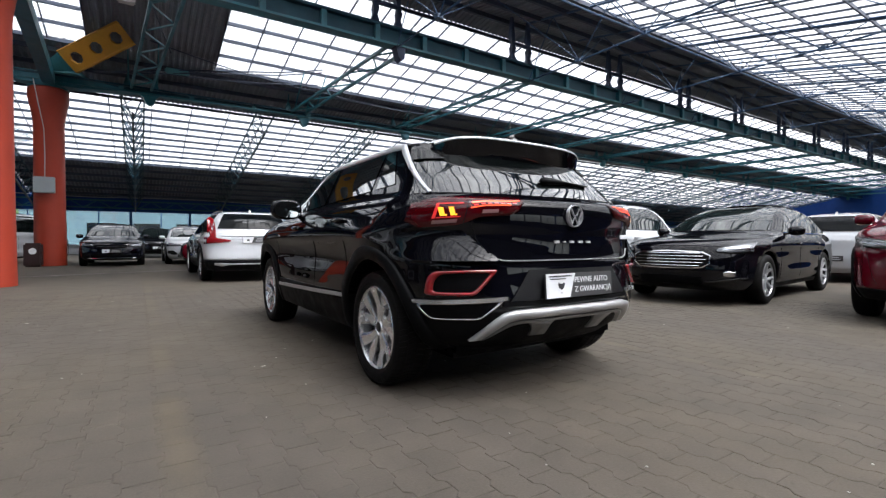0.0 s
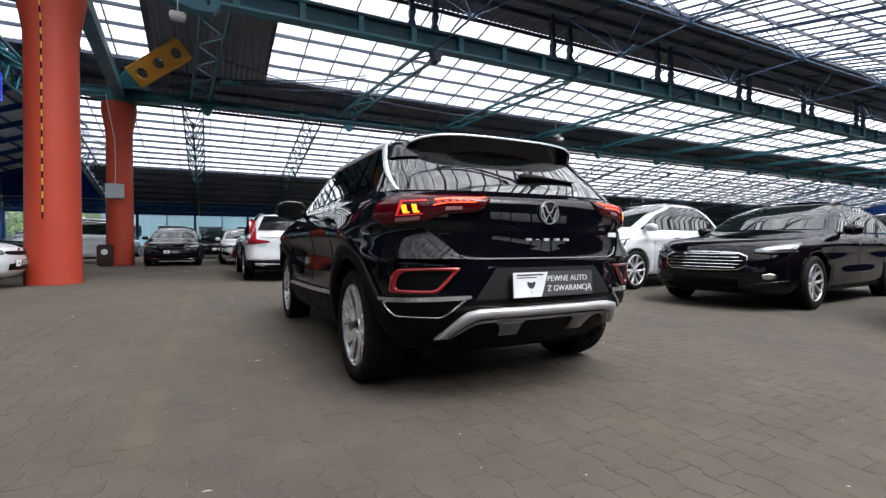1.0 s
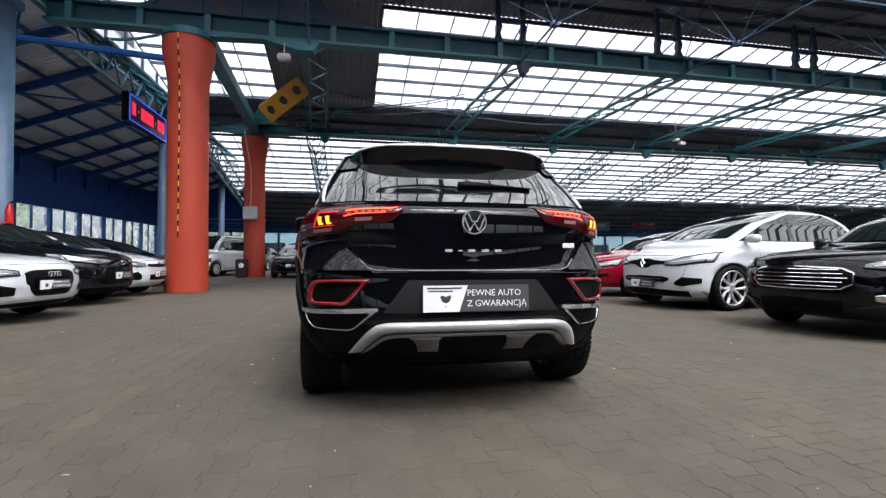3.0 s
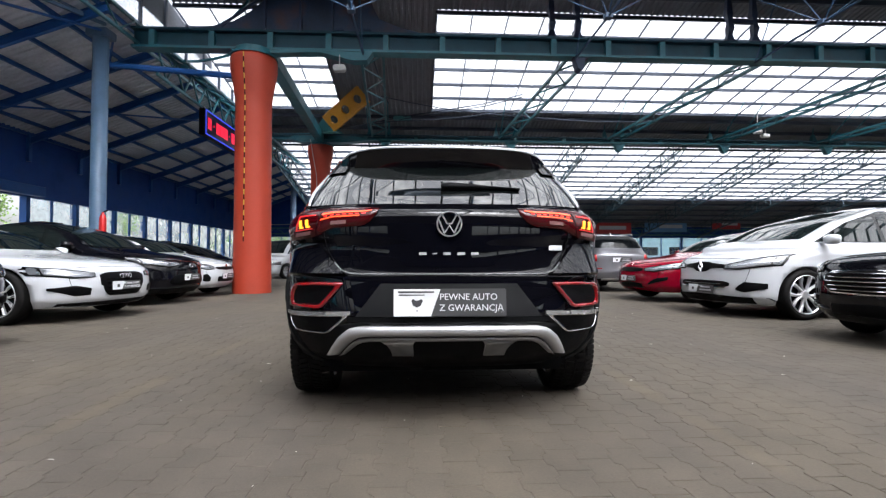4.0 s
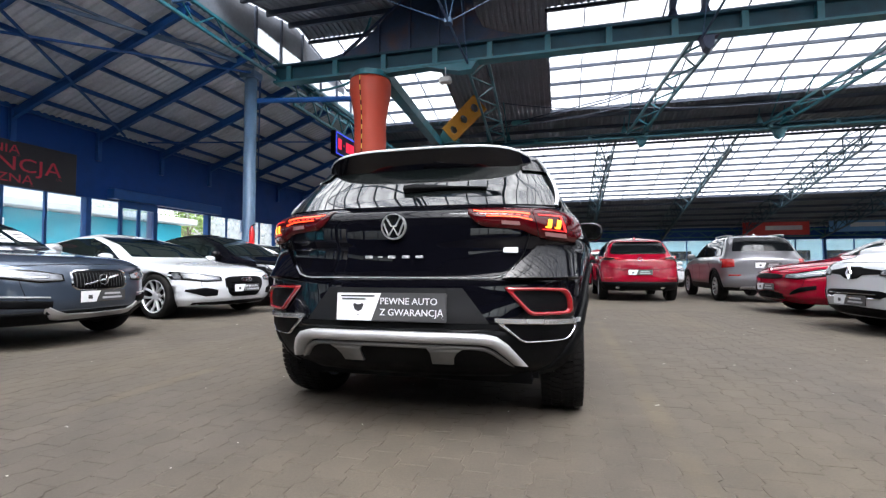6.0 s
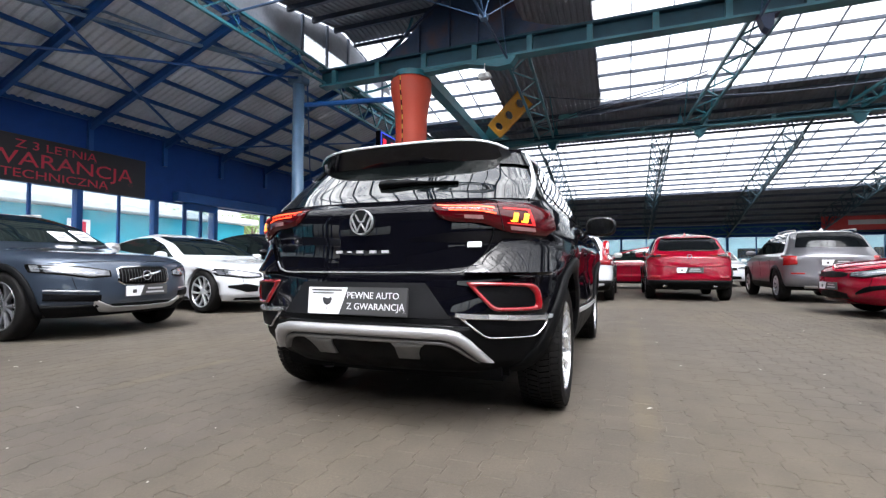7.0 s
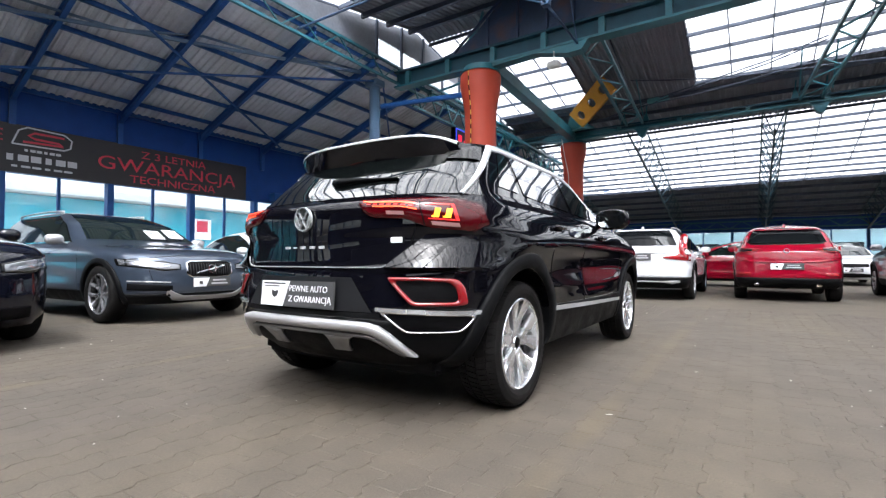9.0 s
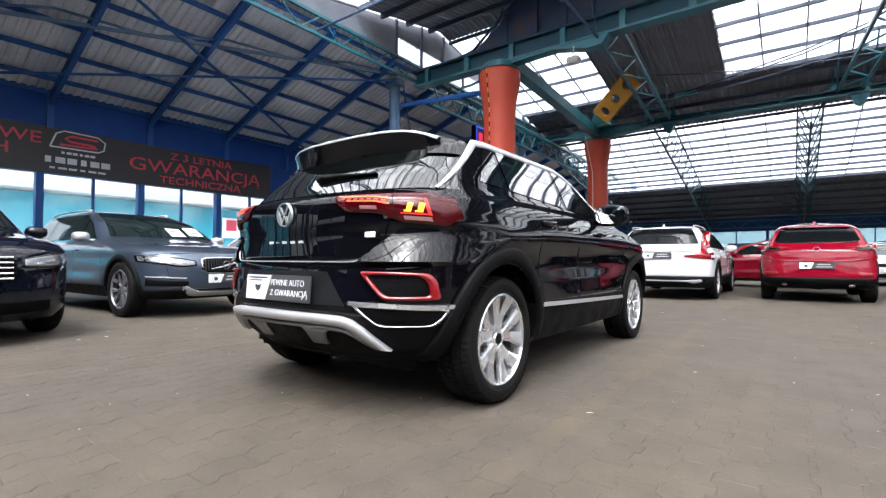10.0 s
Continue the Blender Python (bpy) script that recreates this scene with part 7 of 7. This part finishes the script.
for i, w in enumerate((0.24, 0.06, 0.26, 0.28, 0.3, 0.06, 0.26, 0.2)):
    bm = bmesh.new()
    y = 11.75 + i * 0.3
    box(bm, (-6.648, y, 5.06), (0.01, w, 0.36 if w > 0.1 else 0.07))
    part("writing_bar", bm, glowing("red_led", (0.9, 0.02, 0.06), 0.2) if i == 0 else bpy.data.materials["red_led"], root)
for y in (12.0, 13.6):
    bm = bmesh.new()
    beam(bm, (-6.8, y, 5.4), (-6.98, y, 5.7), 0.04, 0.04)
    part("hanger", bm, M_BAR, root)
# banners on the far wall
for x0, x1, z0, z1, col in ((12.6, 16.5, 2.95, 3.9, (0.45, 0.03, 0.03)), (17.6, 21.0, 3.1, 4.0, (0.1, 0.25, 0.5)), (23.1, 25.4, 3.35, 4.2, (0.45, 0.03, 0.04))):
    root = thing("banner", "faded printed banner hung at the far eave", "banner", "far banners")
    bm = bmesh.new()
    box(bm, ((x0 + x1) / 2, YF - 1.1, (z0 + z1) / 2), (x1 - x0, 0.03, z1 - z0))
    part("sheet", bm, worn("banner_print", col, 0.6, vary=0.2, scale=1.0), root)
    bm = bmesh.new()
    box(bm, (x0 + (x1 - x0) * 0.62, YF - 1.12, (z0 + z1) / 2), ((x1 - x0) * 0.55, 0.012, (z1 - z0) * 0.3))
    part("writing_bar", bm, M_SIGNGREY, root)
# lamps and gear under the roof
for p in ((-2.2, 9.0, 5.75), (14.2, 16.0, 6.3), (15.0, 16.6, 6.3)):
    root = thing("floodlight", "small pale floodlight hung under the girder", "lamp", "floodlights")
    part("case", rounded_box((p[0], p[1], p[2]), (0.32, 0.22, 0.16), 0.03, 2), M_CABLE, root)
    bm = bmesh.new()
    tube(bm, p, (p[0], p[1], p[2] + 0.35 if p[1] < 10 else roof_z(p[1]) + 0.08), 0.015, 6)
    part("stem", bm, M_CABLE, root)

# ---------------- outside ----------------
# Pale sheet added over the ground to bounce daylight under the side bay roof.
bm = bmesh.new()
box(bm, (-52.8, 10, -0.004), (80, 160, 0.008))
tagged(part("pavement", bm, worn("pale_bounce_ground", (0.33, 0.32, 0.3), 0.9, vary=0.2, scale=0.3)), "pale ground added outside the windows to bounce daylight in", "pavement", kind="structure")
M_CYAN = worn("turquoise_render", (0.02, 0.3, 0.4), 0.8, vary=0.08, scale=0.6)
root = thing("neighbour_building", "long low turquoise building with a pale roof edge", "building")
part("wall", rounded_box((-26, 2.0, 1.75), (6, 40, 3.5), 0.02, 1), M_CYAN, root)
part("roof", rounded_box((-25.8, 2.0, 3.72), (7.2, 41, 0.36), 0.03, 1), worn("pale_roof_edge", (0.4, 0.42, 0.43), 0.7, vary=0.1), root)
bm = bmesh.new()
box(bm, (-22.9, 11.6, 2.45), (0.04, 1.0, 1.1))
nb = part("notice", bm, M_WHITE, root, "white notice")
bm = bmesh.new()
box(bm, (-22.87, 11.6, 2.6), (0.02, 0.6, 0.6))
part("mark", bm, M_SIGNRED, nb, "red square")


def tree(x, y, h, r, seed, group):
    rnd = random.Random(seed)
    root = thing("tree", "leafy green tree behind the windows", "tree", group, pose(x, y, 0))
    bm = bmesh.new()
    ring_loft(bm, [[(w * math.cos(a) + 0.1 * math.sin(z), w * math.sin(a), z) for a in (2 * math.pi * i / 8 for i in range(8))] for z, w in ((0, 0.22), (h * 0.3, 0.16), (h * 0.6, 0.1), (h * 0.9, 0.03))])
    for i in range(7):
        a = rnd.uniform(0, 6.28)
        z = h * rnd.uniform(0.3, 0.65)
        tube(bm, (0, 0, z), (r * 0.7 * math.cos(a), r * 0.7 * math.sin(a), z + h * 0.25), 0.04, 5)
    part("trunk", bm, worn("bark", (0.09, 0.07, 0.05), 0.9), root)
    vs, fs = [], []
    cl = [(rnd.gauss(0, r * 0.45), rnd.gauss(0, r * 0.45), h * rnd.uniform(0.35, 1.0)) for _ in range(26)]
    for c in cl:
        for _ in range(75):
            o = Vector((rnd.gauss(c[0], 0.42), rnd.gauss(c[1], 0.42), rnd.gauss(c[2], 0.4)))
            u = Vector((rnd.uniform(-1, 1), rnd.uniform(-1, 1), rnd.uniform(-1, 1))).normalized() * 0.13
            v = u.orthogonal().normalized() * 0.08
            k = len(vs)
            vs += [o - u, o + v, o + u, o - v]
            fs.append((k, k + 1, k + 2, k + 3))
    me = bpy.data.meshes.new("crown")
    me.from_pydata([tuple(p) for p in vs], [], fs)
    me.materials.append(M_LEAF)
    o = new("crown", me)
    o.parent = root
    o["kind"] = "stuff"


M_LEAF = worn("green_leaves", (0.09, 0.16, 0.03), 0.6, vary=0.5, scale=4)
for i, (x, y, h, r) in enumerate(((-36, 36.5, 7.4, 2.4), (-35, 32, 4.6, 1.5), (-46, 39, 7, 2.4), (-44, 44, 7, 2.5), (-38, 58, 7, 2.4), (-30, 66, 7, 2.5), (-20, 62, 6, 2.4), (-12, 60, 6, 2.2))):
    tree(x, y, h, r, i, "trees outside")
root = thing("neighbour_building", "long blue-grey building beyond the far windows", "building")
part("wall", rounded_box((16, 50, 1.9), (52, 6, 3.8), 0.02, 1), worn("blue_grey_render", (0.11, 0.185, 0.215), 0.8, vary=0.25, scale=0.4, stretch=(0.3, 1, 3)), root)
part("roof", rounded_box((16, 50, 3.95), (53, 6.6, 0.3), 0.02, 1), worn("pale_roof_sheet", (0.5, 0.52, 0.55), 0.7), root)
for i in range(15):
    part("window", rounded_box((-8 + i * 3.3, 46.98, 1.9), (2.0, 0.06, 0.9), 0.01, 1), M_GLASS, root)

# ---------------- paving stones and litter ----------------
PW, PL = 0.137, 0.2     # width across and length along the lanes
ZIG = 0.012


def stone_outline(w, l, z):
    """Zigzag sides along y, shallow kinks at the ends."""
    side = [(-l / 2, -z), (-l / 4 - 0.012, -z), (-l / 4 + 0.012, z), (l / 4 - 0.012, z), (l / 4 + 0.012, -z), (l / 2, -z)]
    return [(w / 2 + o, y) for y, o in side] + [(-w / 2 + o, y) for y, o in side[::-1]]


def stone_rings(zig, gap=0.0015, soft=0.003):
    full = stone_outline(PW - 2 * gap, PL - 2 * gap, zig)
    small = stone_outline(PW - 2 * gap - 2 * soft, PL - 2 * gap - 2 * soft, zig)
    return [[(x, y, -0.012) for x, y in full], [(x, y, -0.002) for x, y in full], [(x, y, 0.0) for x, y in small]]


def stone_places(x0, x1, y0, y1):
    c0, c1 = math.ceil(x0 / PW), math.floor(x1 / PW)
    for c in range(c0, c1 + 1):
        shift = PL / 2 * (c % 2)
        r0, r1 = math.ceil((y0 - shift) / PL), math.floor((y1 - shift) / PL)
        for r in range(r0, r1 + 1):
            yield c * PW + 0.03, r * PL + shift, c % 2


NEAR = lambda x, y: (-1.0 < x < 1.7 and -2.35 < y < -0.95) or (1.25 < x < 2.3 and -0.95 <= y < 0.6)
rnd = random.Random(11)
flats = [[v for r in stone_rings(z) for v in r] for z in (ZIG, -ZIG)]     # alternate rows lock into one another
K = 12
faces = [(a * K + i, a * K + (i + 1) % K, (a + 1) * K + (i + 1) % K, (a + 1) * K + i) for a in (0, 1) for i in range(K)] + [tuple(2 * K + i for i in range(K))]
stone_meshes = []
for flat in flats:
    me = bpy.data.meshes.new("paving_stone")
    me.from_pydata(flat, [], faces)
    me.materials.append(M_PAVER)
    stone_meshes.append(me)
verts, polys, singles = [], [], 0
for px, py, odd in stone_places(-5.0, 6.0, -4.0, 6.5):
    m = pose(px, py, rnd.uniform(-0.0012, 0.0006), rnd.uniform(-0.25, 0.25), rnd.uniform(-0.3, 0.3), rnd.uniform(-0.5, 0.5))
    if NEAR(px, py) and singles < 300:
        singles += 1
        o = new("paving_stone", stone_meshes[odd])
        o.parent = ground
        o.matrix_local = m
    else:
        k = len(verts)
        verts += [tuple(m @ Vector(v)) for v in flats[odd]]
        polys += [tuple(k + i for i in f) for f in faces]
me = bpy.data.meshes.new("paving_stones")
me.from_pydata(verts, [], polys)
me.materials.append(M_PAVER)
rest = new("paving_stones", me)
rest.parent = ground
rest["kind"] = "stuff"
# pale chips, straws and grit on the paving
verts, polys = [], []
for i in range(130):
    x, y = rnd.uniform(-4, 5), rnd.uniform(-3, 6)
    s = rnd.uniform(0.002, 0.0055) * (1.8 if i % 17 == 0 else 1)
    k = len(verts)
    a = rnd.uniform(0, 6.28)
    ln = s * rnd.choice((1, 1, 1.4, 4.0))
    ca, sa = math.cos(a), math.sin(a)
    for u, v, z in ((-1, -1, 0), (1, -0.7, 0), (0.8, 1, 0), (-0.9, 0.8, 0), (-0.6, -0.5, 1), (0.6, -0.4, 0.8), (0.4, 0.6, 1), (-0.5, 0.5, 0.7)):
        p, q = u * ln, v * s * 0.7
        verts.append((x + p * ca - q * sa, y + p * sa + q * ca, 0.0005 + z * s * 0.7))
    polys += [tuple(k + i for i in f) for f in ((4, 5, 6, 7), (0, 1, 5, 4), (1, 2, 6, 5), (2, 3, 7, 6), (3, 0, 4, 7))]
me = bpy.data.meshes.new("litter")
me.from_pydata(verts, [], polys)
me.materials.append(worn("pale_grit", (0.42, 0.4, 0.36), 0.8, vary=0.6, scale=2.0))
tagged(new("litter", me), "pale chips and straws scattered on the paving", "litter", kind="stuff")

# worn white bay line across the lane ahead
bm = bmesh.new()
run(bm, [(-5.6, 11.45, -0.0025), (-3.94, 11.95, -0.0025), (-2.07, 12.5, -0.0025), (0.6, 13.3, -0.0025)], 0.09, 0.003)
tagged(part("road_marking", bm, worn("worn_white_line", (0.17, 0.165, 0.155), 0.8, vary=0.5, scale=5)), "worn white line painted on the paving", "road marking", kind="structure")
